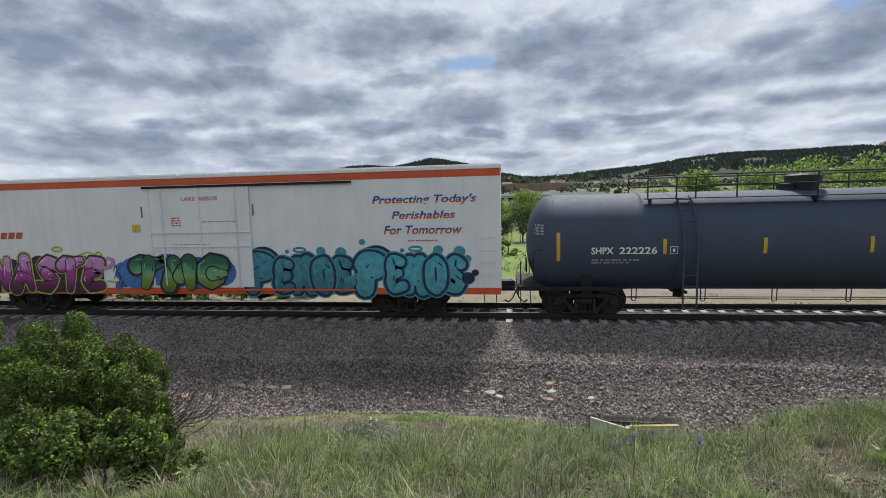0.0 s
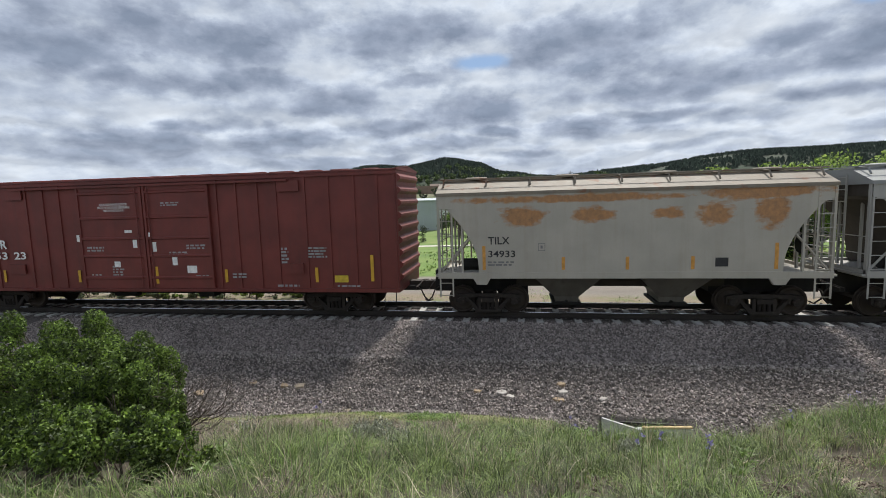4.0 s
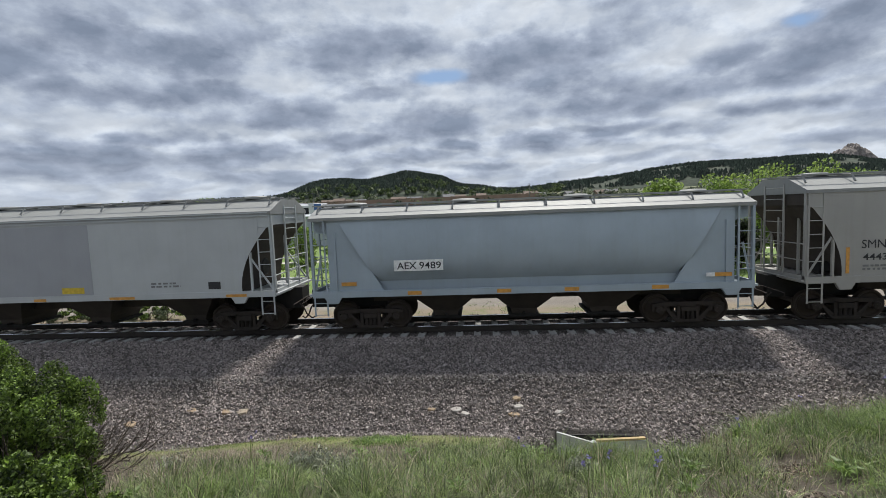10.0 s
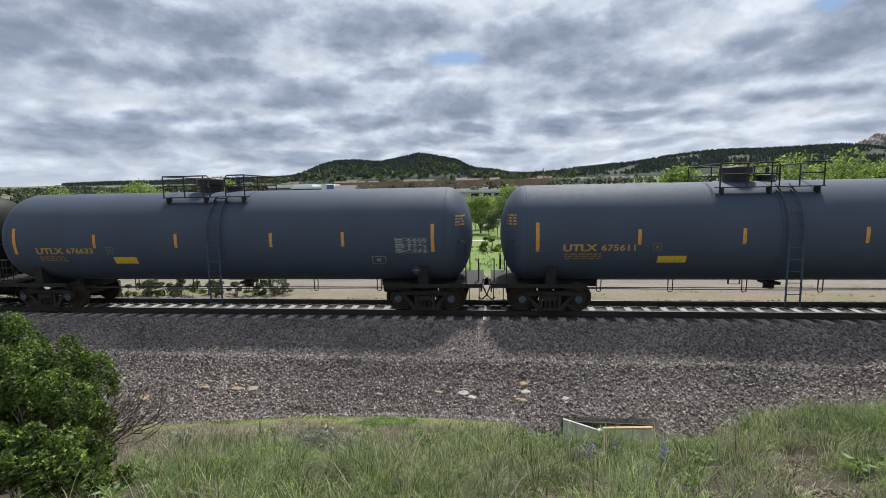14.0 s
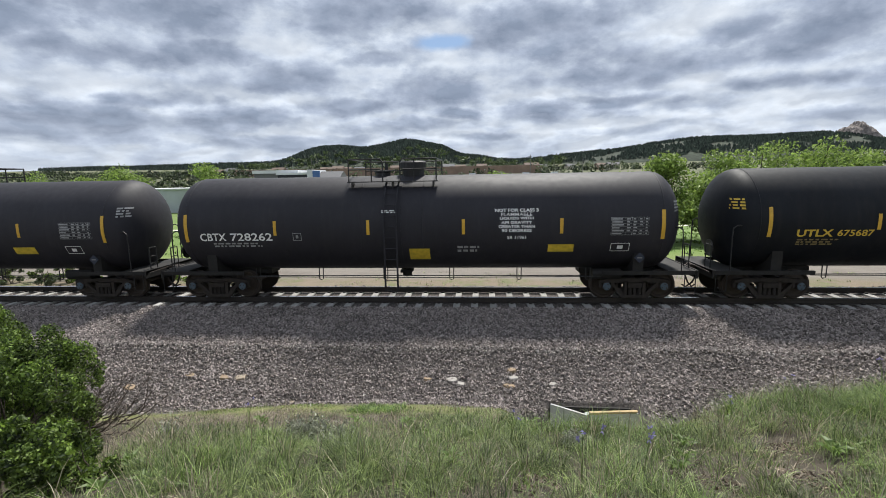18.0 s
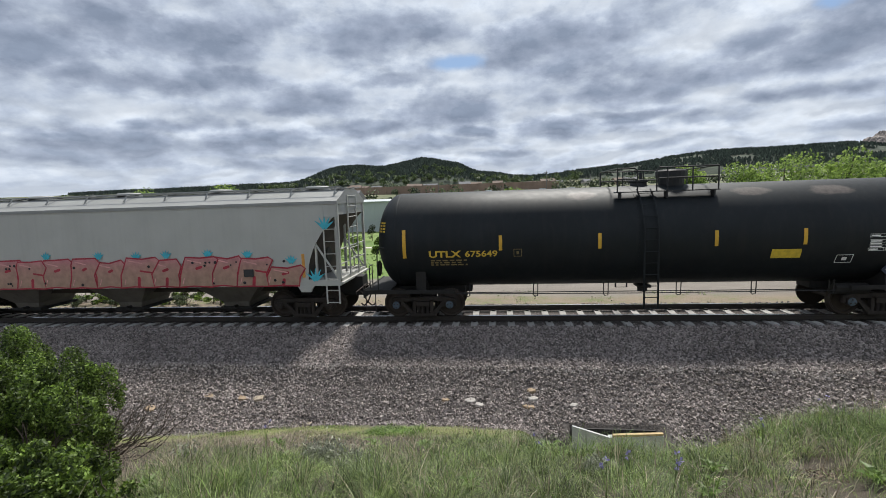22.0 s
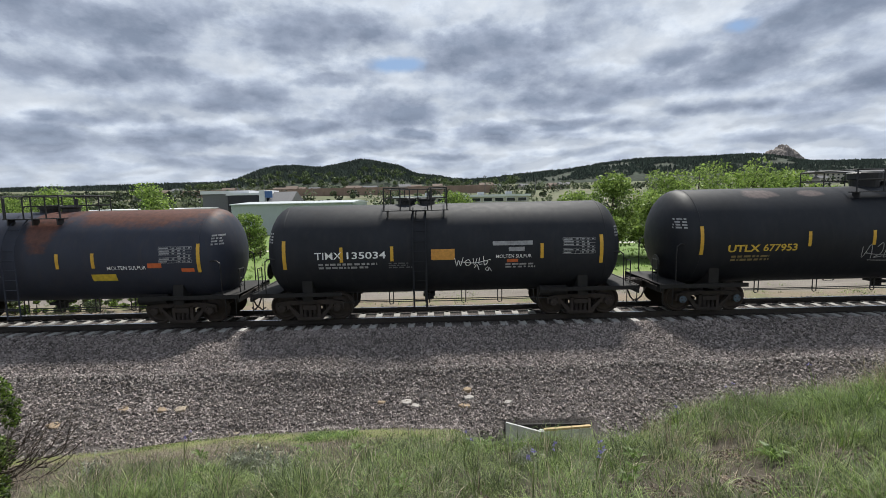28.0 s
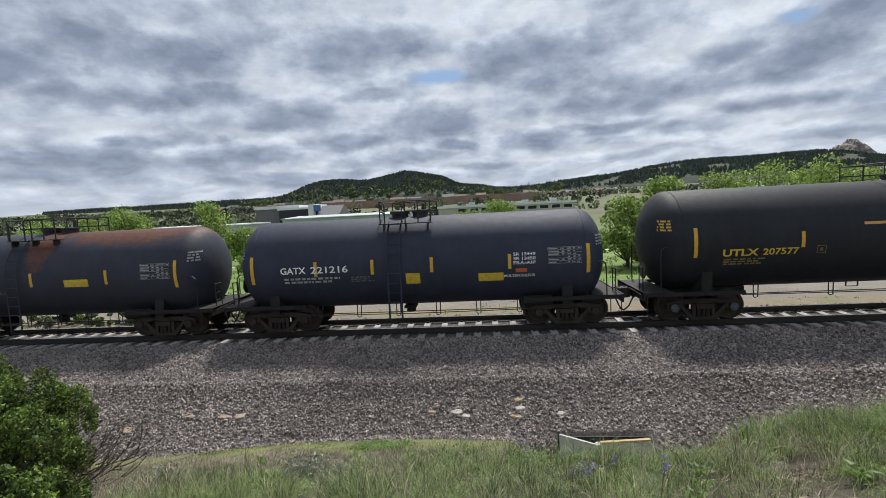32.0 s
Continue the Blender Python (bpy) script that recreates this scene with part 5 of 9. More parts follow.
    for y in (-1.18, 1.18):
        for x in (p0 + .05, p0 + (p1 - p0) * .27, p0 + (p1 - p0) * .5, p0 + (p1 - p0) * .74, p1 - .05):
            if y < 0 and abs(x - ladder_x) < .22:
                continue
            g.pipe([(x, y, top - .2), (x, y, zt)], .022, 6)
        for z in (zt, top + .20):
            if y > 0:
                g.pipe([(p0 + .05, y, z), (p1 - .05, y, z)], .022, 6)
            else:
                g.pipe([(p0 + .05, y, z), (ladder_x - .36, y, z), (ladder_x - .28, y, z - .08), (ladder_x - .28, y, top - .2)], .022, 6)
                g.pipe([(p1 - .05, y, z), (ladder_x + .36, y, z), (ladder_x + .28, y, z - .08), (ladder_x + .28, y, top - .2)], .022, 6)
    for x in (p0 + .05, p1 - .05):
        g.pipe([(x, -1.18, zt), (x, 1.18, zt)], .022, 6)
    part("railing", g, M["blackiron"], deck)
    dx, dr = dome[:2]
    q = dome[2] if len(dome) > 2 else .55 if dr < .36 else 1.2
    g = Geo().spin([(top - .06, dr * .8), (top + .18 * q, dr * .85), (top + .20 * q, dr), (top + .36 * q, dr * 1.02), (top + .40 * q, dr * .9), (top + .42 * q, .001)], "z", (dx, 0, 0), 20)
    part("protective_housing", g, M["blackiron"], car)
    g = Geo().spin([(top - .06, .26), (top + .10, .26), (top + .12, .30), (top + .18, .30), (top + .20, .001)], "z", (p0 + p1 - dx, .0, 0), 16)
    g.pipe([(p0 + p1 - dx + .1, .1, top + .1), (p0 + p1 - dx + .1, .1, top + .42)], .06, 8)
    part("manway", g, M["blackiron"], car)
    # stencils on the dished heads
    for s in (-1, 1):
        def on_head(u, z, off, s=s):
            q_ = r * math.cos(u) + off
            return (s * (straight + r * .52 * math.sin(u) + off), -math.sqrt(max(.01, q_ * q_ - (z - zc) ** 2)), z)
        small_print(tank, on_head, .42, .86, zc + .34, zc + .70, 4, M[head_mat], 70 + s, .006)
    # reflectors
    for x in bars:
        patch(tank, "reflector", place, x - .05, x + .05, zc - .26, zc + .21, M[bar_mat], .010, "yellow reflective strip", 4)
    for x in long_bars:
        patch(tank, "reflector", place, x - .055, x + .055, zc - .46, zc + .44, M[bar_mat], .010, "tall yellow reflective strip", 7)
    return car, tank, place


# ---------------------------------------------------------------- train: house cars
def ribs(car, xs, y, z0, z1, mat, w=0.10, d=0.037, name="side_post"):
    for x in xs:
        for s in (-1, 1):
            a, b = sorted((s * y, s * (y + d)))
            g = Geo().box(x - w / 2, x + w / 2, a, b, z0, z1)
            part(name, g, mat, car)


def box_car(label, mat, half, y, z0, z1, trucks, roof_mat, ends, gear=DARK_GEAR, corrugated=True):
    car = thing("box_car", label, "box car", "house cars of the train")
    g = Geo()
    rf = 0.14
    sec = [(-y, z0), (y, z0), (y, z1 - rf), (0, z1), (-y, z1 - rf)]
    g.beam([(-y, z0), (y, z0), (y, z1 - rf), (-y, z1 - rf)], -half, half)
    body = part("body", g, mat, car)
    g = Geo().beam([(-y - .03, z1 - rf), (y + .03, z1 - rf), (y + .03, z1 - rf + .05), (0, z1 + .02), (-y - .03, z1 - rf + .05)], -half - .03, half + .03)
    n = round(half * 2 / 1.1)
    for i in range(n + 1):
        x = -half + i * 2 * half / n
        g.beam([(-y - .04, z1 - rf + .03), (-y - .04, z1 - rf + .08), (0, z1 + .06), (y + .04, z1 - rf + .08), (y + .04, z1 - rf + .03), (0, z1 + .0)], x - .03, x + .03)
    part("roof", g, roof_mat, car)
    if corrugated:
        for s in (-1, 1):
            n = 9
            for i in range(n):
                z = z0 + .5 + (z1 - z0 - .9) * i / (n - 1)
                sec = [(-y + .06, z - .12), (-y + .06, z + .12), (y - .06, z + .12), (y - .06, z - .12)]
                g = Geo()
                v = [(s * half, -y + .06, z - .13), (s * half, y - .06, z - .13), (s * (half + .09), y - .16, z - .03), (s * (half + .09), -y + .16, z - .03), (s * half, -y + .06, z + .15), (s * half, y - .06, z + .15), (s * (half + .09), y - .16, z + .05), (s * (half + .09), -y + .16, z + .05)]
                f = [(0, 1, 2, 3), (3, 2, 6, 7), (7, 6, 5, 4), (0, 3, 7, 4), (1, 5, 6, 2)]
                g.add(v, [q if s > 0 else q[::-1] for q in f])
                part("end_corrugation", g, mat, car)
    for s in (-1, 1):
        g = Geo().box(*sorted((s * (trucks - 1.7), s * ends)), -.32, .32, .86, z0 + .01)
        g.box(-trucks, trucks, -.25, .25, .78, z0 + .01) if s > 0 else None
        part("centre_sill", g, M["under"], car)
        coupler(car, s, s * (ends - .02))
        for d in (-1, 1):
            xs = s * (half - .35)
            g = Geo().pipe([(xs - .2, d * y, z0), (xs - .2, d * y, .52), (xs + .2, d * y, .52), (xs + .2, d * y, z0)], .016, 5)
            part("sill_step", g, M["blackiron"], car)
        truck(car, s * trucks, gear)
    g = Geo()
    for x in (-half * .45, -half * .2, half * .15, half * .4):
        g.box(x - .05, x + .05, -1.3, 1.3, z0 - .12, z0 + .01)
    g.pipe([(-trucks + 1.2, -.7, .82), (trucks - 1.2, -.7, .82)], .03, 5)
    part("cross_bearers", g, M["under"], car)
    part("brake_box", Geo().box(1.5, 2.1, -1.0, -.6, .72, z0), M["under"], car)
    part("air_tank", Geo().pipe([(-2.2, -.8, .84), (-1.2, -.8, .84)], .15, 10), M["under"], car)
    return car, body


def ribbon(g, pts, w, place, off, taper=1.0):
    """A flat stroke with round ends along points of (x, z)."""
    pts = [Vector(p) for p in pts]
    n = len(pts)
    left, right = [], []
    for i, p in enumerate(pts):
        d = pts[min(i + 1, n - 1)] - pts[max(i - 1, 0)]
        d = d.normalized() if d.length > 1e-6 else Vector((1, 0))
        ww = w * (1 + (taper - 1) * i / max(1, n - 1))
        nrm = Vector((-d.y, d.x)) * ww
        left.append(p + nrm)
        right.append(p - nrm)
        if i == 0:
            head = [p - d * ww * math.sin(q) + nrm * math.cos(q) for q in [k * math.pi / 6 for k in range(1, 6)]]
        if i == n - 1:
            tail = [p + d * ww * math.sin(q) - nrm * math.cos(q) for q in [k * math.pi / 6 for k in range(1, 6)]]
    v = left + right
    f = [(i, n + i, n + i + 1, i + 1) for i in range(n - 1)]
    o = len(v)
    v += head + tail
    f += [(0, *range(o, o + 5), n), (2 * n - 1, *range(o + 5, o + 10), n - 1)]
    g.add([place(p.x, p.y, off) for p in v], f)


def ribbon_mesh(place, pts, w, off):
    g = Geo()
    ribbon(g, glide(pts), w, place, off)
    return g


def glide(pts, n=5):
    """A smooth line through the points."""
    if len(pts) < 3:
        return [(pts[0][0] + (pts[1][0] - pts[0][0]) * i / n, pts[0][1] + (pts[1][1] - pts[0][1]) * i / n) for i in range(n + 1)]
    q = [pts[0]] + list(pts) + [pts[-1]]
    out = []
    for i in range(1, len(q) - 2):
        for k in range(n):
            t = k / n
            out.append(tuple(.5 * (2 * q[i][c] + (q[i + 1][c] - q[i - 1][c]) * t + (2 * q[i - 1][c] - 5 * q[i][c] + 4 * q[i + 1][c] - q[i + 2][c]) * t * t + (3 * q[i][c] - q[i - 1][c] - 3 * q[i + 1][c] + q[i + 2][c]) * t ** 3) for c in (0, 1)))
    return out + [tuple(pts[-1])]


# the strokes of sprayed letters in a unit square
SPRAY = {
    "A": [[(.05, .0), (.35, .6), (.5, 1)], [(.5, 1), (.7, .5), (.98, .0)], [(.3, .36), (.75, .36)]],
    "D": [[(.12, 1), (.15, .0)], [(-.08, .95), (.6, .95), (.95, .5), (.6, .05), (.05, .05)]],
    "E": [[(.9, .9), (.3, .98), (.12, .75), (.2, .5), (.7, .54)], [(.2, .5), (.05, .25), (.3, .02), (.98, .08)]],
    "F": [[(.25, .9), (.2, .4), (.1, -.05)], [(.05, .82), (.3, 1.0), (.7, .98), (1.02, .8)], [(.25, .48), (.75, .52)]],
    "G": [[(.95, .85), (.5, 1.0), (.1, .7), (.1, .25), (.5, .0), (.9, .2), (.9, .45)], [(.55, .45), (1.05, .45)]],
    "M": [[(.05, -.02), (.1, .5), (.18, .95)], [(.18, .95), (.4, .55), (.5, .35)], [(.5, .35), (.62, .6), (.85, .97)], [(.85, .97), (.9, .5), (1.0, .0)]],
    "N": [[(.08, .0), (.12, .95)], [(.12, .95), (.5, .5), (.85, .05)], [(.85, .05), (.88, 1.0)]],
    "O": [[(.62, .97), (.2, .85), (.1, .5), (.2, .15), (.55, .02)], [(.55, .97), (.85, .82), (.92, .5), (.82, .15), (.5, .02)]],
    "S": [[(.95, .85), (.5, 1.0), (.14, .78), (.38, .56), (.66, .46)], [(.38, .55), (.88, .32), (.6, .02), (-.05, .1)]],
    "T": [[(-.02, .8), (.2, .95), (.8, .92), (1.08, 1.0)], [(.52, .92), (.5, .4), (.4, -.03)]],
    "V": [[(.0, 1), (.3, .5), (.48, .02)], [(.48, .02), (.7, .5), (.95, 1.05)]],
    "X": [[(.05, .95), (.5, .5), (.95, .0)], [(.95, .98), (.5, .5), (.0, .02)]],
}


def sprayed(name, stops, z0, z1, mottle=.25, rough=.5):
    """Spray paint that fades from one colour to the next up the letters, with cloudy patches."""
    m, nt, bsdf = material(name)
    co = nt.nodes.new("ShaderNodeTexCoord")
    se = nt.nodes.new("ShaderNodeSeparateXYZ")
    nt.links.new(co.outputs["Object"], se.inputs[0])
    wob = nt.nodes.new("ShaderNodeMath")
    wob.operation = "MULTIPLY_ADD"
    nt.links.new(tex(nt, 1.6, 3), wob.inputs[0])
    wob.inputs[1].default_value = (z1 - z0) * .35
    nt.links.new(se.outputs[2], wob.inputs[2])
    mr = nt.nodes.new("ShaderNodeMapRange")
    mr.inputs[1].default_value, mr.inputs[2].default_value = z0 + (z1 - z0) * .17, z1 + (z1 - z0) * .17
    nt.links.new(wob.outputs[0], mr.inputs[0])
    col = ramp(nt, mr.outputs[0], stops)
    cloudy = ramp(nt, tex(nt, 4.5, 5), [(0.35, 1 - mottle), (0.65, 1 + mottle)])
    nt.links.new(mix(nt, 1.0, col, cloudy, "MULTIPLY"), bsdf.inputs["Base Color"])
    bsdf.inputs["Roughness"].default_value = rough
    return m


def graffiti(car, place, word, x0, x1, z0, z1, fill, line, halo, shine, seed, off=0.012, fat=0.17, lean=.0, glow=.10, sizes=None, label="", edge=.07, knit=False, sharp=False):
    """Sprayed letters: a glow, a dark outline, a fill and thin glints; each letter a part."""
    r = random.Random(seed)
    sizes = sizes or [1.0] * len(word)
    step, x = (x1 - x0) / sum(sizes), x0
    for i, ch in enumerate(word):
        w, h = step * sizes[i], (z1 - z0) * (1 + .16 * (sizes[i] - 1))
        g, lay = Geo(), off + .008 * (i % 2)
        tilt, bob = lean + r.uniform(-.07, .07), r.uniform(-.03, .04)
        f = fat * min(w, h * .85)
        lines = []
        for st in SPRAY[ch]:
            pts = [(x + w * (.14 + .72 * a + tilt * (b - .5)), z0 + f + (h - 2 * f) * (b + bob) + r.uniform(-.02, .02)) for a, b in st]
            if sharp:
                # straight runs with kinked corners that thin out to a point, and a spur at the foot
                run_ = [tuple(a_ + (b_ - a_) * k / 3 for a_, b_ in zip(p, q)) for p, q in zip(pts, pts[1:]) for k in range(3)] + [pts[-1]]
                lines.append((run_, f * r.uniform(.95, 1.2), r.uniform(.45, .85)))
                if st is SPRAY[ch][0]:
                    x_, z_ = pts[-1]
                    lines.append(([(x_, z_), (x_ + r.choice((-1, 1)) * w * .14, z_ + h * .02), (x_ + r.choice((-1, 1)) * w * .28, z_ - h * .03)], f * .75, .15))
                continue
            lines.append((glide(pts), f * r.uniform(.88, 1.15), r.uniform(.8, 1.15)))

        def stroke(pts, width, slot, depth, taper=1.0):
            n = len(g.f)
            ribbon(g, pts, width, place, depth, taper)
            g.k[n:] = [slot] * (len(g.f) - n)

        for k, (pts, wd, tp) in enumerate(lines):
            if glow:
                stroke(pts, wd + glow, 0, lay + .00025 * k, tp)
            step_up = .0008 if knit else .0002
            stroke(pts, wd + edge * (.55 if knit and k else 1), 1, lay + .0012 + step_up * k, tp)
            stroke(pts, wd, 2, lay + (.0016 if knit else .0024) + step_up * k, tp)
            m = len(pts)
            stroke([(q[0] - wd * .5, q[1] + wd * .45) for q in pts[m // 4:m // 4 + max(2, m // 3)]], .014, 3, lay + .0042 + .00025 * k)
            if k:
                # a seam where the stroke crosses the one under it
                stroke([(q[0] + wd * .55, q[1] - wd * .5) for q in pts[:max(2, m // 4)]], .022, 1, lay + .0052 + .00025 * k)
        part("graffiti_letter", g.mesh("graffiti_letter", [halo, line, fill, shine]), None, car, label if i == 0 else "")
        x += w


def backing(car, place, x0, x1, z0, z1, mat, off, seed, wave=.18, label=""):
    """A sprayed field with an uneven upper edge and ragged ends, behind letters."""
    r = random.Random(seed)
    n = round((x1 - x0) / .16)
    v, ph = [], [r.uniform(0, 6.28) for k in range(3)]
    for i in range(n + 1):
        t = i / n
        x = x0 + (x1 - x0) * t
        end_ = min(1.0, min(t, 1 - t) * (x1 - x0) / .5)
        mid = (z0 + z1) / 2
        up = wave * (.5 * math.sin(x * 3.1 + ph[0]) + .35 * math.sin(x * 6.7 + ph[1]) + r.uniform(-.25, .25))
        dn = .05 * math.sin(x * 5 + ph[2])
        v += [place(x, mid + (z0 + dn - mid) * (.45 + .55 * end_), off), place(x, mid + (z1 + up - mid) * (.35 + .65 * end_), off)]
    return part("sprayed_backing", Geo().add(v, [(2 * i, 2 * i + 2, 2 * i + 3, 2 * i + 1) for i in range(n)]), mat, car, label)


def block_letters(car, place, count, x0, x1, z0, z1, fill, line, shine, seed, off, label=""):
    """Broad sprayed letters that stand close: each an uneven block with a thick rim, cuts and glints."""
    r = random.Random(seed)
    step = (x1 - x0) / count
    for i in range(count):
        a, b = x0 + step * i + r.uniform(-.10, .06), x0 + step * (i + 1) + r.uniform(.04, .22)
        edge_ = min(i, count - 1 - i)
        h = z1 - (z1 - z0) * (.30 if edge_ == 0 else .08 if edge_ == 1 else 0) + r.uniform(-.07, .07)
        lean_ = r.uniform(-.05, .26)
        m, lay = (a + b) / 2, off + .006 * (i % 2)
        rim = [(a, z0), (m - .1, z0 + r.uniform(0, .06)), (b - .05, z0), (b + r.uniform(-.12, 0), z0 + (h - z0) * .45), (b + lean_, z0 + (h - z0) * r.uniform(.75, .95)), (b + lean_ - .15, h + r.uniform(0, .06)), (m + lean_, h - r.uniform(-.04, .08)), (a + lean_ + .08, h), (a + lean_, z0 + (h - z0) * .8), (a + r.uniform(.02, .12), z0 + (h - z0) * .42)]
        g = Geo()
        g.add([place(p[0], p[1], lay) for p in rim] + [place(m + lean_ / 2, (z0 + h) / 2, lay)], [(k, (k + 1) % 10, 10) for k in range(10)], 0)

        def stroke(pts, width, slot, depth):
            n = len(g.f)
            ribbon(g, pts, width, place, depth)
            g.k[n:] = [slot] * (len(g.f) - n)

        stroke(rim + rim[:1], .026, 1, lay + .001)
        kind_ = r.randrange(3)
        if kind_ != 1:
            stroke([(m + .02, z0 + .04), (m + .05, z0 + (h - z0) * .32)], .055, 1, lay + .0015)
        if kind_ != 2:
            c, q = (m + lean_ * .6, z0 + (h - z0) * .62), r.uniform(.05, .09)
            stroke([(c[0] - q, c[1]), (c[0] + q, c[1] + .05)], .045, 1, lay + .002)
        else:
            stroke([(b - .10, z0 + (h - z0) * .5), (m + .12, z0 + (h - z0) * .56)], .03, 1, lay + .002)
        stroke([(a + lean_ + .16, h - .10), (m + lean_, h - .20)], .020, 2, lay + .0025)
        stroke([(a + .14, z0 + .12), (a + .2, z0 + .3)], .016, 2, lay + .0025)
        part("graffiti_letter", g.mesh("graffiti_letter", [fill, line, shine]), None, car, label if i == 0 else "")


def spots(car, place, name, places, mat, off, label=""):
    """Round sprayed blots of (x, z, radius)."""
    g = Geo()
    for k, (x, z, s) in enumerate(places):
        n = 14
        g.add([place(x + math.cos(a) * s, z + math.sin(a) * s * .92, off + .0002 * (k % 5)) for a in [6.283 * q / n for q in range(n)]], [tuple(range(n))])
        if name == "sprayed_bubbles":
            part("sprayed_bubble", g, mat, car, label.rstrip("s"))
            g = Geo()
    if name == "sprayed_bubbles":
        return None
    return tagged(part(name, g, mat, car, label), kind="stuff")


def scribble(car, place, x0, x1, z0, z1, mat, seed, off, wide=.014, label="", rows=1, count=5):
    """A quick tag: one looping thin line a row."""
    r = random.Random(seed)
    for k in range(rows):
        h = (z1 - z0) / rows
        pts = []
        for i in range(count * 2 + 1):
            pts.append((x0 + (x1 - x0) * (i + r.uniform(-.8, .8)) / (count * 2), z0 + h * (rows - 1 - k) + h * (.85 if i % 2 else .1) + r.uniform(-.08, .08) * h))
        g = Geo()
        ribbon(g, glide(pts, 6), wide, place, off + .0004 * k)
        part("sprayed_tag", g, mat, car, label)


def loop(car, place, x, z, rx, rz, wide, mat, off, label=""):
    g = Geo()
    n = 18
    v, f = [], []
    for k in range(n):
        a = 6.283 * k / n
        for q in (-1, 1):
            v.append(place(x + math.cos(a) * (rx + q * wide), z + math.sin(a) * (rz + q * wide), off))
    for k in range(n):
        f.append((2 * k, 2 * k + 1, 2 * ((k + 1) % n) + 1, 2 * ((k + 1) % n)))
    part("sprayed_ring", g.add(v, f), mat, car, label)


def curve(a, b, c, n=7):
    return [((1 - t) ** 2 * a[0] + 2 * t * (1 - t) * b[0] + t * t * c[0], (1 - t) ** 2 * a[1] + 2 * t * (1 - t) * b[1] + t * t * c[1]) for t in [i / n for i in range(n + 1)]]


def hopper_car(label, mat, half, y, top, side_top, sill, trucks, cut, bays, roof_mat, ends, bar_xs=(), gear=DARK_GEAR, bar_mat="amber", bay_mat="hopunder", round_cut=True, group="covered hoppers of the train"):
    """A covered hopper: flat sides cut back over the trucks, sloped end sheets, roof with hatches and a running board, open end frames."""
    car = thing("hopper_car", label, "hopper car", group)
    h0, h1 = cut            # half lengths of the side at the sill and where the slope meets the top
    steps = 7
    edge = []
    for i in range(steps + 1):
        t = i / steps
        z = sill + .25 + (side_top - .45 - sill - .25) * t
        bow = t ** 1.8 if round_cut else t
        edge.append((h0 + (h1 - h0) * bow, z))
    poly = [(-h0, sill), (h0, sill)] + edge + [(half - .05, side_top - .35), (half - .05, side_top)] + [(-half + .05, side_top), (-half + .05, side_top - .35)] + [(-x, z) for x, z in edge[::-1]]
    g = Geo().slab(poly, -y, y)
    # end slopes coloured dark: dirt, and the shade under the roof's overhang
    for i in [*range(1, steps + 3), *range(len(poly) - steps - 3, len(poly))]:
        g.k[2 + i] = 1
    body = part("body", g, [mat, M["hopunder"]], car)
    g = Geo().beam([(-y - .03, side_top), (y + .03, side_top), (y + .03, side_top + .10), (.62, top - .02), (-.62, top - .02), (-y - .03, side_top + .10)], -half, half)
    roof = part("roof", g, roof_mat, car)
    n = round(half * 2 / 1.52)
    for i in range(n + 1):
        x = -half + .2 + (2 * half - .4) * i / n
        for s in (-1, 1):
            part("roof_bracket", Geo().pipe([(x, s * 1.18, top - .20), (x, s * 1.02, top + .015), (x, s * .50, top + .03)], .03, 5), roof_mat, roof)
    g = Geo()
    for s in (-1, 1):
        g.box(-half, half, s * .55 - .14, s * .55 + .14, top + .03, top + .055)
        g.pipe([(-half, s * 1.04, top + .05), (half, s * 1.04, top + .05)], .02, 5)
    part("running_board", g, roof_mat, roof)
    for i in range(max(3, n // 2)):
        x = -half + 1.2 + (2 * half - 2.4) * i / (max(3, n // 2) - 1)
        part("hatch", Geo().spin([(top - .02, .42), (top + .08, .42), (top + .13, .36), (top + .15, .001)], "z", (x, 0, 0), 16), roof_mat, roof, smooth=True)
    # side sill over the whole length
    for s in (-1, 1):
        a, b = sorted((s * (y - .10), s * (y + .03)))
        part("side_sill", Geo().box(-half + .02, half - .02, a, b, sill - .14, sill + .06), mat, car)
        for d in (-1, 1):
            xx = d * (h0 - .1)
            part("jacking_pad", Geo().slab([(xx - .28, sill - .14), (xx + .28, sill - .14), (xx + .16, sill - .34), (xx - .16, sill - .34)], *sorted((s * (y - .06), s * (y + .035)))), mat, car)
    # end frames
    for s in (-1, 1):
        g = Geo()
        for d in (-1, 1):
            g.box(*sorted((s * (half - .09), s * (half - .01))), *sorted((d * (y - .02), d * (y - .12))), sill - .1, side_top)
            g.box(*sorted((s * (half - .85), s * (half - .79))), *sorted((d * (y - .02), d * (y - .10))), sill, side_top - .4)
            g.pipe([(s * (half - .1), d * (y - .08), sill + .06), (s * (h0 + .25), d * (y - .08), sill + 1.25)], .035, 5)
            g.box(*sorted((s * (half - .5), s * (half - .44))), d * .5 - .04, d * .5 + .04, sill, side_top - .5)
        g.box(*sorted((s * (h0 - .3), s * (half + .08))), -y, y, sill - .09, sill - .03)
        g.box(*sorted((s * (half - .06), s * (half - .01))), -y, y, sill - .14, sill + .08)
        for z in (sill + .55, sill + 1.05):
            g.pipe([(s * (half - .03), -y, z), (s * (half - .03), y, z)], .018, 5)
        part("end_frame", g, mat, car)
        for d in (-1, 1):
            x0, x1 = sorted((s * (half - .50), s * (half - .08)))
            part("ladder", ladder_geo(x0, x1, d * (y + .01), sill - .75, side_top + .05), mat, car)
        g = Geo()
        for yy in (-.5, .5):
            g.box(*sorted((s * (half - .02), s * (half + .02))), yy - .03, yy + .03, sill, side_top + .3)
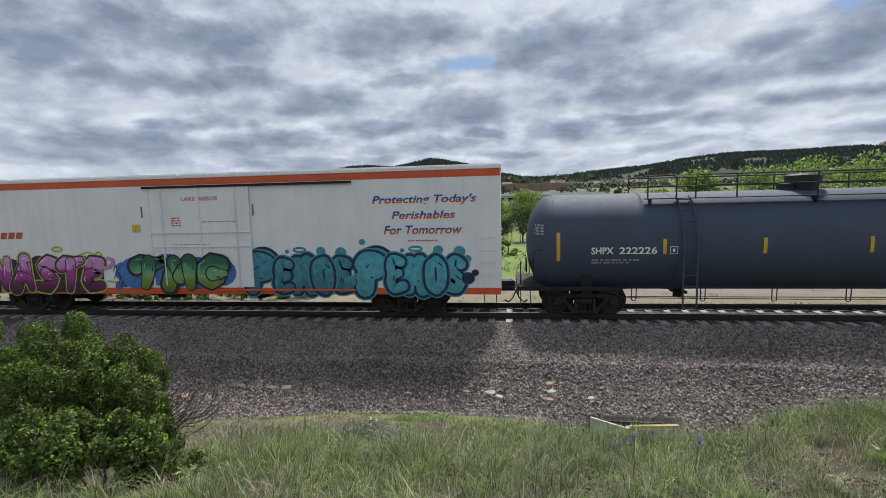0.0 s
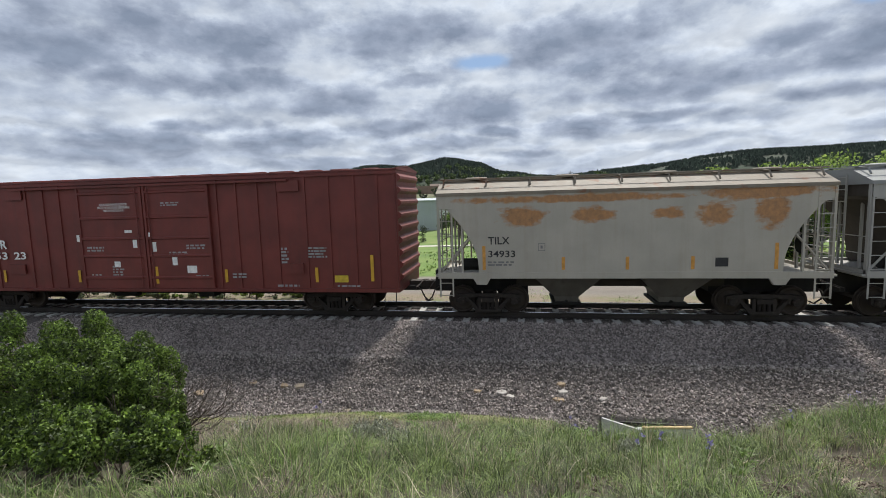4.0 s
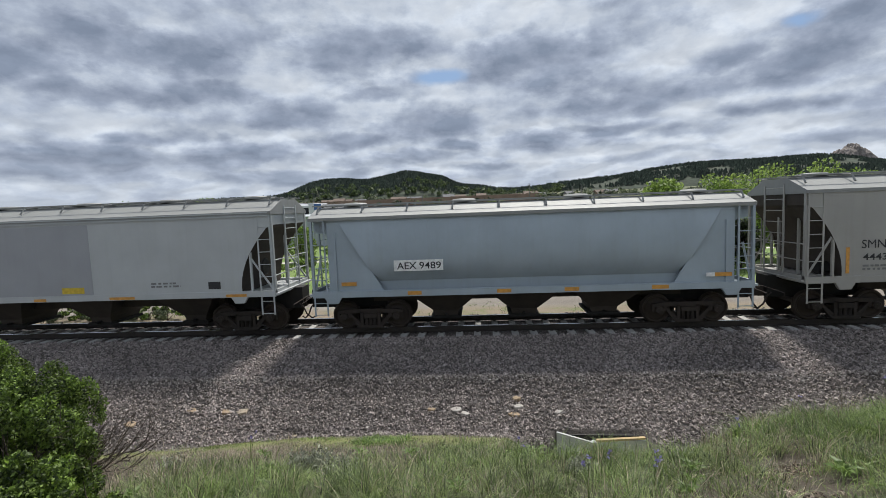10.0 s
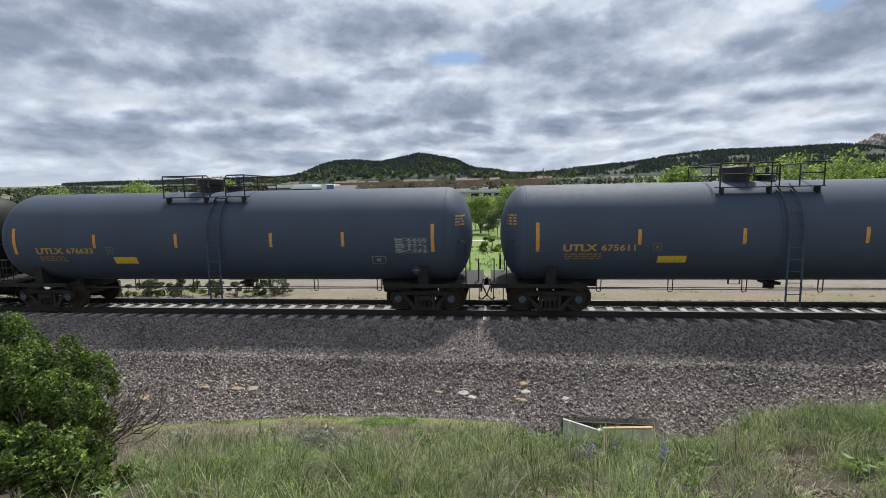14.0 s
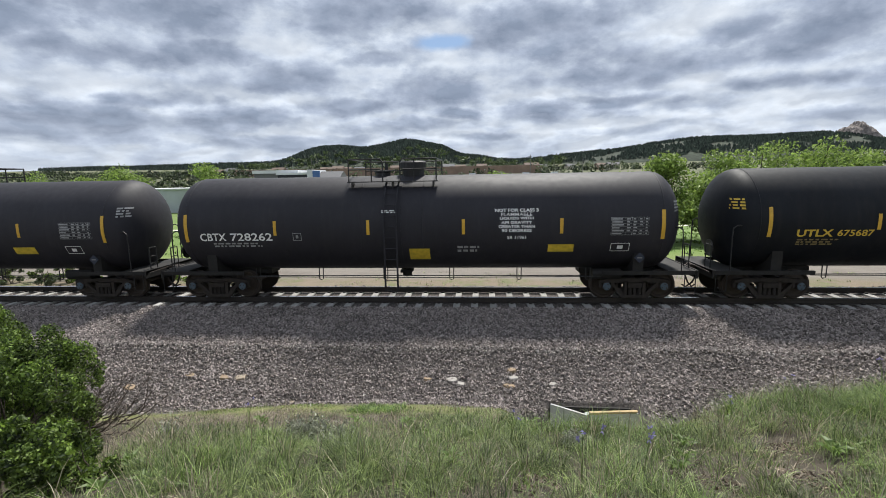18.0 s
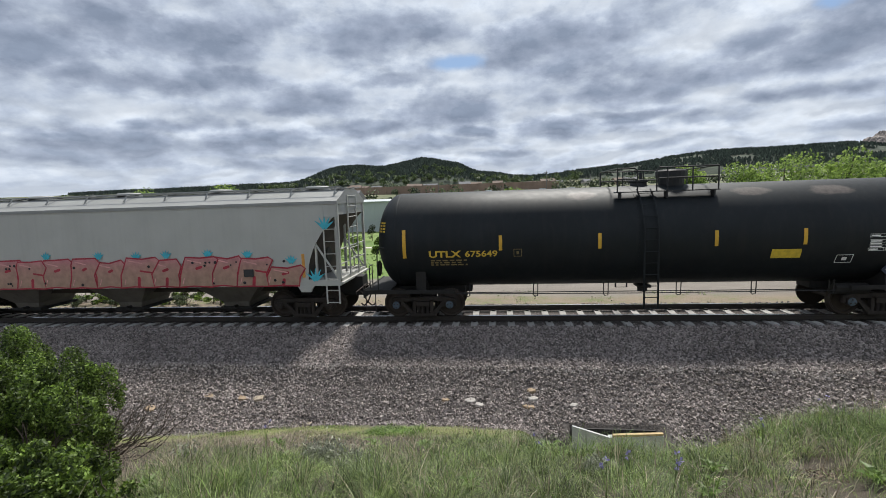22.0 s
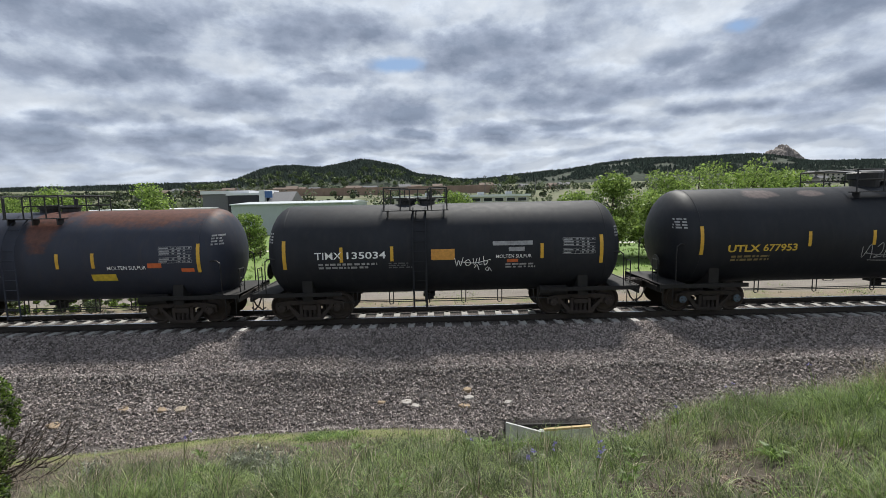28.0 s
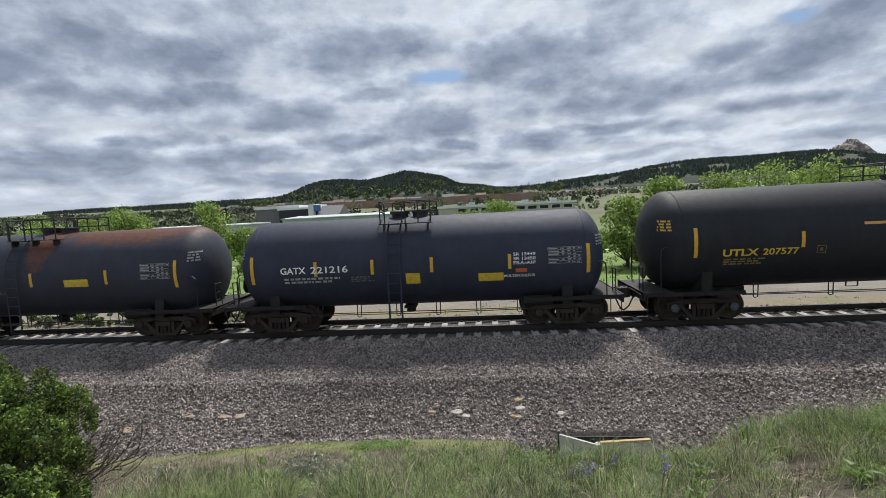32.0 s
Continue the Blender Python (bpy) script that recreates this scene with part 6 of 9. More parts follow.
        ladder_ = part("end_ladder", g, mat, car)
        for k in range(8):
            z = sill + .25 + k * .36
            part("rung", Geo().pipe([(s * half, -.5, z), (s * half, .5, z)], .014, 5), mat, ladder_)
        g = Geo().box(*sorted((s * (h0 - 1.6), s * ends)), -.32, .32, .84, sill - .05)
        part("stub_sill", g, M["under"], car)
        coupler(car, s, s * (ends - .02))
        truck(car, s * trucks, gear)
    g = Geo().spin([(0, .001), (0, .27), (.03, .28), (.05, .25), (.05, .001)], "x", (half - .62, -.9, sill + .8), 18)
    part("brake_wheel", g, M["blackiron"], car)
    g = Geo().pipe([(-half + .75, -.9, sill + .25), (-half + 1.45, -.9, sill + .25)], .2, 12)
    part("air_reservoir", g, M["under"], car)
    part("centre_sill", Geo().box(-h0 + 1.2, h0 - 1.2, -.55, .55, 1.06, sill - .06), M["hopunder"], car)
    # discharge bays
    for a, b in bays:
        w = (b - a) / 2
        c = (a + b) / 2
        v = []
        for z, ww, yy in ((sill - .05, w + .5, y - .12), (0.74, w * .62, 0.75), (0.55, w * .55, 0.7)):
            v += [(c - ww, -yy, z), (c + ww, -yy, z), (c + ww, yy, z), (c - ww, yy, z)]
        f = [(0, 1, 5, 4), (1, 2, 6, 5), (2, 3, 7, 6), (3, 0, 4, 7), (4, 5, 9, 8), (5, 6, 10, 9), (6, 7, 11, 10), (7, 4, 8, 11), (11, 10, 9, 8), (0, 3, 2, 1)]
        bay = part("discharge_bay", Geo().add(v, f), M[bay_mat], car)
        g = Geo().box(c - w * .72, c + w * .72, -.78, .78, .47, .56)
        g.pipe([(c, -.95, .58), (c, .95, .58)], .05, 8)
        part("outlet_gate", g, M["under"], bay)
    place = on_wall(y)
    for x in bar_xs:
        patch(body, "reflector", place, x - .05, x + .05, sill + .14, sill + (.92 if abs(x) > h0 - .45 else .54), M[bar_mat], .010, "amber reflective strip")
    return car, body, place


CARS = []          # (car, place along the train)

# --- tank car with a long railed walkway
car, tank, pl = tank_car("a", "blue-grey tank car with a long railed walkway on top", M["tank_grey"], 8.55, 1.62, 2.52, 6.7, (-4.44, -1.6, 1.26, 4.2), (-7.62, 7.6), (-4.9, 4.9), -3.72, dome=(0.25, .5))
letter(tank, "SHPX", pl, -6.62, -5.95, 2.27, 2.49, M["letter_white"], .02)
letter(tank, "222226", pl, -5.78, -4.66, 2.27, 2.49, M["letter_white"], .02)
small_print(tank, pl, -6.6, -5.1, 1.95, 2.12, 2, M["letter_faded"], 1)
frame_mark(tank, pl, -4.29, -4.06, 2.26, 2.50, M["letter_white"])
CARS.append((car, 12.2))

# --- white refrigerator car with an orange band
car, body = box_car("long white refrigerated box car with orange bands and sprayed graffiti", M["white"], 10.53, 1.55, 0.98, 5.22, 7.3, M["white"], 11.0, corrugated=False)
pl = on_wall(1.55)
for s in (-1, 1):
    for z0, z1 in ((4.80, 5.03), (0.98, 1.20)):
        a, b = sorted((s * 1.551, s * 1.556))
        part("orange_band", Geo().box(-10.53, 10.53, a, b, z0, z1), M["orange"], body, "orange painted band")
part("roof_edge", Geo().box(-10.55, 10.55, -1.585, -1.545, 5.04, 5.13), M["white"], body)
part("roof_edge", Geo().box(-10.55, 10.55, -1.50, -1.46, 5.131, 5.19), M["white"], body)
door = part("plug_door", Geo().box(-1.72, 2.05, -1.60, -1.553, 1.24, 4.72), M["white"], car, "white plug door with locking bars")
for x in (-1.70, -1.2, 0.19, 1.55, 2.03):
    part("door_post", Geo().box(x - .03, x + .03, -1.625, -1.601, 1.26, 4.70), M["white"], door)
for z in (3.15, 2.66):
    part("locking_bar", Geo().pipe([(-1.65, -1.64, z), (2.05, -1.64, z)], .02, 6), M["white"], door)
for x in (-1.2, 1.55):
    part("lock_rod", Geo().pipe([(x, -1.65, 1.3), (x, -1.65, 4.65)], .018, 6), M["white"], door)
part("door_track", Geo().box(-1.9, 5.67, -1.64, -1.558, 4.70, 4.78), M["under"], car, "black door track")
part("door_track", Geo().box(-1.9, 5.67, -1.62, -1.558, 1.10, 1.16), M["orange"], car)
for x in (-2.02, 2.16):
    patch(body, "hinge_plate", pl, x - .03, x + .03, 3.7, 4.1, M["letter_grey"], .012)
letter(body, "LAKE ARBOR", pl, -0.44, 0.94, 4.25, 4.39, M["letter_red"], .015, off=.052)
small_print(body, pl, -0.88, -0.45, 3.36, 3.70, 4, M["letter_orange"], 2, .052)
small_print(body, pl, 0.3, 1.7, 3.48, 3.55, 1, M["letter_faded"], 3, .052)
small_print(body, pl, -0.9, 0.6, 2.70, 2.76, 1, M["letter_faded"], 4, .052)
patch(body, "warning_label", pl, -2.44, -2.13, 3.19, 3.47, M["sign_yellow"], .01, "yellow warning label")
# emblem and name as plain shapes in their colour
g = Geo()
g.add([pl(x, z, .012) for x, z in [(-9.04 + .42 + .42 * math.cos(a), 3.885 + .42 * math.sin(a)) for a in [math.pi / 2 + k * math.pi / 12 for k in range(13)]] + [(-8.3, 3.46), (-8.3, 4.31)]], [tuple(range(15))])
g.add([pl(x, z, .012) for x, z in ((-8.29, 4.31), (-7.72, 4.31), (-7.74, 3.98), (-7.90, 3.95), (-8.0, 3.46), (-8.29, 3.46))], [(5, 4, 3, 2, 1, 0)])
part("emblem", g, M["letter_orange"], body, "orange rounded emblem with a white snowflake")
g = Geo()
for k in range(3):
    a = k * math.pi / 3 + .3
    ribbon(g, [(-8.55 - .22 * math.cos(a), 3.9 - .22 * math.sin(a)), (-8.55 + .22 * math.cos(a), 3.9 + .22 * math.sin(a))], .025, pl, .018 + .001 * k)
part("snowflake", g, M["letter_white"], body)
g = Geo()
x = -9.66
for k in range(9):
    if k == 4:
        ribbon(g, [(x, 3.14), (x + .10, 3.14)], .025, pl, .012)
        x += .17
        continue
    g.add([pl(a, z, .012) for a, z in ((x, 3.02), (x + .25, 3.02), (x + .31, 3.26), (x + .06, 3.26))], [(0, 1, 2, 3)])
    x += .325
part("name_bars", g, M["letter_red"], body, "line of orange-red blocks where the name stands")
small_print(body, pl, -9.03, -7.68, 2.80, 2.88, 1, M["letter_grey"], 5)
letter(body, "CRYX", pl, -8.79, -7.98, 2.46, 2.67, M["letter_red"], .015)
letter(body, "6548", pl, -8.77, -7.94, 2.0, 2.23, M["letter_red"], .015)
small_print(body, pl, -8.9, -8.2, 1.5, 1.75, 2, M["letter_red"], 6)
patch(body, "warning_label", pl, -9.7, -9.1, 1.40, 1.62, M["sign_yellow"], .01, "yellow label")
for t, a, b, z0, z1 in (("Protecting Today's", 6.34, 9.77, 3.92, 4.26), ("Perishables", 6.98, 9.09, 3.48, 3.74), ("For Tomorrow", 6.70, 9.31, 2.98, 3.27)):
    letter(body, t, pl, a, b, z0, z1, two_tone("blue_and_orange_lettering", (0.60, 0.115, 0.02), (0.012, 0.085, 0.33), z0 * .55 + z1 * .45), .022, shear=.25, label="slanted slogan, blue above and orange below")
small_print(body, pl, 7.51, 8.57, 2.73, 2.80, 1, M["letter_red"], 7)
for a, b in ((-10.34, -9.72), (9.88, 10.34)):
    part("ladder", ladder_geo(a, b, -1.60, 1.2, 2.9, .42), M["white"], car)
for x in (-9.9, -7.0, -3.1, 3.0, 9.2):
    patch(body, "reflector", pl, x - .05, x + .05, 1.3, 2.1 if abs(x) > 9 else 1.75, M["yellow"], .010, "yellow reflective strip")
GR = {k: plain("spray_" + k, c, .55, 0, .22, 3.0) for k, c in dict(magenta=(.36, .05, .22), pink=(.52, .25, .40), plum=(.05, .008, .04), lime=(.36, .50, .06), navy=(.01, .02, .06), blue=(.05, .16, .42), green=(.05, .24, .10), mint=(.30, .50, .30), teal=(.05, .27, .33), aqua=(.16, .45, .50), cyan=(.05, .40, .50), silver=(.34, .33, .35), slate=(.17, .17, .21), violet=(.22, .17, .42), black=(.012, .012, .016), coral=(.52, .25, .19), salmon=(.46, .22, .16), blush=(.60, .30, .28), lilac=(.45, .38, .58), crimson=(.32, .02, .04), ink=(.022, .014, .055), white=(.66, .66, .66)).items()}
pink = sprayed("pink_fade", [(0.0, (.03, .006, .03)), (.22, (.14, .012, .09)), (.40, (.34, .04, .24)), (.58, (.40, .06, .28)), (.62, (.52, .22, .46)), (1.0, (.58, .30, .54))], 1.05, 2.45, .1)
backing(body, pl, -8.45, -3.75, 1.0, 2.30, GR["plum"], .0147, 7, .14, "plum sprayed field behind the letters")
graffiti(body, pl, "NASTE", -8.5, -3.7, 1.0, 2.42, pink, GR["plum"], GR["lime"], GR["white"], 3, .016, .20, .10, .10, (1.0, 1, 1, 1, .9), "magenta sprayed letters, pale above and plum below", .075, True, True)
part("sprayed_tail", ribbon_mesh(pl, [(-4.2, 2.0), (-3.8, 1.92), (-3.45, 1.98), (-3.3, 2.18), (-3.5, 2.28)], .07, .034), pink, body)
loop(body, pl, -5.55, 2.62, .20, .08, .035, GR["lime"], .013, "lime sprayed ring")
for pts in ([(-9.0, 1.55), (-8.9, 1.85), (-8.5, 1.78), (-8.1, 1.95)], [(-4.6, 2.42), (-4.3, 2.5), (-4.05, 2.42), (-3.85, 2.5), (-3.7, 2.3)], [(-9.3, 1.28), (-8.8, 1.22), (-8.4, 1.3)], [(-3.6, 1.45), (-3.2, 1.4), (-2.9, 1.42)]):
    part("sprayed_line", ribbon_mesh(pl, pts, .03, .013), GR["lime"], body, "lime sprayed line")
spots(body, pl, "sprayed_blots", [(-3.0, 1.95, .20), (-3.05, 1.7, .24), (-2.95, 1.42, .22), (-3.15, 1.25, .15)], GR["blue"], .013, "blue sprayed blots")
scribble(body, pl, -3.3, -2.75, 1.2, 2.1, GR["navy"], 4, .016, .016, "dark blue sprayed tag", 3, 3)
scribble(body, pl, -9.75, -9.15, 1.9, 2.35, GR["black"], 5, .013, .010, "black scrawled tag", 2, 4)
green = sprayed("green_fade", [(0.0, (.10, .14, .02)), (.28, (.16, .24, .03)), (.45, (.20, .36, .16)), (.62, (.10, .33, .15)), (.80, (.015, .14, .07)), (1.0, (.012, .11, .06))], 1.1, 2.3, .15)
spots(body, pl, "sprayed_cloud", [(-2.45 + .42 * k, 1.75 + .12 * (k % 2), .62 - .05 * (k % 3)) for k in range(9)], GR["blue"], .051, "blue sprayed cloud")
graffiti(body, pl, "TMG", -2.55, 1.1, 1.08, 2.32, green, GR["black"], GR["black"], GR["mint"], 8, .082, .21, .10, .0, (1.2, 1.15, 1.1), "green sprayed letters on a blue cloud", .10, True, True)
teal = sprayed("teal_fade", [(0.0, (.035, .16, .21)), (.5, (.05, .22, .28)), (1.0, (.055, .27, .34))], 1.0, 2.6, .28)
aqua = sprayed("aqua_fade", [(0.0, (.07, .30, .36)), (.5, (.09, .38, .45)), (1.0, (.05, .36, .46))], 1.0, 2.6, .22)
for word, x0, x1, mat, sd, of, lb in (("FEMOE", 1.75, 5.55, teal, 12, .014, "teal sprayed bubble letters"), ("FEMOS", 5.75, 9.35, aqua, 21, .014, "turquoise sprayed bubble letters")):
    graffiti(body, pl, word, x0, x1, .98, 2.30, mat, GR["navy"], GR["teal"], GR["cyan"], sd, of, .255, .0, .13, (1.5, .9, 1.0, 1.0, .9), lb, .085)
    part("sprayed_hump", ribbon_mesh(pl, [(x0 + .1, 2.1), (x0 + .35, 2.42), (x0 + .75, 2.5), (x0 + 1.1, 2.3), (x0 + 1.12, 2.0)], .13, .012), GR["navy"], body)
    part("sprayed_hump_fill", ribbon_mesh(pl, [(x0 + .15, 2.1), (x0 + .38, 2.36), (x0 + .75, 2.43), (x0 + 1.04, 2.25), (x0 + 1.05, 2.0)], .10, .0135), mat, body)
    loop(body, pl, x0 + 2.0, 2.5, .21, .07, .04, GR["teal"], .013)
    spots(body, pl, "sprayed_bubbles", [(x0 + 1.55, 2.45, .08), (x0 + 1.4, 2.25, .12), (x0 + 2.75, 2.45, .17), (x0 + 2.6, 2.2, .1), (x0 + 3.45, 2.4, .2), (x0 + 3.7, 2.15, .14), (x0 + .2, 2.75, .11), (x0 + 3.6, 1.25, .12)], GR["teal"], .0125, "teal sprayed bubbles")
    for q in (0, 1):
        spots(body, pl, "sprayed_comma", [(x0 - .28 + 4.0 * q * (x0 > 5), 1.42 + .1 * q, .22), (x0 - .05 + 4.0 * q * (x0 > 5), 1.6 + .1 * q, .12)], GR["navy"] if q else GR["teal"], .016 + .002 * q) if q == 0 or x0 > 5 else None
part("end_board", Geo().box(-10.60, -10.553, -1.50, -.35, 4.62, 5.02), M["sign_yellow"], car, "yellow clearance board on the end")
part("brake_wheel", Geo().spin([(0, .001), (0, .24), (.04, .25), (.06, .2), (.06, .001)], "x", (-10.68, -1.0, 2.3), 16), M["signal_red"], car, "red brake wheel")
CARS.append((car, -7.75))

# --- two short covered hoppers
SHORT = dict(half=5.85, y=1.53, top=4.68, side_top=4.18, sill=1.63, trucks=4.25, cut=(4.5, 5.5), bays=((-2.3, -1.0), (1.0, 2.3)), ends=6.15, bay_mat="baygrey")
car, body, pl = hopper_car("pale grey two-bay covered hopper car", M["hop_grey"], roof_mat=M["hop_roof_pale"], bar_xs=(-4.5, -1.95, -.05, 1.87, 4.33), **SHORT)
letter(body, "TILX", pl, -4.37, -3.68, 2.60, 2.82, M["letter_black"], .012)
letter(body, "333423", pl, -4.35, -3.39, 2.18, 2.40, M["letter_black"], .012)
small_print(body, pl, -4.35, -3.2, 1.88, 2.06, 2, M["letter_grey"], 8)
frame_mark(body, pl, -2.75, -2.5, 2.38, 2.62, M["letter_grey"])
patch(body, "placard_plate", pl, 2.63, 2.99, 1.85, 2.12, M["letter_black"], .010)
small_print(body, pl, 3.3, 4.1, 1.95, 2.1, 2, M["letter_grey"], 9)
patch(body, "label", pl, -2.9, -2.6, 1.88, 2.05, M["letter_white"], .010)
CARS.append((car, -25.15))

car, body, pl = hopper_car("cream-grey two-bay covered hopper car with rust along the top", M["hop_rust"], roof_mat=M["hop_roof_rust"], bar_xs=(-4.32, -1.82, .11, 2.0, 4.3), **SHORT)
letter(body, "TILX", pl, -4.18, -3.49, 2.60, 2.84, M["letter_black"], .012)
letter(body, "34933", pl, -4.18, -3.32, 2.18, 2.40, M["letter_black"], .012)
small_print(body, pl, -4.2, -3.2, 1.88, 2.06, 2, M["letter_grey"], 10)
frame_mark(body, pl, -2.6, -2.38, 2.38, 2.62, M["letter_grey"])
patch(body, "placard_plate", pl, 2.63, 2.99, 1.85, 2.12, M["letter_black"], .010)
CARS.append((car, -37.65))

# --- tall oxide-red box car with double doors
car, body = box_car("tall oxide-red steel box car with double sliding doors", M["oxide"], 9.4, 1.52, 1.02, 5.25, 6.9, M["oxide"], 9.85)
pl = on_wall(1.52)
ribs(car, [-9.3, -8.55, -7.4, -6.6, -5.05, -4.3, -3.6, 2.85, 3.6, 4.4, 5.1, 6.15, 7.0, 7.9, 8.7, 9.3], 1.52, 1.06, 5.05, M["oxide"])
part("side_plate", Geo().box(-9.4, 9.4, -1.575, -1.521, 4.98, 5.09), M["oxide"], car)
part("side_plate", Geo().box(-9.4, 9.4, -1.575, -1.521, 1.02, 1.15), M["oxide"], car)
for a, b in ((-2.75, -.02), (.02, 2.62)):
    d = part("sliding_door", Geo().box(a, b, -1.60, -1.521, 1.16, 4.86), M["oxide"], car, "oxide-red ribbed sliding door")
    for z in (1.55, 2.35, 3.0, 3.75, 4.65):
        part("door_rib", Geo().beam([(-1.60, z - .06), (-1.60, z + .06), (-1.64, z + .03), (-1.64, z - .03)], a + .06, b - .06), M["oxide"], d)
    for x in (a + .05, b - .05):
        part("door_stile", Geo().box(x - .045, x + .045, -1.635, -1.601, 1.18, 4.84), M["oxide"], d)
    part("lock_rod", Geo().pipe([(b - .22 if a < -1 else a + .22, -1.655, 1.2), (b - .22 if a < -1 else a + .22, -1.655, 4.8)], .018, 5), M["oxide"], d)
part("door_track", Geo().box(-5.6, 5.6, -1.67, -1.56, 4.86, 4.93), M["oxide"], car)
part("door_track", Geo().box(-5.6, 5.6, -1.66, -1.56, 1.08, 1.13), M["oxide"], car)
for x0, x1, z in ((5.19, 5.99, 4.69), (5.27, 6.01, 1.86), (-5.86, -5.14, 4.7), (-6.1, -5.35, 1.88)):
    part("tack_board", Geo().box(x0, x1, -1.60, -1.556, z - .18, z + .18), M["oxide"], car)
for t, a, b, z0, z1 in (("MT", -7.67, -7.07, 2.66, 3.0), ("NR", -6.77, -6.09, 2.66, 3.0), ("17", -7.53, -7.05, 2.25, 2.54), ("53", -6.68, -6.12, 2.25, 2.54), ("23", -5.82, -5.28, 2.25, 2.54)):
    letter(body, t, pl, a, b, z0, z1, M["letter_white"], .025, off=.045)
for k, (t, z0) in enumerate((("CLOSE AND LOCK", 4.20), ("BOTH DOORS BEFORE", 4.09), ("MOVING CAR", 3.98))):
    w = (.58, .66, .42)[k]
    letter(body, t, pl, -1.21 - w, -1.21 + w, z0, z0 + .085, M["letter_white"], .012, off=.086)
small_print(body, pl, .7, 1.6, 4.12, 4.28, 2, M["letter_faded"], 11, .086)
for a, b, z0, z1, n in ((-2.5, -1.7, 2.5, 2.72, 2), (.9, 1.7, 2.35, 2.5, 2), (1.6, 2.4, 2.55, 2.75, 2), (-1.5, -1.0, 1.6, 2.0, 4), (-2.4, -1.9, 1.5, 1.7, 2), (1.9, 2.4, 1.55, 1.65, 1)):
    small_print(body, pl, a, b, z0, z1, n, M["letter_faded"], int(a * 100), .086)
for a, b, z0, z1, n in ((5.2, 5.5, 2.0, 2.6, 5), (6.2, 6.9, 2.2, 2.6, 4), (3.3, 4.0, 1.5, 1.7, 2), (-8.4, -8.0, 1.55, 1.8, 2), (5.0, 6.0, 1.18, 1.3, 1), (7.2, 8.2, 1.18, 1.28, 1)):
    small_print(body, pl, a, b, z0, z1, n, M["letter_faded"], int(a * 100), .040)
for a, b, z0, z1 in ((1.57, 1.95, 1.71, 1.98), (-.55, -.38, 2.65, 2.95), (.25, .40, 2.5, 2.85), (-.12, -.05, 2.55, 3.0), (.1, .18, 3.0, 3.2), (-1.4, -1.15, 1.95, 2.15), (1.0, 1.2, 2.0, 2.3), (-.85, -.55, 3.2, 3.3), (-2.9, -2.76, 2.9, 3.15)):
    patch(body, "paper_tag", pl, a, b, z0, z1, M["letter_white"], .088, "white paper tag")
for a, b in ((-7.56, -7.0), (7.1, 7.59)):
    patch(body, "label", pl, a, b, 1.36, 1.6, M["sign_yellow"], .012, "yellow label")
for x, z0, z1 in ((-8.46, 1.2, 2.25), (-6.35, 1.37, 1.83), (-3.0, 1.37, 1.82), (.33, 1.33, 1.95), (3.06, 1.37, 1.83), (6.47, 1.37, 1.88), (8.46, 1.4, 2.3)):
    patch(body, "reflector", pl, x - .055, x + .055, z0, z1, M["yellow"], .09 if abs(x) < 1 else .042, "yellow reflective strip")
CARS.append((car, -54.2))

# --- lower red box car with graffiti
car, body = box_car("rust-red ribbed box car with a single door and silver graffiti", M["boxred"], 7.85, 1.48, 0.80, 4.72, 6.05, M["hop_roof"], 8.25)
pl = on_wall(1.48)
ribs(car, [-7.75, -6.65, -5.6, -4.55, -3.5, -2.45, 2.5, 3.5, 4.55, 5.6, 6.65, 7.75], 1.48, .9, 4.5, M["boxred"])
part("side_plate", Geo().box(-7.85, 7.85, -1.53, -1.481, 4.44, 4.56), M["boxred"], car)
part("side_sill", Geo().box(-7.85, 7.85, -1.53, -1.481, .80, .98), M["boxred"], car)
door = part("sliding_door", Geo().box(-1.63, 1.38, -1.56, -1.481, 1.0, 4.40), M["boxred"], car, "rust-red corrugated sliding door")
for k in range(12):
    z = 1.2 + k * .27
    part("door_corrugation", Geo().beam([(-1.56, z), (-1.56, z + .19), (-1.595, z + .14), (-1.595, z + .05)], -1.5, 1.25), M["boxred"], door)
part("door_track", Geo().box(-1.7, 4.6, -1.62, -1.54, 4.38, 4.45), M["boxred"], car)
for x in (1.62, 3.6):
    part("dark_post", Geo().box(x - .07, x + .07, -1.525, -1.482, 2.3, 4.42), M["blackiron"], car, "blackened side post")
for t, a, b in (("G", 2.80, 3.28), ("A", 3.90, 4.42), ("T", 5.12, 5.50), ("X", 6.20, 6.70)):
    letter(body, t, pl, a, b, 3.16, 3.74, M["letter_white"], .03, off=.040)
letter(body, "LRS", pl, -6.92, -6.41, 2.48, 2.72, M["letter_white"], .015, .040)
letter(body, "1703", pl, -6.96, -6.25, 2.0, 2.24, M["letter_white"], .015, .040)
small_print(body, pl, -2.4, -1.85, 3.28, 3.44, 2, M["letter_faded"], 31, .04, True)
small_print(body, pl, -2.4, -1.85, 2.55, 2.95, 4, M["letter_faded"], 32, .04, True)
small_print(body, pl, -.6, .0, 3.2, 3.3, 1, M["letter_faded"], 33, .12)
patch(body, "label", pl, -.3, -.1, 2.85, 3.0, M["letter_white"], .12)
patch(body, "label", pl, -7.1, -6.7, 1.05, 1.2, M["sign_yellow"], .012)
silver = sprayed("silver_fade", [(0.0, (.13, .13, .17)), (.38, (.20, .20, .22)), (.44, (.30, .30, .32)), (.62, (.42, .40, .39)), (1.0, (.56, .53, .46))], .92, 2.5, .14, .42)
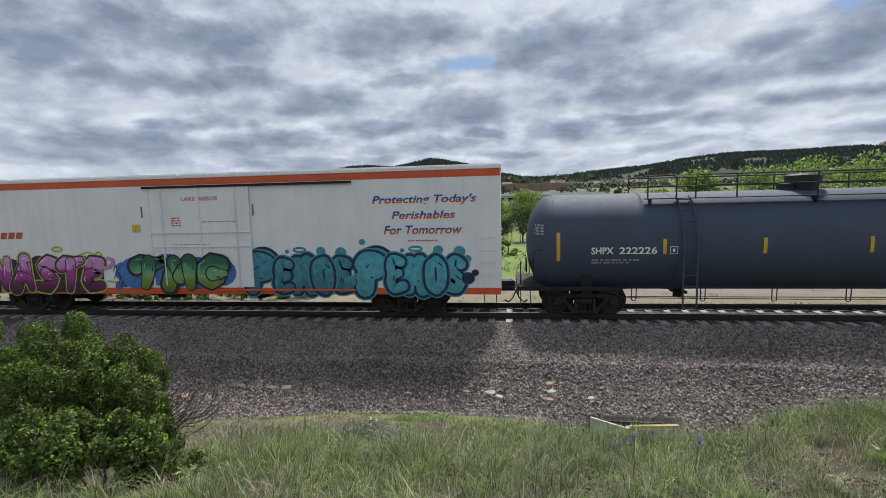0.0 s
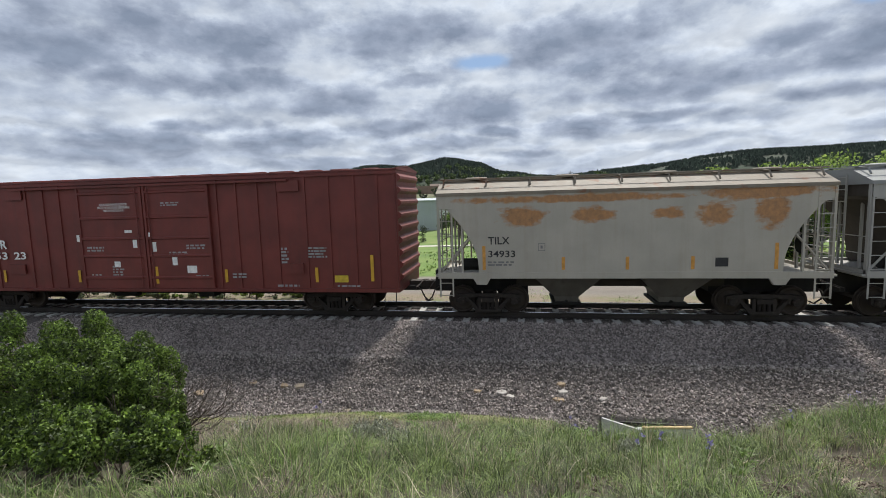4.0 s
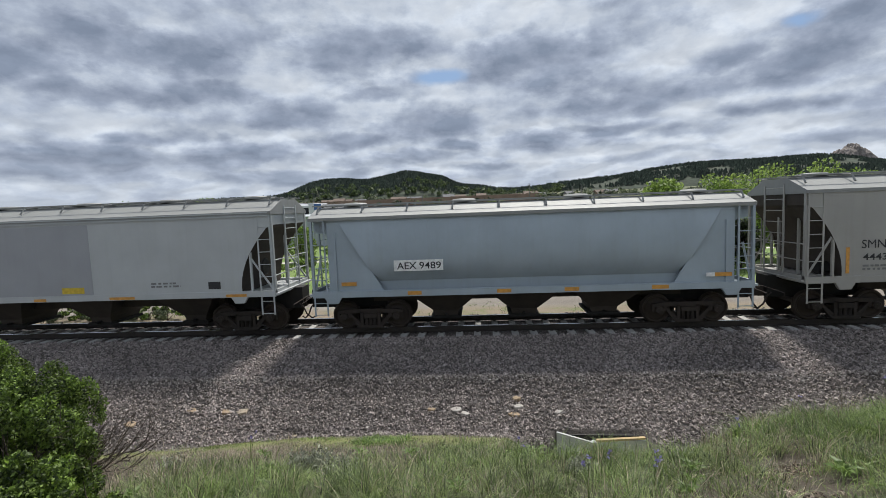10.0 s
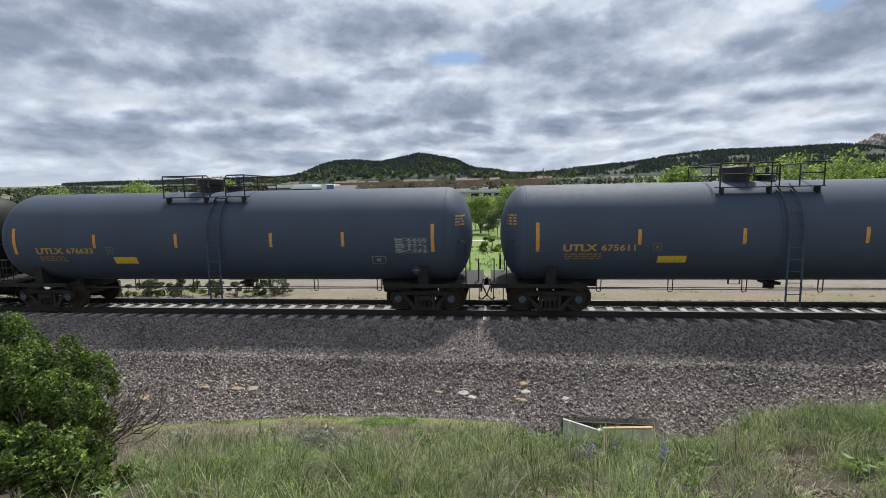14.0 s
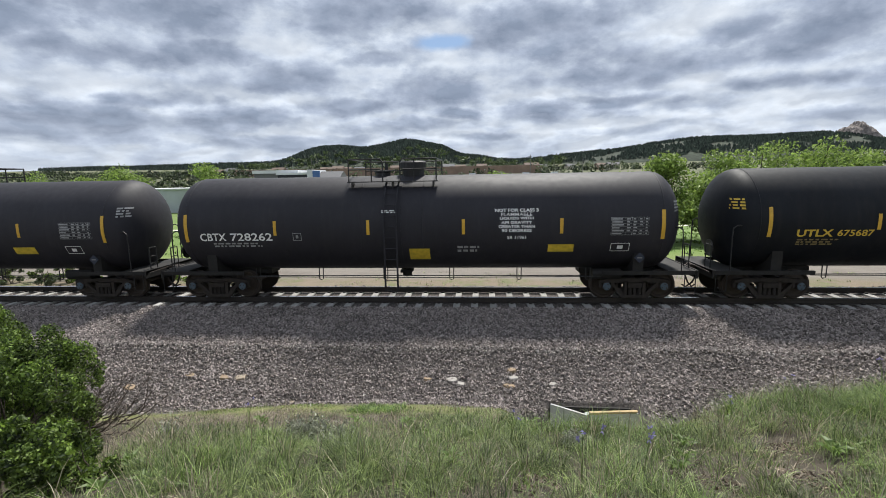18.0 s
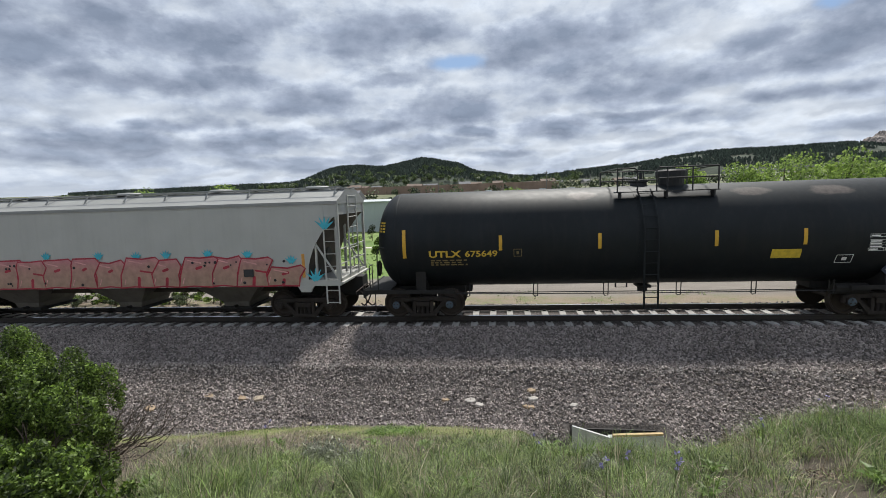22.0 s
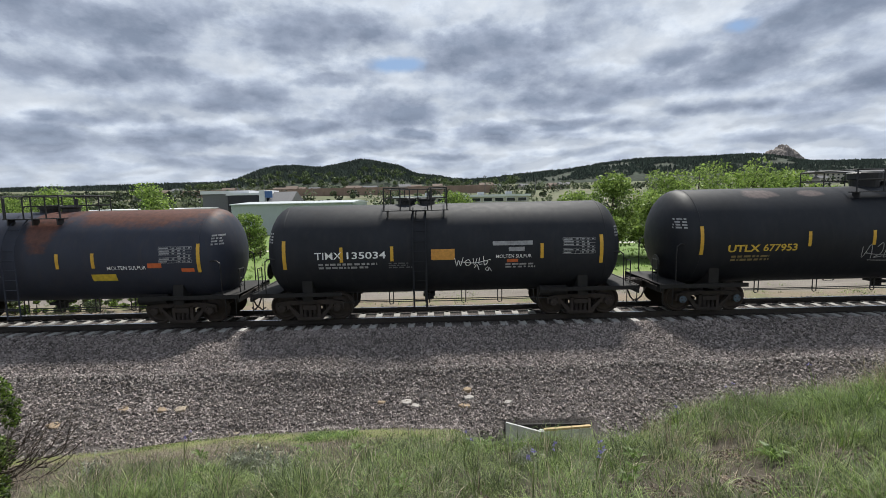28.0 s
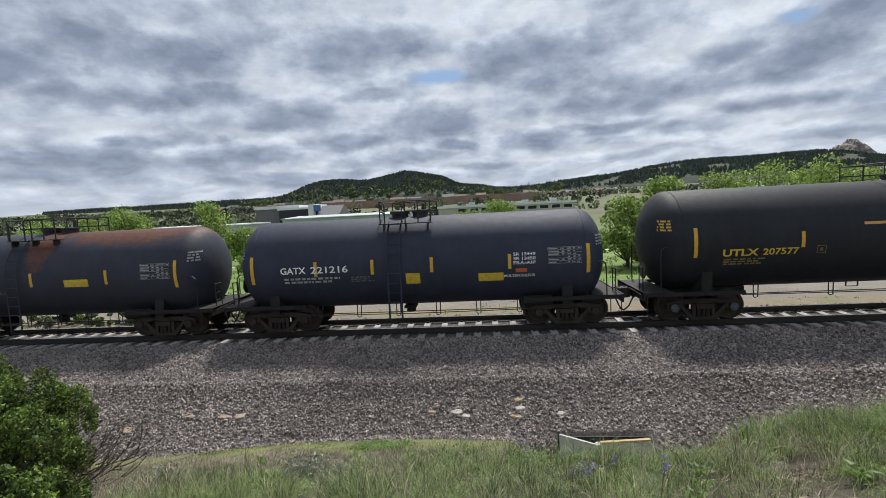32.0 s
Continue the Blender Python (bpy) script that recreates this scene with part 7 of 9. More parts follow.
spots(body, pl, "sprayed_bubbles", [(-6.45, 1.25, .16), (-5.95, 1.2, .34), (-6.1, 1.6, .2), (-4.3, 2.4, .2), (-3.2, 2.4, .22), (-2.9, 2.6, .08), (.95, 1.5, .4)], GR["cyan"], .041, "turquoise sprayed bubbles")
spots(body, pl, "sprayed_bubbles", [(-6.6, 1.55, .15), (-4.55, 2.75, .10), (-4.2, 2.45, .26), (1.95, 2.75, .13), (2.1, 2.35, .3), (4.3, 2.5, .3)], GR["violet"], .043, "violet sprayed bubbles")
backing(body, pl, -5.95, -1.72, .86, 2.42, GR["ink"], .0455, 3, .16, "dark violet sprayed field behind the letters")
backing(body, pl, -1.62, -.75, .98, 2.40, GR["ink"], .1215, 4, .1)
backing(body, pl, 1.62, 7.1, .86, 2.45, GR["ink"], .0455, 5, .18, "dark violet sprayed field behind the letters")
backing(body, pl, .55, 1.36, .98, 2.3, GR["ink"], .1215, 6, .1)
graffiti(body, pl, "DEST", -6.0, -1.7, .86, 2.48, silver, GR["ink"], GR["lilac"], GR["white"], 44, .047, .145, -.16, .115, None, "silver sprayed letters with dark violet outlines", .085, True, True)
graffiti(body, pl, "N", -1.75, -.75, .86, 2.44, silver, GR["ink"], GR["lilac"], GR["white"], 45, .128, .145, -.16, .11, None, "", .085, True, True)
spots(body, pl, "sprayed_field", [(-.9 + .33 * k, 1.15 + .38 * j, .34) for k in range(5) for j in range(3)] + [(-.35, 2.4, .36), (-.3, 2.65, .22), (.3, 2.5, .14)], GR["cyan"], .118, "turquoise sprayed field")
letter(body, "POPI", pl, -.55, .35, 1.35, 1.70, GR["ink"], .03, .128, .15)
spots(body, pl, "sprayed_bubbles", [(2.9, 2.55, .14), (3.3, 2.35, .34), (3.75, 2.4, .3), (5.3, 2.4, .34), (6.6, 2.15, .42), (7.0, 1.8, .4), (7.1, 1.3, .35)], GR["cyan"], .041, "turquoise sprayed bubbles")
spots(body, pl, "sprayed_bubbles", [(3.9, 2.72, .14), (4.75, 2.55, .22), (6.0, 2.45, .2)], GR["violet"], .044, "violet sprayed bubbles")
graffiti(body, pl, "V", .6, 1.75, .86, 2.4, silver, GR["ink"], GR["lilac"], GR["white"], 50, .130, .15, -.25, .11, None, "", .085, True, True)
graffiti(body, pl, "ASTMSE", 1.25, 7.15, .86, 2.5, silver, GR["ink"], GR["lilac"], GR["white"], 51, .047, .145, .18, .115, (.95, .9, .95, 1.15, .95, 1.0), "silver sprayed letters with turquoise and violet blots", .085, True, True)
for s in (-1, 1):
    for d in (-1, 1):
        part("ladder", ladder_geo(*sorted((s * 7.35, s * 7.75)), d * 1.53, .9, 2.6), M["boxred"], car)
CARS.append((car, -72.6))

# --- three-bay covered hopper
car, body, pl = hopper_car("pale grey three-bay covered hopper car", M["hop_grey"], 7.25, 1.53, 4.68, 4.16, 1.60, 5.72, (6.2, 7.05), ((-3.5, -1.9), (-.75, .85), (2.2, 4.0)), M["hop_roof_pale"], 7.6, (-6.05, -3.0, .07, 3.1, 6.15), bay_mat="baygrey")
letter(body, "SMNX", pl, -5.67, -4.73, 2.48, 2.73, M["letter_black"], .0)
letter(body, "44439", pl, -5.63, -4.76, 2.12, 2.32, M["letter_black"], .012)
small_print(body, pl, -5.63, -4.7, 1.8, 2.0, 2, M["letter_grey"], 12)
frame_mark(body, pl, -4.25, -4.0, 2.25, 2.5, M["letter_grey"])
small_print(body, pl, -.83, .83, 2.25, 2.58, 3, M["letter_red"], 13)
patch(body, "placard_plate", pl, 3.37, 3.79, 1.78, 2.04, M["letter_black"], .010)
small_print(body, pl, 4.8, 5.6, 1.9, 2.08, 2, M["letter_grey"], 14)
for a in (-1.9, 1.4):
    small_print(body, pl, a, a + .5, 1.78, 1.9, 1, M["letter_grey"], 15)
CARS.append((car, -88.97))

# --- pale blue centre-flow hopper
car, body, pl = hopper_car("pale blue covered hopper car with curved sides", M["hop_blue"], 6.9, 1.50, 4.32, 3.88, 1.52, 5.12, (6.3, 6.4), ((-3.3, -1.9), (-.7, .7), (1.9, 3.3)), M["hop_roof_pale"], 7.35, (), RUST_GEAR, round_cut=False)
for v in body.data.vertices:
    v.co.y *= .77
for d in (-1, 1):
    rows_ = [(3.88, 1.44, 5.95), (3.5, 1.52, 5.72), (3.1, 1.57, 5.46), (2.75, 1.58, 5.25), (2.45, 1.54, 5.06), (2.2, 1.44, 4.91), (2.0, 1.30, 4.80), (1.85, 1.18, 4.70)]
    n = len(rows_)
    v = [(sx * h, d * yy, z) for z, yy, h in rows_ for sx in (-1, -.5, .5, 1)]
    f = [(4 * i + k, 4 * i + k + 1, 4 * i + k + 5, 4 * i + k + 4) for i in range(n - 1) for k in range(3)]
    v += [(sx * h, d * 1.16, z) for z, yy, h in rows_ for sx in (-1, 1)]
    f += [(4 * i + e, 4 * n + 2 * i + (e > 0), 4 * n + 2 * i + 2 + (e > 0), 4 * i + 4 + e) for i in range(n - 1) for e in (0, 3)]
    for e in (-1, 1):
        plate = [(e * 6.32, 1.58), (e * 4.55, 1.58), (e * 4.70, 1.85)] + [(e * h, z) for z, yy, h in rows_[-2::-1]] + [(e * 6.32, 3.88)]
        part("end_plate", Geo().slab(plate, *sorted((d * 1.39, d * 1.43))), M["hop_blue"], car, "flat blue end plate")
    part("hull_side", Geo().add(v, f), M["hop_blue"], car, "smoothly curved hull side", smooth=True)
patch(body, "number_board", pl, -4.15, -2.57, 2.20, 2.55, M["letter_white"], .078, "white number panel")
letter(body, "AEX", pl, -4.05, -3.42, 2.26, 2.48, M["letter_black"], .008, off=.085)
letter(body, "9489", pl, -3.33, -2.64, 2.26, 2.48, M["letter_black"], .008, off=.085)
for a, b, z in ((-5.9, -5.4, 1.76), (-3.75, -3.3, 1.42), (-.9, -.45, 1.42), (1.2, 1.65, 1.42), (3.85, 4.35, 1.42), (5.7, 6.2, 1.76)):
    patch(body, "reflector", pl, a, b, z, z + .12, M["amber"], .036, "amber reflective strip")
patch(body, "label", pl, 5.45, 5.7, 1.76, 1.88, M["letter_white"], .036)
CARS.append((car, -104.5))

# --- long four-bay hopper with a darker field
car, body, pl = hopper_car("long pale grey four-bay covered hopper car with a darker middle", M["hop_white"], 9.1, 1.53, 4.70, 4.18, 1.62, 7.75, (7.95, 8.9), ((-5.7, -4.3), (-2.0, -.6), (1.55, 2.8), (5.1, 6.4)), M["hop_roof_pale"], 9.5)
part("dark_field", Geo().box(-5.8, 2.72, -1.538, -1.5305, 1.68, 4.05), M["hop_dark"], body, "darker grey repainted field")
for z in (4.12, 4.22):
    part("side_rib", Geo().box(-9.0, 9.0, -1.575, -1.531, z, z + .04), M["hop_white"], body)
letter(body, "BFGX", pl, -7.83, -6.98, 2.70, 2.90, M["letter_black"], .02)
letter(body, "1620", pl, -7.82, -7.09, 2.31, 2.52, M["letter_black"], .02)
frame_mark(body, pl, -6.75, -6.5, 2.66, 2.90, M["letter_grey"])
small_print(body, pl, -7.8, -6.4, 1.95, 2.15, 2, M["letter_black"], 16)
patch(body, "label", pl, 1.6, 2.4, 1.74, 1.95, M["sign_yellow"], .016, "yellow label")
small_print(body, pl, 4.8, 5.9, 1.85, 2.05, 2, M["letter_grey"], 17)
patch(body, "placard_plate", pl, 6.8, 7.22, 1.78, 2.02, M["letter_black"], .010)
for a, b in ((-8.2, -7.4), (-4.3, -3.4), (.55, 1.0), (3.3, 4.2), (7.4, 8.1)):
    patch(body, "reflector", pl, a, b, 1.50, 1.59, M["amber"], .040, "amber reflective strip")
CARS.append((car, -121.7))

# --- long tank cars
LB, TB = (-4.35, -1.37, 1.96, 4.38), (-7.38, 7.30)


def utility_tank(label, mat, num, at, letters="letter_yellow", dim="letter_dimyellow", platform=(-2.0, 1.0), lx=0.0, bar="yellow", caps="blue", panel="letter_faded", gear=DARK_GEAR, placard=None, sign=None, dome=(-.95, .47), extra=()):
    car, tank, pl = tank_car(num, label, mat, 8.5, 1.6, 2.72, 6.93, LB, TB, platform, lx, gear, caps, bar, dome, head_mat=letters)
    letter(tank, "UTLX", pl, -6.6, -5.58, 2.26, 2.48, M[letters], .03)
    letter(tank, num, pl, -5.46, -4.45, 2.27, 2.47, M[letters], .02)
    small_print(tank, pl, -6.55, -5.3, 1.98, 2.2, 3, M[dim], len(num) + int(at))
    frame_mark(tank, pl, -3.95, -3.7, 2.26, 2.50, M[dim])
    data_panel(tank, pl, 6.08, 7.12, 2.24, 2.72, M[panel], int(-at))
    frame_mark(tank, pl, 5.3, 5.75, 1.88, 2.13, M[panel])
    if sign:
        patch(tank, "label", pl, *sign, M["sign_yellow"], .010, "yellow label", 3)
    diamond(car, 6.72, 1.66, .23, -1.40, placard or M["tank_slate"])
    CARS.append((car, at))
    return car, tank, pl


utility_tank("blue-grey tank car with amber lettering", M["tank_grey"], "675611", -140.25, "letter_amber", "letter_dimyellow", bar="amber", sign=(-3.77, -2.93, 1.88, 2.10))
utility_tank("blue-grey tank car with amber lettering and a yellow label", M["tank_grey"], "676633", -158.2, "letter_amber", "letter_dimyellow", bar="amber", sign=(-3.77, -2.93, 1.90, 2.14))
utility_tank("black tank car with yellow lettering", M["tank_black"], "675687", -175.9)


def leased_tank(num, at, platform, dome, lx):
    car, tank, pl = tank_car(num, "dull black tank car with a printed liquid warning", M["tank_purple"], 8.4, 1.6, 2.68, 6.95, (-4.58, -1.53, 1.50, 4.52), (-7.58, 7.55), platform, lx, DARK_GEAR, "blue", "yellow", dome, bands=(lx - 1.0, lx + 1.0))
    letter(tank, "CBTX", pl, -7.12, -6.24, 2.25, 2.51, M["letter_white"], .02)
    letter(tank, num, pl, -6.09, -4.69, 2.25, 2.51, M["letter_white"], .015)
    small_print(tank, pl, -6.7, -5.0, 2.02, 2.2, 2, M["letter_faded"], 41)
    frame_mark(tank, pl, -4.0, -3.72, 2.25, 2.5, M["letter_faded"])
    for k, (t, w) in enumerate((("NOT FOR CLASS 3", .67), ("FLAMMABLE", .48), ("LIQUIDS WITH", .52), ("API GRAVITY", .48), ("GREATER THAN", .56), ("50 DEGREES", .46))):
        letter(tank, t, pl, 3.15 - w, 3.15 + w, 3.10 - k * .125, 3.20 - k * .125, M["letter_white"], .035)
    letter(tank, "SR 11961", pl, 2.86, 3.44, 2.25, 2.36, M["letter_white"], .015)
    small_print(tank, pl, -1.1, -.6, 3.1, 3.2, 2, M["letter_white"], 42)
    small_print(tank, pl, 1.3, 2.0, 1.8, 2.05, 2, M["letter_faded"], 43)
    data_panel(tank, pl, 6.0, 7.13, 2.36, 2.9, M["letter_faded"], 44)
    frame_mark(tank, pl, 6.04, 6.61, 1.83, 2.1, M["letter_white"])
    patch(tank, "label", pl, 4.13, 4.92, 1.82, 2.07, M["sign_yellow"], .010, "yellow label", 3)
    patch(tank, "label", pl, -.25, .41, 1.56, 1.95, M["sign_yellow"], .010, "yellow and white label", 3)
    diamond(car, 6.95, 1.62, .22, -1.40, M["tank_slate"])
    CARS.append((car, at))


leased_tank("728262", -193.9, (-2.24, .69), (-.25, .45), -.8)
leased_tank("728295", -211.93, (-.9, 2.25), (.3, .48), .7)
utility_tank("dark green-black tank car with scuffed top and yellow lettering", M["tank_green_scuffed"], "675649", -229.92, platform=(-.82, 2.2), lx=.1, dome=(1.2, .47), sign=(3.51, 4.32, 2.06, 2.33), panel="letter_white")

# --- off-white hopper with coral graffiti
car, body, pl = hopper_car("off-white three-bay covered hopper car with coral graffiti", M["hop_ivory"], 8.45, 1.53, 4.56, 4.06, 1.55, 6.95, (7.35, 8.25), ((-4.8, -3.2), (-.55, .95), (3.5, 5.1)), M["hop_roof_pale"], 8.8, (-7.32, 7.2), bay_mat="baygrey")
letter(body, "FMLX", pl, -7.21, -6.38, 2.66, 2.85, M["letter_black"], .0)
letter(body, "2072", pl, -7.20, -6.50, 2.23, 2.42, M["letter_black"], .012)
frame_mark(body, pl, -5.5, -5.27, 2.45, 2.68, M["letter_grey"])
small_print(body, pl, -7.2, -6.4, 1.9, 2.1, 2, M["letter_grey"], 18)
coral = sprayed("coral_fade", [(0.0, (.34, .22, .16)), (.5, (.38, .22, .17)), (.8, (.42, .21, .185)), (1.0, (.46, .19, .20))], 1.5, 2.4, .15)
block_letters(body, pl, 13, -6.5, 6.95, 1.42, 2.40, coral, GR["crimson"], GR["blush"], 66, .036, "long run of peach sprayed letters with crimson outlines")
rq = random.Random(31)
spots(body, pl, "sprayed_dots", [(rq.uniform(-6.2, 6.8), rq.choice((1.55, 1.62, 2.15, 2.25)), rq.uniform(.03, .055)) for k in range(34)], GR["black"], .056, "small black sprayed dots")
for cx, cz in ((-8.1, 3.1), (-4.4, 2.4), (-2.1, 2.48), (-.1, 2.46), (1.3, 2.42), (2.4, 2.45), (3.9, 2.46), (5.3, 2.42), (6.8, 2.2), (8.0, 3.3), (7.6, 1.6), (-6.2, 1.7), (-5.9, 2.45)):
    g = Geo()
    for k in range(5):
        a = radians(35 + k * 27)
        s = .26 if abs(cx) < 7.5 else .42
        o = .030 + .0006 * k
        g.add([pl(cx + math.cos(a) * s, cz + math.sin(a) * s, o), pl(cx - math.sin(a) * .07, cz + math.cos(a) * .07, o), pl(cx + math.sin(a) * .07, cz - math.cos(a) * .07, o)], [(0, 1, 2)])
    part("sprayed_tuft", g, GR["cyan"], body, "turquoise sprayed tuft")
patch(body, "placard_plate", pl, 5.15, 5.5, 1.75, 2.0, M["letter_black"], .075)
CARS.append((car, -247.88))

# --- tank cars towards the end
car, tank, pl = tank_car("b", "slate blue-grey tank car with white lettering", M["tank_slate"], 7.83, 1.55, 2.42, 6.1, (-3.55, -.26, 1.72, 4.03), (-6.83, 7.0), (-1.5, 1.15), .75, RUST_GEAR, "plain", dome=(-1.05, .29, 1.3))
letter(tank, "GATX", pl, -6.21, -5.12, 2.08, 2.30, M["letter_white"], .02)
letter(tank, "89364", pl, -5.06, -4.38, 2.08, 2.30, M["letter_white"], .015)
small_print(tank, pl, -6.2, -4.5, 1.85, 2.0, 2, M["letter_faded"], 51)
small_print(tank, pl, -2.6, -1.7, 2.12, 2.2, 1, M["letter_white"], 52)
small_print(tank, pl, 2.1, 3.1, 2.25, 2.35, 1, M["letter_white"], 53)
small_print(tank, pl, 2.1, 2.9, 1.7, 2.1, 5, M["letter_faded"], 54)
letter(tank, "SR13450", pl, 5.1, 5.76, 2.36, 2.49, M["letter_white"], .01)
data_panel(tank, pl, 5.8, 6.82, 2.12, 2.68, M["letter_faded"], 55)
diamond(car, 6.5, 1.5, .22, -1.40, M["letter_white"])
CARS.append((car, -265.5))

car, tank, pl = tank_car("c", "black tank car with scuffed top, yellow lettering and a scrawled tag", M["tank_scuffed"], 7.75, 1.6, 2.62, 6.3, (-3.47, -1.42, 1.38, 3.66), (-6.89, 6.8), (-1.78, 1.65), -.0, DARK_GEAR, "blue", dome=(-.42, .5))
letter(tank, "UTLX", pl, -6.05, -5.03, 2.22, 2.45, M["letter_yellow"], .03)
letter(tank, "677953", pl, -4.93, -3.85, 2.23, 2.46, M["letter_yellow"], .02)
small_print(tank, pl, -5.9, -4.3, 1.9, 2.12, 2, M["letter_dimyellow"], 56)
patch(tank, "label", pl, 2.02, 2.82, 2.48, 2.78, M["sign_yellow"], .010, "yellow label", 3)
data_panel(tank, pl, 5.48, 6.6, 2.22, 2.72, M["letter_faded"], 57)
frame_mark(tank, pl, 4.65, 5.11, 1.85, 2.1, M["letter_white"])
diamond(car, 6.26, 1.62, .22, -1.42, M["letter_white"])
g = Geo()
for k, st in enumerate([[(-1.75, 2.3), (-1.68, 1.95), (-1.5, 2.38), (-1.38, 1.92)], [(-1.28, 2.3), (-1.12, 2.42), (-1.1, 2.1), (-1.3, 1.95), (-1.05, 1.98)], [(-.95, 2.4), (-.98, 1.95), (-.7, 2.12), (-.94, 2.2)], [(-.55, 2.38), (-.75, 2.25), (-.5, 2.1), (-.72, 1.96)], [(-.42, 1.92), (-.36, 2.36), (-.2, 2.4)], [(-.28, 2.36), (-.26, 1.98), (-.1, 2.05)], [(-1.6, 2.1), (-.9, 2.02), (-.2, 2.2)], [(-1.45, 1.86), (-.8, 1.84), (-.25, 1.9)]]):
    ribbon(g, glide(st), .013, pl, .012 + .0004 * k)
part("graffiti_tag", g, M["letter_faded"], tank, "white scrawled tag")
CARS.append((car, -282.15))


def sulfur_tank(num, mark, mat, at, label, half, trucks, lb, tb, platform, lx, zc, extra=None, sign=None):
    car, tank, pl = tank_car(num, label, mat, half, 1.5, zc, trucks, lb, tb, platform, lx, RUST_GEAR, "plain", dome=((platform[0] + platform[1]) / 2 - .35, .34))
    x0 = tb[0] + .95
    if num:
        letter(tank, mark, pl, x0, x0 + .84, zc - .16, zc + .06, M["letter_white"], .02)
        letter(tank, num, pl, x0 + 1.0, x0 + 2.22, zc - .16, zc + .06, M["letter_white"], .015)
    small_print(tank, pl, x0 + .1, x0 + 2.2, zc - .5, zc - .28, 2, M["letter_faded"], 61)
    small_print(tank, pl, x0 + 2.3, x0 + 3.1, zc - .5, zc - .3, 3, M["letter_dim"], 62)
    data_panel(tank, pl, tb[1] - 1.22, tb[1] - .2, zc - .14, zc + .36, M["letter_faded"], 63)
    CARS.append((car, at))
    return car, tank, pl


car, tank, pl = sulfur_tank("135034", "TIMX", M["tank_dull"], -297.1, "short black tank car lettered for molten sulfur", 5.86, 4.42, (-3.25, -1.67, 3.05), (-5.03, 4.93), (-1.95, .14), -.8, 2.43)
letter(tank, "MOLTEN SULFUR", pl, 1.60, 2.72, 2.20, 2.31, M["letter_white"], .02)
patch(tank, "label", pl, -.44, .30, 2.18, 2.52, M["amber"], .010, "orange label", 3)
patch(tank, "label", pl, 1.5, 2.76, 2.60, 2.73, M["letter_faded"], .010, "faded pink strip", 2)
patch(tank, "label", pl, 2.0, 2.5, 2.41, 2.54, M["letter_faded"], .010, "faded pink strip", 2)
patch(tank, "label", pl, 1.95, 2.3, 2.06, 2.16, M["sign_orange"], .010, "", 2)
small_print(tank, pl, 1.9, 2.9, 1.85, 2.03, 2, M["letter_faded"], 64)
g = Geo()
for k, st in enumerate([[(.30, 2.22), (.36, 1.98), (.42, 2.16), (.48, 1.98), (.56, 2.24)], [(.74, 2.18), (.62, 2.10), (.68, 1.98), (.80, 2.04), (.74, 2.18)], [(.88, 2.20), (.92, 2.00), (1.0, 2.2)], [(1.08, 2.22), (1.06, 2.02), (1.16, 2.02)], [(1.2, 2.26), (1.24, 1.98), (1.34, 2.1), (1.2, 2.14)], [(.5, 2.1), (.95, 2.06), (1.42, 2.16)], [(.92, 1.9), (1.0, 2.0), (1.06, 1.84)], [(1.34, 1.92), (1.26, 1.84), (1.36, 1.80), (1.38, 1.90), (1.46, 1.78)]]):
    ribbon(g, glide(st), .011, pl, .012 + .0004 * k)
part("graffiti_tag", g, M["letter_white"], tank, "white scrawled tag")

car, tank, pl = sulfur_tank("208833", "GATX", M["tank_rusty"], -309.95, "short dark tank car with rust on top, lettered for molten sulfur", 5.95, 4.32, (-1.78, .80, 1.90), (-5.03, 5.16), (-.98, .86), -.6, 2.42)
letter(tank, "MOLTEN SULFUR", pl, 2.32, 3.52, 2.09, 2.21, M["letter_white"], .02)
patch(tank, "label", pl, 3.57, 4.0, 2.13, 2.28, M["sign_orange"], .010, "", 2)
patch(tank, "label", pl, 1.78, 2.54, 1.74, 1.96, M["sign_yellow"], .010, "yellow label", 3)
patch(tank, "label", pl, 4.6, 5.0, 1.98, 2.1, M["sign_orange"], .010, "", 2)
utility_tank("black tank car with yellow lettering and a red placard", M["tank_dull"], "207577", -325.2, platform=(-1.45, 1.51), lx=-.55, dome=(.75, .42), panel="letter_white", placard=M["letter_red"])
patch(CARS[-1][0], "label", on_tank(1.6, 2.72), -2.66, -2.06, 3.05, 3.13, M["amber"], .010, "narrow amber label", 2)
letter(CARS[-1][0], "PENTANE", on_tank(1.6, 2.72), 6.1, 6.64, 2.02, 2.11, M["letter_white"], .02)
car, tank, pl = sulfur_tank("221216", "GATX", M["tank_slate"], -341.08, "short slate-black tank car with white lettering", 6.1, 4.76, (-3.22, -1.37, .53, 2.97), (-5.33, 5.37), (-1.14, .59), -.66, 2.40)
for k, t in enumerate(("SR 13449", "SR 13450", "FRA-AIP")):
    letter(tank, t, pl, 3.09, 3.77, 2.55 - k * .135, 2.65 - k * .135, M["letter_white"], .015)
patch(tank, "label", pl, 3.15, 3.5, 2.03, 2.15, M["sign_orange"], .010, "", 2)
letter(tank, "MOLTEN SULFUR", pl, 2.78, 3.75, 1.88, 1.97, M["letter_white"], .015)
patch(tank, "label", pl, 1.99, 2.77, 1.78, 2.04, M["sign_yellow"], .010, "yellow label", 3)
patch(tank, "label", pl, -.31, .14, 1.78, 2.13, M["sign_yellow"], .010, "yellow and white label", 3)
car, tank, pl = sulfur_tank("", "", M["tank_rusty"], -354.2, "short tank car with brown rust over its top", 5.95, 4.32, (-1.78, .02, 2.72), (-5.03, 5.16), (-.98, .86), -.6, 2.42)
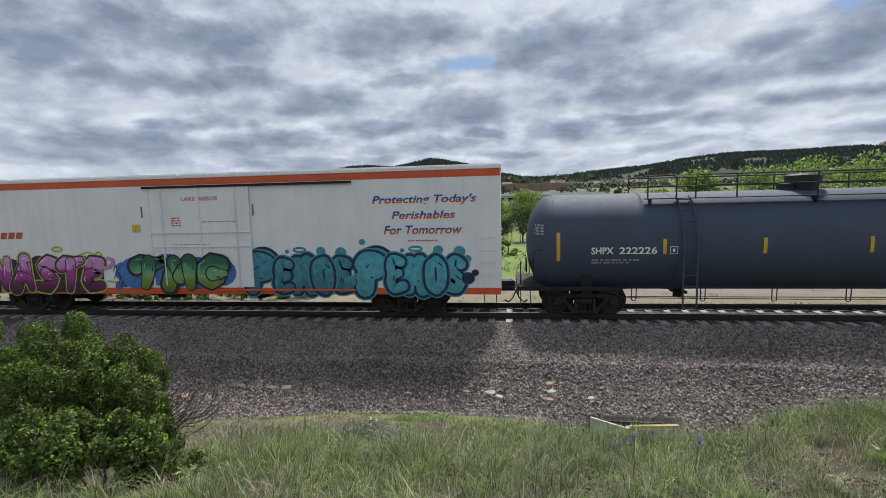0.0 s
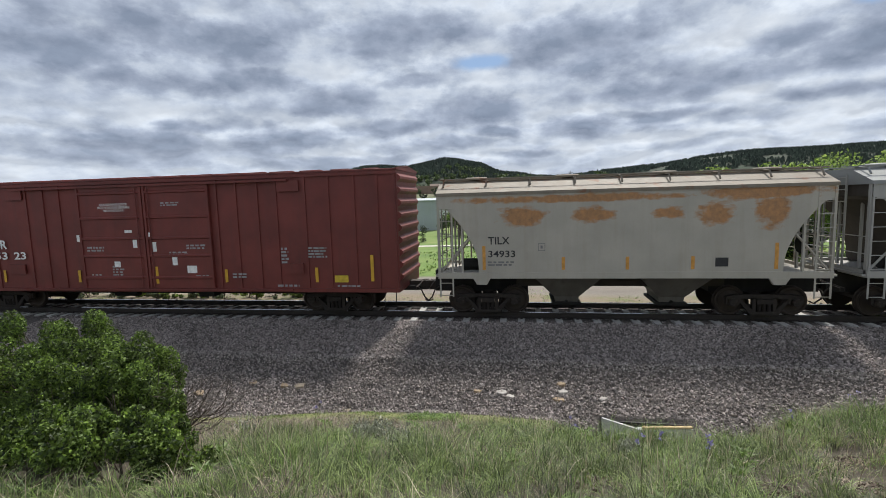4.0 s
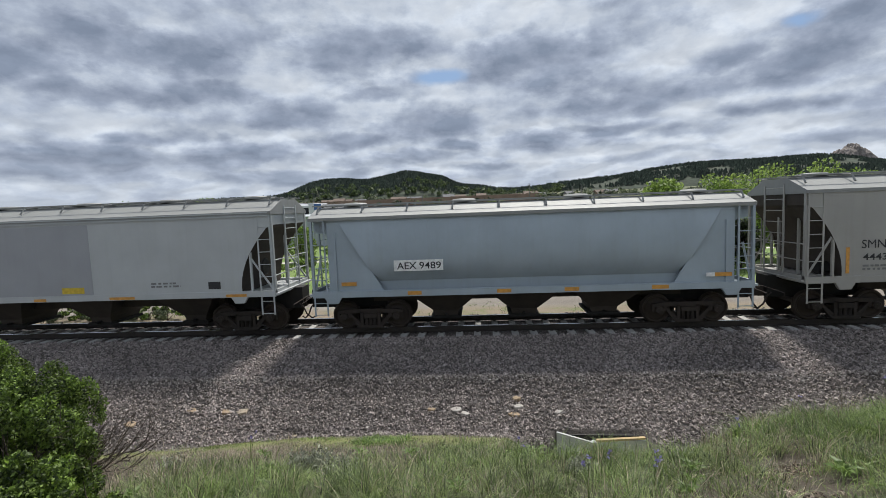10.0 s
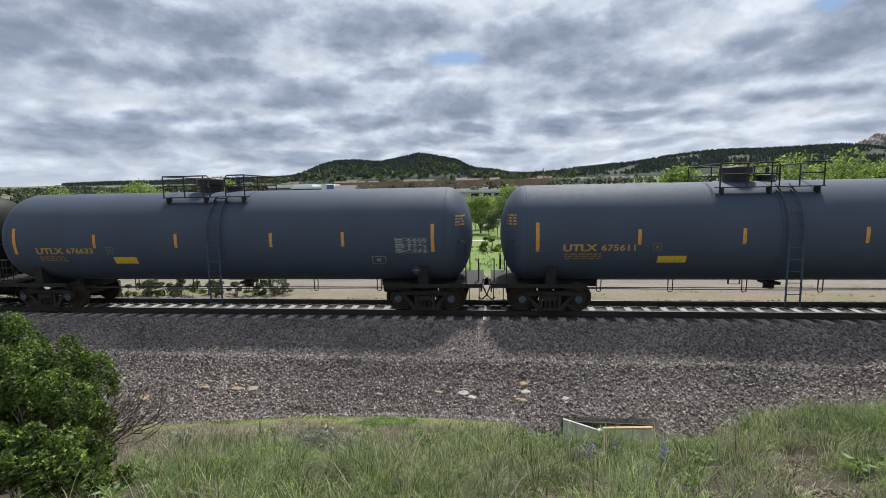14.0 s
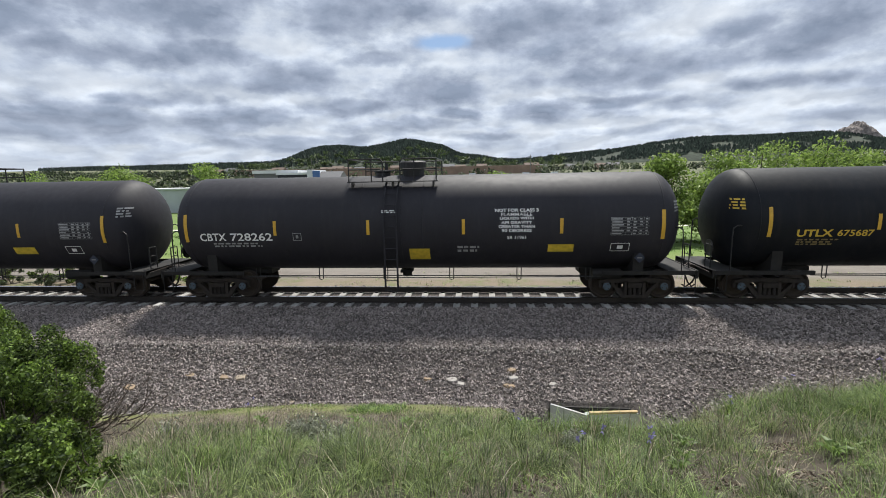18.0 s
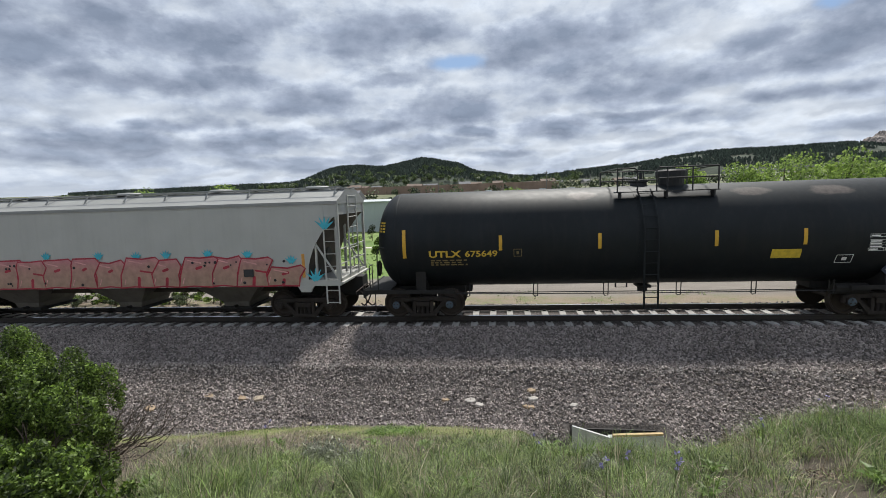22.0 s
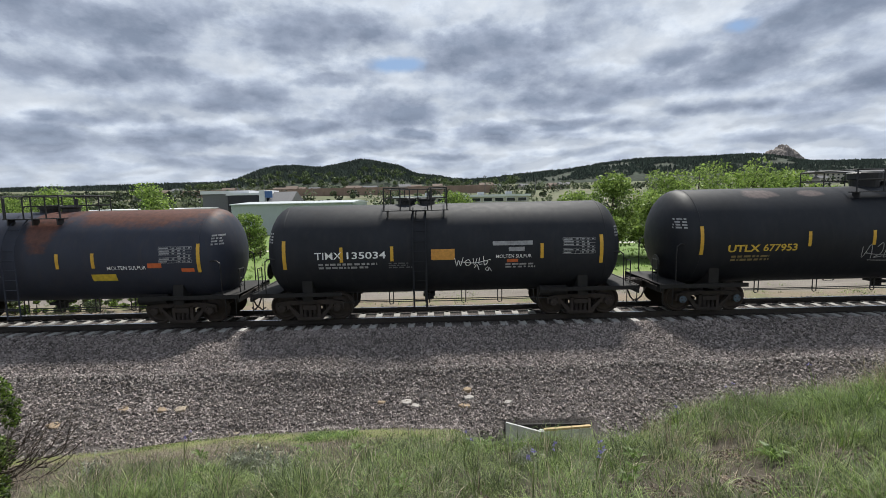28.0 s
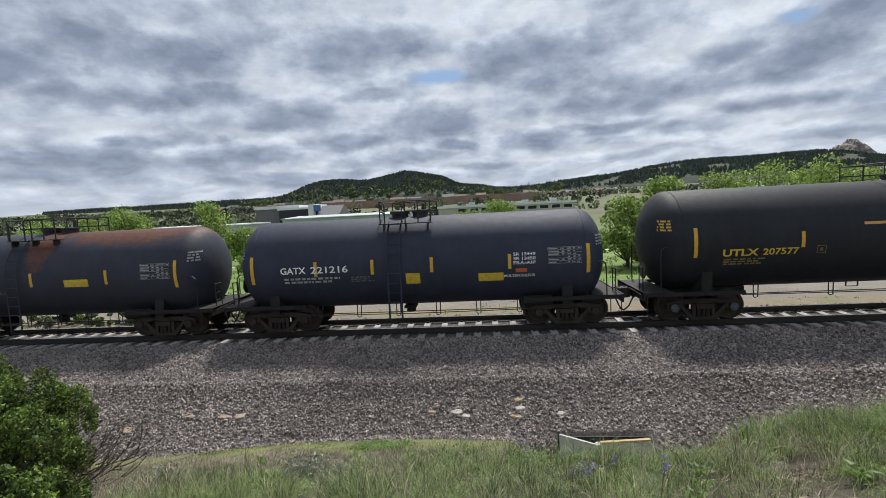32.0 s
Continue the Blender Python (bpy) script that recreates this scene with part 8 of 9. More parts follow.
patch(tank, "label", pl, 1.21, 2.07, 2.11, 2.36, M["sign_yellow"], .010, "yellow label", 3)


# ---------------------------------------------------------------- plants
def leaf_quads(centres, size, rng, up=0.3, long=1.7):
    """Small pointed leaves about the centres: one quad of four corners each."""
    n = len(centres)
    d = rng.normal(size=(n, 3))
    d[:, 2] += up
    d /= np.linalg.norm(d, axis=1)[:, None]
    a = np.cross(d, rng.normal(size=(n, 3)))
    a /= np.linalg.norm(a, axis=1)[:, None]
    s = (size * rng.uniform(.6, 1.3, n))[:, None]
    base, tip = centres - d * s * long / 2, centres + d * s * long / 2
    nrm = np.cross(d, a)
    side = centres + nrm * s * .12
    v = np.stack([base, side + a * s * .5, tip, side - a * s * .5], 1)
    return v.reshape(-1, 3), np.arange(n * 4).reshape(-1, 4)


def clump_points(blobs, n, rng, shell=0.55):
    """Points in lumpy crowns: blobs of (x, y, z, rx, ry, rz), denser towards their skins."""
    w = np.array([b[3] * b[4] * b[5] for b in blobs]) ** .7
    pick = rng.choice(len(blobs), n, p=w / w.sum())
    B = np.array(blobs)[pick]
    d = rng.normal(size=(n, 3))
    d /= np.linalg.norm(d, axis=1)[:, None]
    r = shell + (1.06 - shell) * rng.random(n) ** .6
    return B[:, :3] + d * B[:, 3:] * r[:, None]


def branches(g, start, ends, r0, rng, slot=0):
    for e in ends:
        s, e = Vector(start), Vector(e)
        mid = s.lerp(e, .5) + Vector(rng.normal(size=3)) * (e - s).length * .08
        g.pipe([s, s.lerp(mid, .5), mid, mid.lerp(e, .6), e], [r0, r0 * .8, r0 * .55, r0 * .35, r0 * .15], 5)


def tree(name, label, x, y, h, w, mat, leaves, leaf, seed, trunk=.14, low=.25, bark="bark", group="", n_blob=14):
    """A tapered trunk with limbs, and a crown of many leaves in uneven clumps."""
    r = np.random.default_rng(seed)
    z = height(x, y)
    t = thing(name, label, "tree", group)
    t.location = (x, y, z)
    blobs = []
    for k in range(n_blob):
        q = r.random()
        hh = h * (low + (1 - low) * (.12 + .82 * q))
        spread_ = w * .5 * math.sqrt(max(.05, 1 - (2 * q - .85) ** 2 * .8)) * r.uniform(.35, .85)
        a = r.uniform(0, 6.283)
        s = h * r.uniform(.10, .19)
        blobs.append((math.cos(a) * spread_, math.sin(a) * spread_, hh - s * .3, s * r.uniform(.9, 1.4), s * r.uniform(.9, 1.4), s * r.uniform(.6, 1.0)))
    g = Geo().pipe([(0, 0, -.2), (r.normal() * .05, r.normal() * .05, h * .3), (r.normal() * .1, r.normal() * .1, h * .62), (r.normal() * .15, 0, h * .88)], [trunk, trunk * .75, trunk * .45, trunk * .12], 7)
    branches(g, (0, 0, h * low * .8), [b[:3] for b in blobs], trunk * .4, r)
    part("trunk", g, M[bark], t)
    v, f = leaf_quads(clump_points(blobs, leaves, r, .35), leaf, r)
    part("crown", bulk("crown", v, f, mat), None, t)
    return t


# bright cottonwoods behind the track
for k, (x, y, h, w) in enumerate([(14.5, 21, 5.5, 4.6), (18.5, 24, 6.9, 5.2), (22.5, 23, 7.4, 5.6), (26.5, 25, 8.2, 6), (30.5, 24, 8.4, 6), (34.5, 25, 7.3, 5.4), (39, 26, 5.6, 4.6), (12.0, 26, 4.4, 4.4), (9.8, 21, 3.6, 3.6), (16.2, 20, 4.2, 4.0), (20.5, 20, 5.0, 4.4)]):
    tree("cottonwood_tree", "bright green leafy tree beyond the dirt road", x, y, h, w, M["cottonwood"], 6500, .155, 100 + k, .16, .10, group="trees beyond the track", n_blob=22)
tree("pine_tree", "dark conifer among brighter trees", 21.8, 18.8, 3.9, 3.0, M["darkleaf"], 4000, .13, 130, .14, .1, n_blob=16)
for k, (x, y, h, w) in enumerate([(-47, 47, 9.9, 8.5), (-35.2, 48, 10.4, 5.0), (-31.5, 50, 7.4, 4), (-56, 50, 9.4, 7), (-64, 52, 9.6, 8), (-26, 58, 6.6, 5), (-75, 60, 8.5, 8), (-41, 60, 6.4, 6), (6, 66, 9.0, 9), (1, 74, 7.5, 7), (-9, 80, 7, 6)]):
    tree("meadow_tree", "fresh green broadleaf tree in the meadow", x, y, h, w, M["cottonwood"], 4200, .20, 200 + k, .16, .12, group="meadow trees", n_blob=18)
rt = random.Random(3)
for k in range(26):
    x, y = rt.uniform(-14, 15), rt.uniform(58, 92)
    h = rt.uniform(3.6, 6.2)
    tree("young_tree", "slim grey-green young tree in the meadow", x, y, h, h * .55, M["olive"], 1100, .16, 300 + k, .07, .3, group="young meadow trees", n_blob=9)
for k, (x, y) in enumerate([(-1.6, 38), (-20, 70), (-14, 66)]):
    tree("sapling_conifer", "small dark conifer at the edge of the meadow", x, y, 3.0 if k else 2.6, 1.7, M["darkleaf"], 1500, .08, 340 + k, .05, .05, group="small conifers", n_blob=10)
for k, (x, y) in enumerate([(-14, 30), (-11, 28), (-17, 33), (-8.5, 31), (-21, 30), (3.2, 26), (5.8, 24), (9, 21), (10.5, 19), (7.5, 27), (-25, 33), (-30, 36)]):
    tree("shrub", "low green shrub beyond the dirt road", x, y, rt.uniform(1.4, 3.0), rt.uniform(2, 3.6), M["cottonwood"] if k % 3 else M["bush"], 1500, .12, 360 + k, .05, .02, group="shrubs beyond the road", n_blob=9)
for k in range(26):
    tree("verge_shrub", "low tangled shrub beside the far rail shoulder", -7.6 - k * .72 + rt.uniform(-.3, .3), rt.uniform(5.2, 6.8), rt.uniform(.65, 1.15), rt.uniform(1.1, 1.9), M["olive"] if k % 3 == 0 else M["bush"], 900, .06, 380 + k, .03, .02, group="shrubs along the far shoulder", n_blob=8)
# far rows of trees, joined
r5 = np.random.default_rng(77)
far_c, dark_c = [], []
for k in range(1100):
    y = r5.uniform(150, 620)
    x = r5.uniform(-1.15, 1.2) * y
    if 420 <= k < 760:
        x = r5.uniform(-1.35, -.42) * y
    elif k >= 760:
        x, y = r5.uniform(-420, 330), r5.uniform(440, 930)
    if (abs(x - 10) < 35 and y < 170) or (x > 90 and y < 300):
        continue
    s = r5.uniform(2.2, 5.0)
    pts_ = clump_points([(x, y, height(x, y) + s * .8, s, s, s * .9), (x + s * .5, y, height(x, y) + s * 1.1, s * .6, s * .6, s * .6)], 60, r5, .6)
    (far_c if r5.random() < (.5 if k < 760 else .85) else dark_c).append(pts_)
for nm, c, m, lab in (("far_green_trees", far_c, M["olive"], "far green trees of the town"), ("far_dark_trees", dark_c, M["darkleaf"], "far dark trees of the town")):
    v, f = leaf_quads(np.concatenate(c), 1.5, r5, 0, 1.2)
    tagged(new(nm, bulk(nm, v, f, m)), lab, "tree", kind="stuff")

# big bush on the bank
rb = np.random.default_rng(31)
BX, BY = -5.3, -9.6
bz = height(BX, BY)
bush = thing("bush", "dense leafy green bush with grey twigs on the grassy bank", "bush")
bush.location = (BX, BY, bz)


def lobe(n, cx, cy, rx, ry, top, low, s0, s1):
    """Uneven clumps that fill a dome on the bank."""
    out = []
    for k in range(n):
        a, q = rb.uniform(0, 6.283), rb.random() ** .55
        x, y = cx + math.cos(a) * rx * q, cy + math.sin(a) * ry * q
        lift = height(BX + x, BY + y) - bz
        s = rb.uniform(s0, s1)
        out.append((x, y, lift + rb.uniform(low, 1.0) * top * math.sqrt(max(.08, 1 - (q * .95) ** 4)), s * .8, s * .8, s * 1.15))
    return out


blobs = lobe(150, -.1, -.2, 2.5, 1.7, 2.12, .22, .13, .30) + lobe(40, 1.6, -.5, 1.2, .8, 1.6, .4, .12, .24)
blobs += lobe(100, 2.3, -1.6, 1.25, .85, 1.6, .2, .10, .20) + lobe(120, 3.45, -2.75, 1.4, .85, .72, .1, .08, .17)
g = Geo()
branches(g, (0, 0, -.1), [b[:3] for b in blobs[:190]], .03, rb)
for b in blobs[190:]:
    s = Vector((b[0] + rb.normal() * .1, b[1] + rb.normal() * .1, height(BX + b[0], BY + b[1]) - bz - .05))
    branches(g, s, [b[:3]], .010, rb)
tagged(part("branchwork", g, M["bark"], bush, "grey branches"), kind="stuff")
g = Geo()
for k in range(95):
    # bare twigs that fan out of the foot and curl upwards, forking
    a = rb.uniform(-1.1, .5)
    x, y = 1.9 + rb.uniform(0, .9), rb.uniform(-1.9, .2)
    p = Vector((x, y, height(BX + x, BY + y) - bz + rb.uniform(.0, .35)))
    d = Vector((math.cos(a), math.sin(a) * .8, rb.uniform(-.05, .35)))
    run_, line_ = rb.uniform(.10, .17), [p]
    for j in range(7):
        d = (d + Vector((rb.normal() * .13, rb.normal() * .13, .13 + rb.normal() * .10))).normalized()
        p = p + d * run_
        line_.append(p)
        if j > 1:
            e = p + (d + Vector(rb.normal(size=3)) * .55).normalized() * run_ * rb.uniform(.8, 2.0)
            g.pipe([p, p.lerp(e, .5) + Vector((0, 0, .015)), e], [.0055, .004, .002], 3)
    g.pipe(line_, [.012 - .0014 * j for j in range(8)], 4)
tagged(part("twigwork", g, M["bark"], bush, "bare dark grey twigs"), kind="stuff")
v, f = leaf_quads(clump_points(blobs, 215000, rb, .40), .029, rb, .5, 1.6)
part("leaves", bulk("leaves", v, f, M["bush"]), None, bush)

# grass on the bank
rg = np.random.default_rng(8)


def blades(x, y, h, w, lean, rng, a):
    """Blades that arch over towards the angle a: three tapering quads and a tip."""
    n = len(x)
    z = np.array([height(p, q) for p, q in zip(x, y)]) - .01
    dx, dy = np.cos(a) * lean * h, np.sin(a) * lean * h
    b = a + 1.57 + rng.normal(0, .5, n)
    sx, sy = np.cos(b) * w / 2, np.sin(b) * w / 2
    sag = np.clip(lean, 0, 1.5) * .45
    P = np.zeros((n, 7, 3))
    for k, (t, ww) in enumerate(((0, .8), (.38, 1.0), (.72, .7), (1, 0))):
        cx, cy, cz = x + dx * t ** 1.7, y + dy * t ** 1.7, z + h * (t - sag * t * t * t)
        if k == 3:
            P[:, 6] = np.stack([cx, cy, cz], 1)
            continue
        P[:, 2 * k] = np.stack([cx - sx * ww, cy - sy * ww, cz], 1)
        P[:, 2 * k + 1] = np.stack([cx + sx * ww, cy + sy * ww, cz], 1)
    o = np.arange(n)[:, None] * 7
    f = np.concatenate([o + q for q in ([0, 1, 3], [0, 3, 2], [2, 3, 5], [2, 5, 4], [4, 5, 6])])
    return P.reshape(-1, 3), f


def tufts(n, per, x0, x1, y0, y1, keep, h, w, lean, name, mat, label, spread_=.06):
    cx, cy = rg.uniform(x0, x1, n), rg.uniform(y0, y1, n)
    ok = np.array([rg.random() < keep(a, b) for a, b in zip(cx, cy)])
    cx, cy = cx[ok], cy[ok]
    tall = np.array([noise.noise((a * .9, b * .9, 31)) for a, b in zip(cx, cy)])
    size = rg.uniform(.55, 1.25, len(cx)) * (1 + .6 * tall) * np.where((cy > -10.2) & (cy < 0), np.clip(.38 + .62 * (-7.6 - .9 * np.clip((2.8 - cx) / 1.6, 0, 1) - cy) / 2.4 + .35 * (cx > 6.5), .38, 1), 1)
    size *= np.array([1 - .65 * max(worn(a, b + .3), worn(a, b + .6)) for a, b in zip(cx, cy)])
    side = rg.uniform(0, 6.283, len(cx))
    ox, oy = rg.normal(0, spread_, len(cx) * per), rg.normal(0, spread_, len(cx) * per)
    s = np.repeat(size, per)
    hh = s * rg.uniform(h[0], h[1], len(ox)) * np.exp(-(ox * ox + oy * oy) / (spread_ * spread_) * .12)
    fan = np.arctan2(oy + .6 * spread_ * np.sin(np.repeat(side, per)), ox + .6 * spread_ * np.cos(np.repeat(side, per))) + rg.normal(0, .5, len(ox))
    v, f = blades(np.repeat(cx, per) + ox, np.repeat(cy, per) + oy, hh, rg.uniform(w[0], w[1], len(ox)), rg.uniform(lean[0], lean[1], len(ox)), rg, fan)
    return tagged(new(name, bulk(name, v, f, mat)), label, "grass", kind="stuff")


def patchy(s, shift, lo, hi):
    return lambda x, y: smooth01((noise.noise((x * s + shift, y * s, shift)) - lo) / (hi - lo))


def on_bank(x, y):
    if 4.3 < x < 6.25 and y > -8.75 + .4 * noise.noise((x * 2.0, 1, 7)):
        return 0.0
    if math.hypot((x - BX - 2.35) / 1.25, (y - BY + 1.65) / .85) < 1 or math.hypot((x - BX - 3.75) / 1.5, (y - BY + 2.9) / .85) < 1 or math.hypot((x - BX) / 2.4, (y - BY) / 1.8) < 1:
        return 0.0
    if math.hypot((x + 2.1) / .95, (y + 10.5) / 1.1) < 1:
        return 0.15
    return 1.0 if y < -6.45 + .3 * noise.noise((x * 1.5, 0, 2)) else 0.0


dry, wet, bare = patchy(.55, 3, -.15, .35), patchy(.5, 11, .05, .5), patchy(1.3, 23, .10, .32)
thin = patchy(2.1, 47, .05, .35)


def worn(x, y):
    """1 on the bare trodden spots of the bank."""
    return max(smooth01((r - math.hypot(x - a, y - b) - .25 * noise.noise((x * 3, y * 3, 9))) / .25) for a, b, r in ((6.80, -10.62, .40), (5.42, -11.80, .42), (6.35, -11.75, .45), (3.8, -11.9, .36), (8.1, -9.9, .28), (7.6, -11.5, .34)))


def brushy(x, y):
    """1 on the weedy foot of the bank, where dead stems and moss outdo the grass."""
    return smooth01((2.4 - x) / 1.6) * smooth01((y + 10.4) / .8)


def sward(x, y):
    """1 where grass stands, less at the ballast's edge and on bare spots."""
    return on_bank(x, y) * (1 - .85 * bare(x, y) * (x > 4)) * (1 - .75 * thin(x, y)) * (1 - .97 * worn(x, y)) * (1 - .5 * brushy(x, y)) * (.04 if y > -8.0 - .9 * smooth01((2.6 - x) / 1.6) + .5 * noise.noise((x * .9, 3, 1)) else .4 if y > -8.8 - .8 * smooth01((2.6 - x) / 1.6) else 1)


tufts(4600, 46, -7, 13, -14.2, -6.4, lambda x, y: sward(x, y) * (1 - .35 * dry(x, y)), (.14, .42), (.003, .007), (.2, 1.2), "bank_grass", M["grass"], "knee-high green grass on the bank", .09)
tufts(2600, 14, -7, 13, -14.2, -6.4, lambda x, y: sward(x, y) * (.3 + .7 * wet(x, y)), (.20, .50), (.005, .009), (.25, 1.3), "broad_grass", M["lush"], "broader bent grass blades on the bank", .07)
tufts(2600, 60, 3.6, 15, -14, -6.8, lambda x, y: sward(x, y) * (.1 + .9 * bank(x)) * (.25 + .75 * wet(x, y)), (.22, .46), (.003, .006), (.3, 1.4), "fine_bank_grass", M["fine"], "tufts of fine bright grass on the swell of the bank", .085)
tufts(520, 130, 2.6, 13.5, -13.8, -7.4, lambda x, y: on_bank(x, y) * (1 - worn(x, y)) * (.15 + .85 * bank(x)) * smooth01((noise.noise((x * .8, y * .8, 61)) + .05) / .3), (.26, .50), (.004, .007), (.3, 1.3), "grass_tussocks", M["lush"], "dense bright green tussocks on the swell of the bank", .14)
tufts(26, 190, 8.1, 9.5, -10.0, -8.9, on_bank, (.34, .56), (.003, .006), (.3, 1.4), "bright_tussocks", M["fine"], "high tussocks of fine bright grass on the swell", .15)
tufts(22, 170, 7.2, 8.5, -8.9, -8.1, on_bank, (.28, .46), (.003, .006), (.3, 1.4), "soft_tussocks", M["fine"], "soft tussocks of fine grass on the swell", .14)
tufts(95, 90, -2.5, 4, -12.5, -9.7, on_bank, (.20, .40), (.004, .007), (.3, 1.3), "small_tussocks", M["fine"], "bright green tussocks among the paler grass", .12)
tufts(2700, 18, -7, 13, -14.2, -6.4, lambda x, y: on_bank(x, y) * (.16 + .75 * dry(x, y)) * (1 - worn(x, y)) * (.1 if y > -7.6 - (x < 2.2) else 1), (.16, .46), (.003, .006), (.1, 1.2), "dry_grass", M["straw"], "dry straw-coloured grass among the green", .09)
tufts(170, 5, 6.8, 12.5, -9.4, -7.2, on_bank, (.42, .72), (.004, .007), (.1, .7), "crest_stalks", M["straw"], "pale seeding stalks along the crest of the swell", .12)
tufts(450, 6, -6, 11, -14, -7.3, on_bank, (.40, .66), (.004, .007), (.1, .6), "straw_stalks", M["straw"], "tall dry stalks standing over the grass", .10)
tufts(900, 22, 3, 9, -12.6, -9.4, worn, (.02, .12), (.004, .008), (.8, 3.0), "matted_litter", M["twig"], "matted dead stems on the bare soil", .10)
tufts(2600, 12, -3, 12, -14.2, -6.6, lambda x, y: on_bank(x, y) * max(worn(x, y), .2 + .6 * bare(x, y)), (.03, .09), (.005, .010), (.6, 2.2), "dead_litter", M["twig"], "grey-brown dead grass lying on the soil", .10)
tufts(1900, 22, -4, 2.4, -11.4, -7.6, lambda x, y: max(smooth01((1.9 - abs(x + 1.6)) / 1.0), .6 * brushy(x, y)) * (y < -8.0 + .3 * noise.noise((x * 2, 4, 2))), (.10, .30), (.003, .006), (.5, 1.8), "dead_brush", M["twig"], "grey-brown dead brush beside the bush", .12)
tufts(12500, 7, -8, 9, -8.9, -6.2, lambda x, y: (y < -6.45 + .3 * noise.noise((x * 1.5, 0, 2))) * (.95 if y > -7.7 - .9 * smooth01((3 - x) / 2) + .4 * noise.noise((x * 1.1, 6, 3)) else .3) * (not (4.55 < x < 6.9 and y > -7.7)), (.025, .10), (.006, .012), (.3, 1.4), "low_weeds", M["moss"], "low yellow-green weeds at the edge of the ballast", .05)
tufts(46, 70, .85, 1.7, -8.25, -7.6, on_bank, (.22, .42), (.005, .009), (.3, 1.2), "fresh_weeds", M["lush"], "a patch of fresh bright green weeds", .12)
tufts(240, 60, -4, 3.6, -8.2, -6.9, lambda x, y: (y < -6.6) * smooth01((noise.noise((x * .7, y * 1.2, 71)) + .0) / .25), (.06, .16), (.004, .008), (.3, 1.2), "green_weeds", M["lush"], "patches of fresh green weeds at the foot of the bank", .12)
tufts(7000, 7, -12, 18, -26, -14.2, lambda x, y: .4 + .6 * wet(x, y), (.10, .34), (.009, .018), (.2, 1.2), "bank_top_grass", M["grass"], "grass on the flat top of the bank", .14)
tufts(4200, 6, -26, 38, 3.6, 8.6, lambda x, y: .7 * smooth01((noise.noise((x * .35, y * .6, 81)) - .05) / .25), (.06, .2), (.010, .02), (.3, .9), "verge_grass", M["grass"], "thin grass beside the dirt road")
tufts(3000, 6, -45, 55, 14, 34, lambda x, y: 1.0, (.15, .4), (.03, .05), (.3, .8), "meadow_grass", M["lush"], "green meadow grass beyond the dirt road")


rng = np.random.default_rng(77)
scatter_stones(14000, 3.2, 8.8, -12.6, -9.4, 0.008, 0.035, M["clod"], "soil_clods", "crumbly brown clods on the bare soil of the bank", lambda x, y: np.array([rng.random() < .9 * worn(a, b) for a, b in zip(x, y)]), .1)


def weed(x, y, s, seed):
    r = np.random.default_rng(seed)
    t = thing("leafy_weed", "broad-leaved green weed among the grass", "plant", "leafy weeds on the bank")
    t.location = (x, y, height(x, y))
    part("stem", Geo().pipe([(0, 0, -.03), (0, 0, s * .6)], .006, 4), M["lush"], t)
    for k in range(8):
        a = k * .8 + r.uniform(-.2, .2)
        l, up, z0 = s * r.uniform(.7, 1.1), r.uniform(.5, 1.1) * s, s * .5 * k / 8
        d = Vector((math.cos(a), math.sin(a), 0))
        q = Vector((-d.y, d.x, 0)) * s * .15
        top = Vector((0, 0, z0 + up * .5))
        g = Geo().add([Vector((0, 0, z0)), d * l * .45 + q + top, d * l * .5 + top * .92, d * l * .45 - q + top, d * l + top * 1.05], [(0, 1, 2), (0, 2, 3), (2, 1, 4), (2, 4, 3)])
        part("leaf", g, M["lush"], t)


for k, (x, y, s) in enumerate(((7.12, -11.05, .23), (7.25, -10.92, .18), (5.34, -11.36, .18), (8.35, -9.75, .2), (5.6, -10.9, .16))):
    weed(x, y, s, 560 + k)
rw = random.Random(5)
for k in range(46):
    x, y = rw.uniform(-1, 10), rw.uniform(-14, -9)
    weed(x, y, rw.uniform(.10, .24), 500 + k)


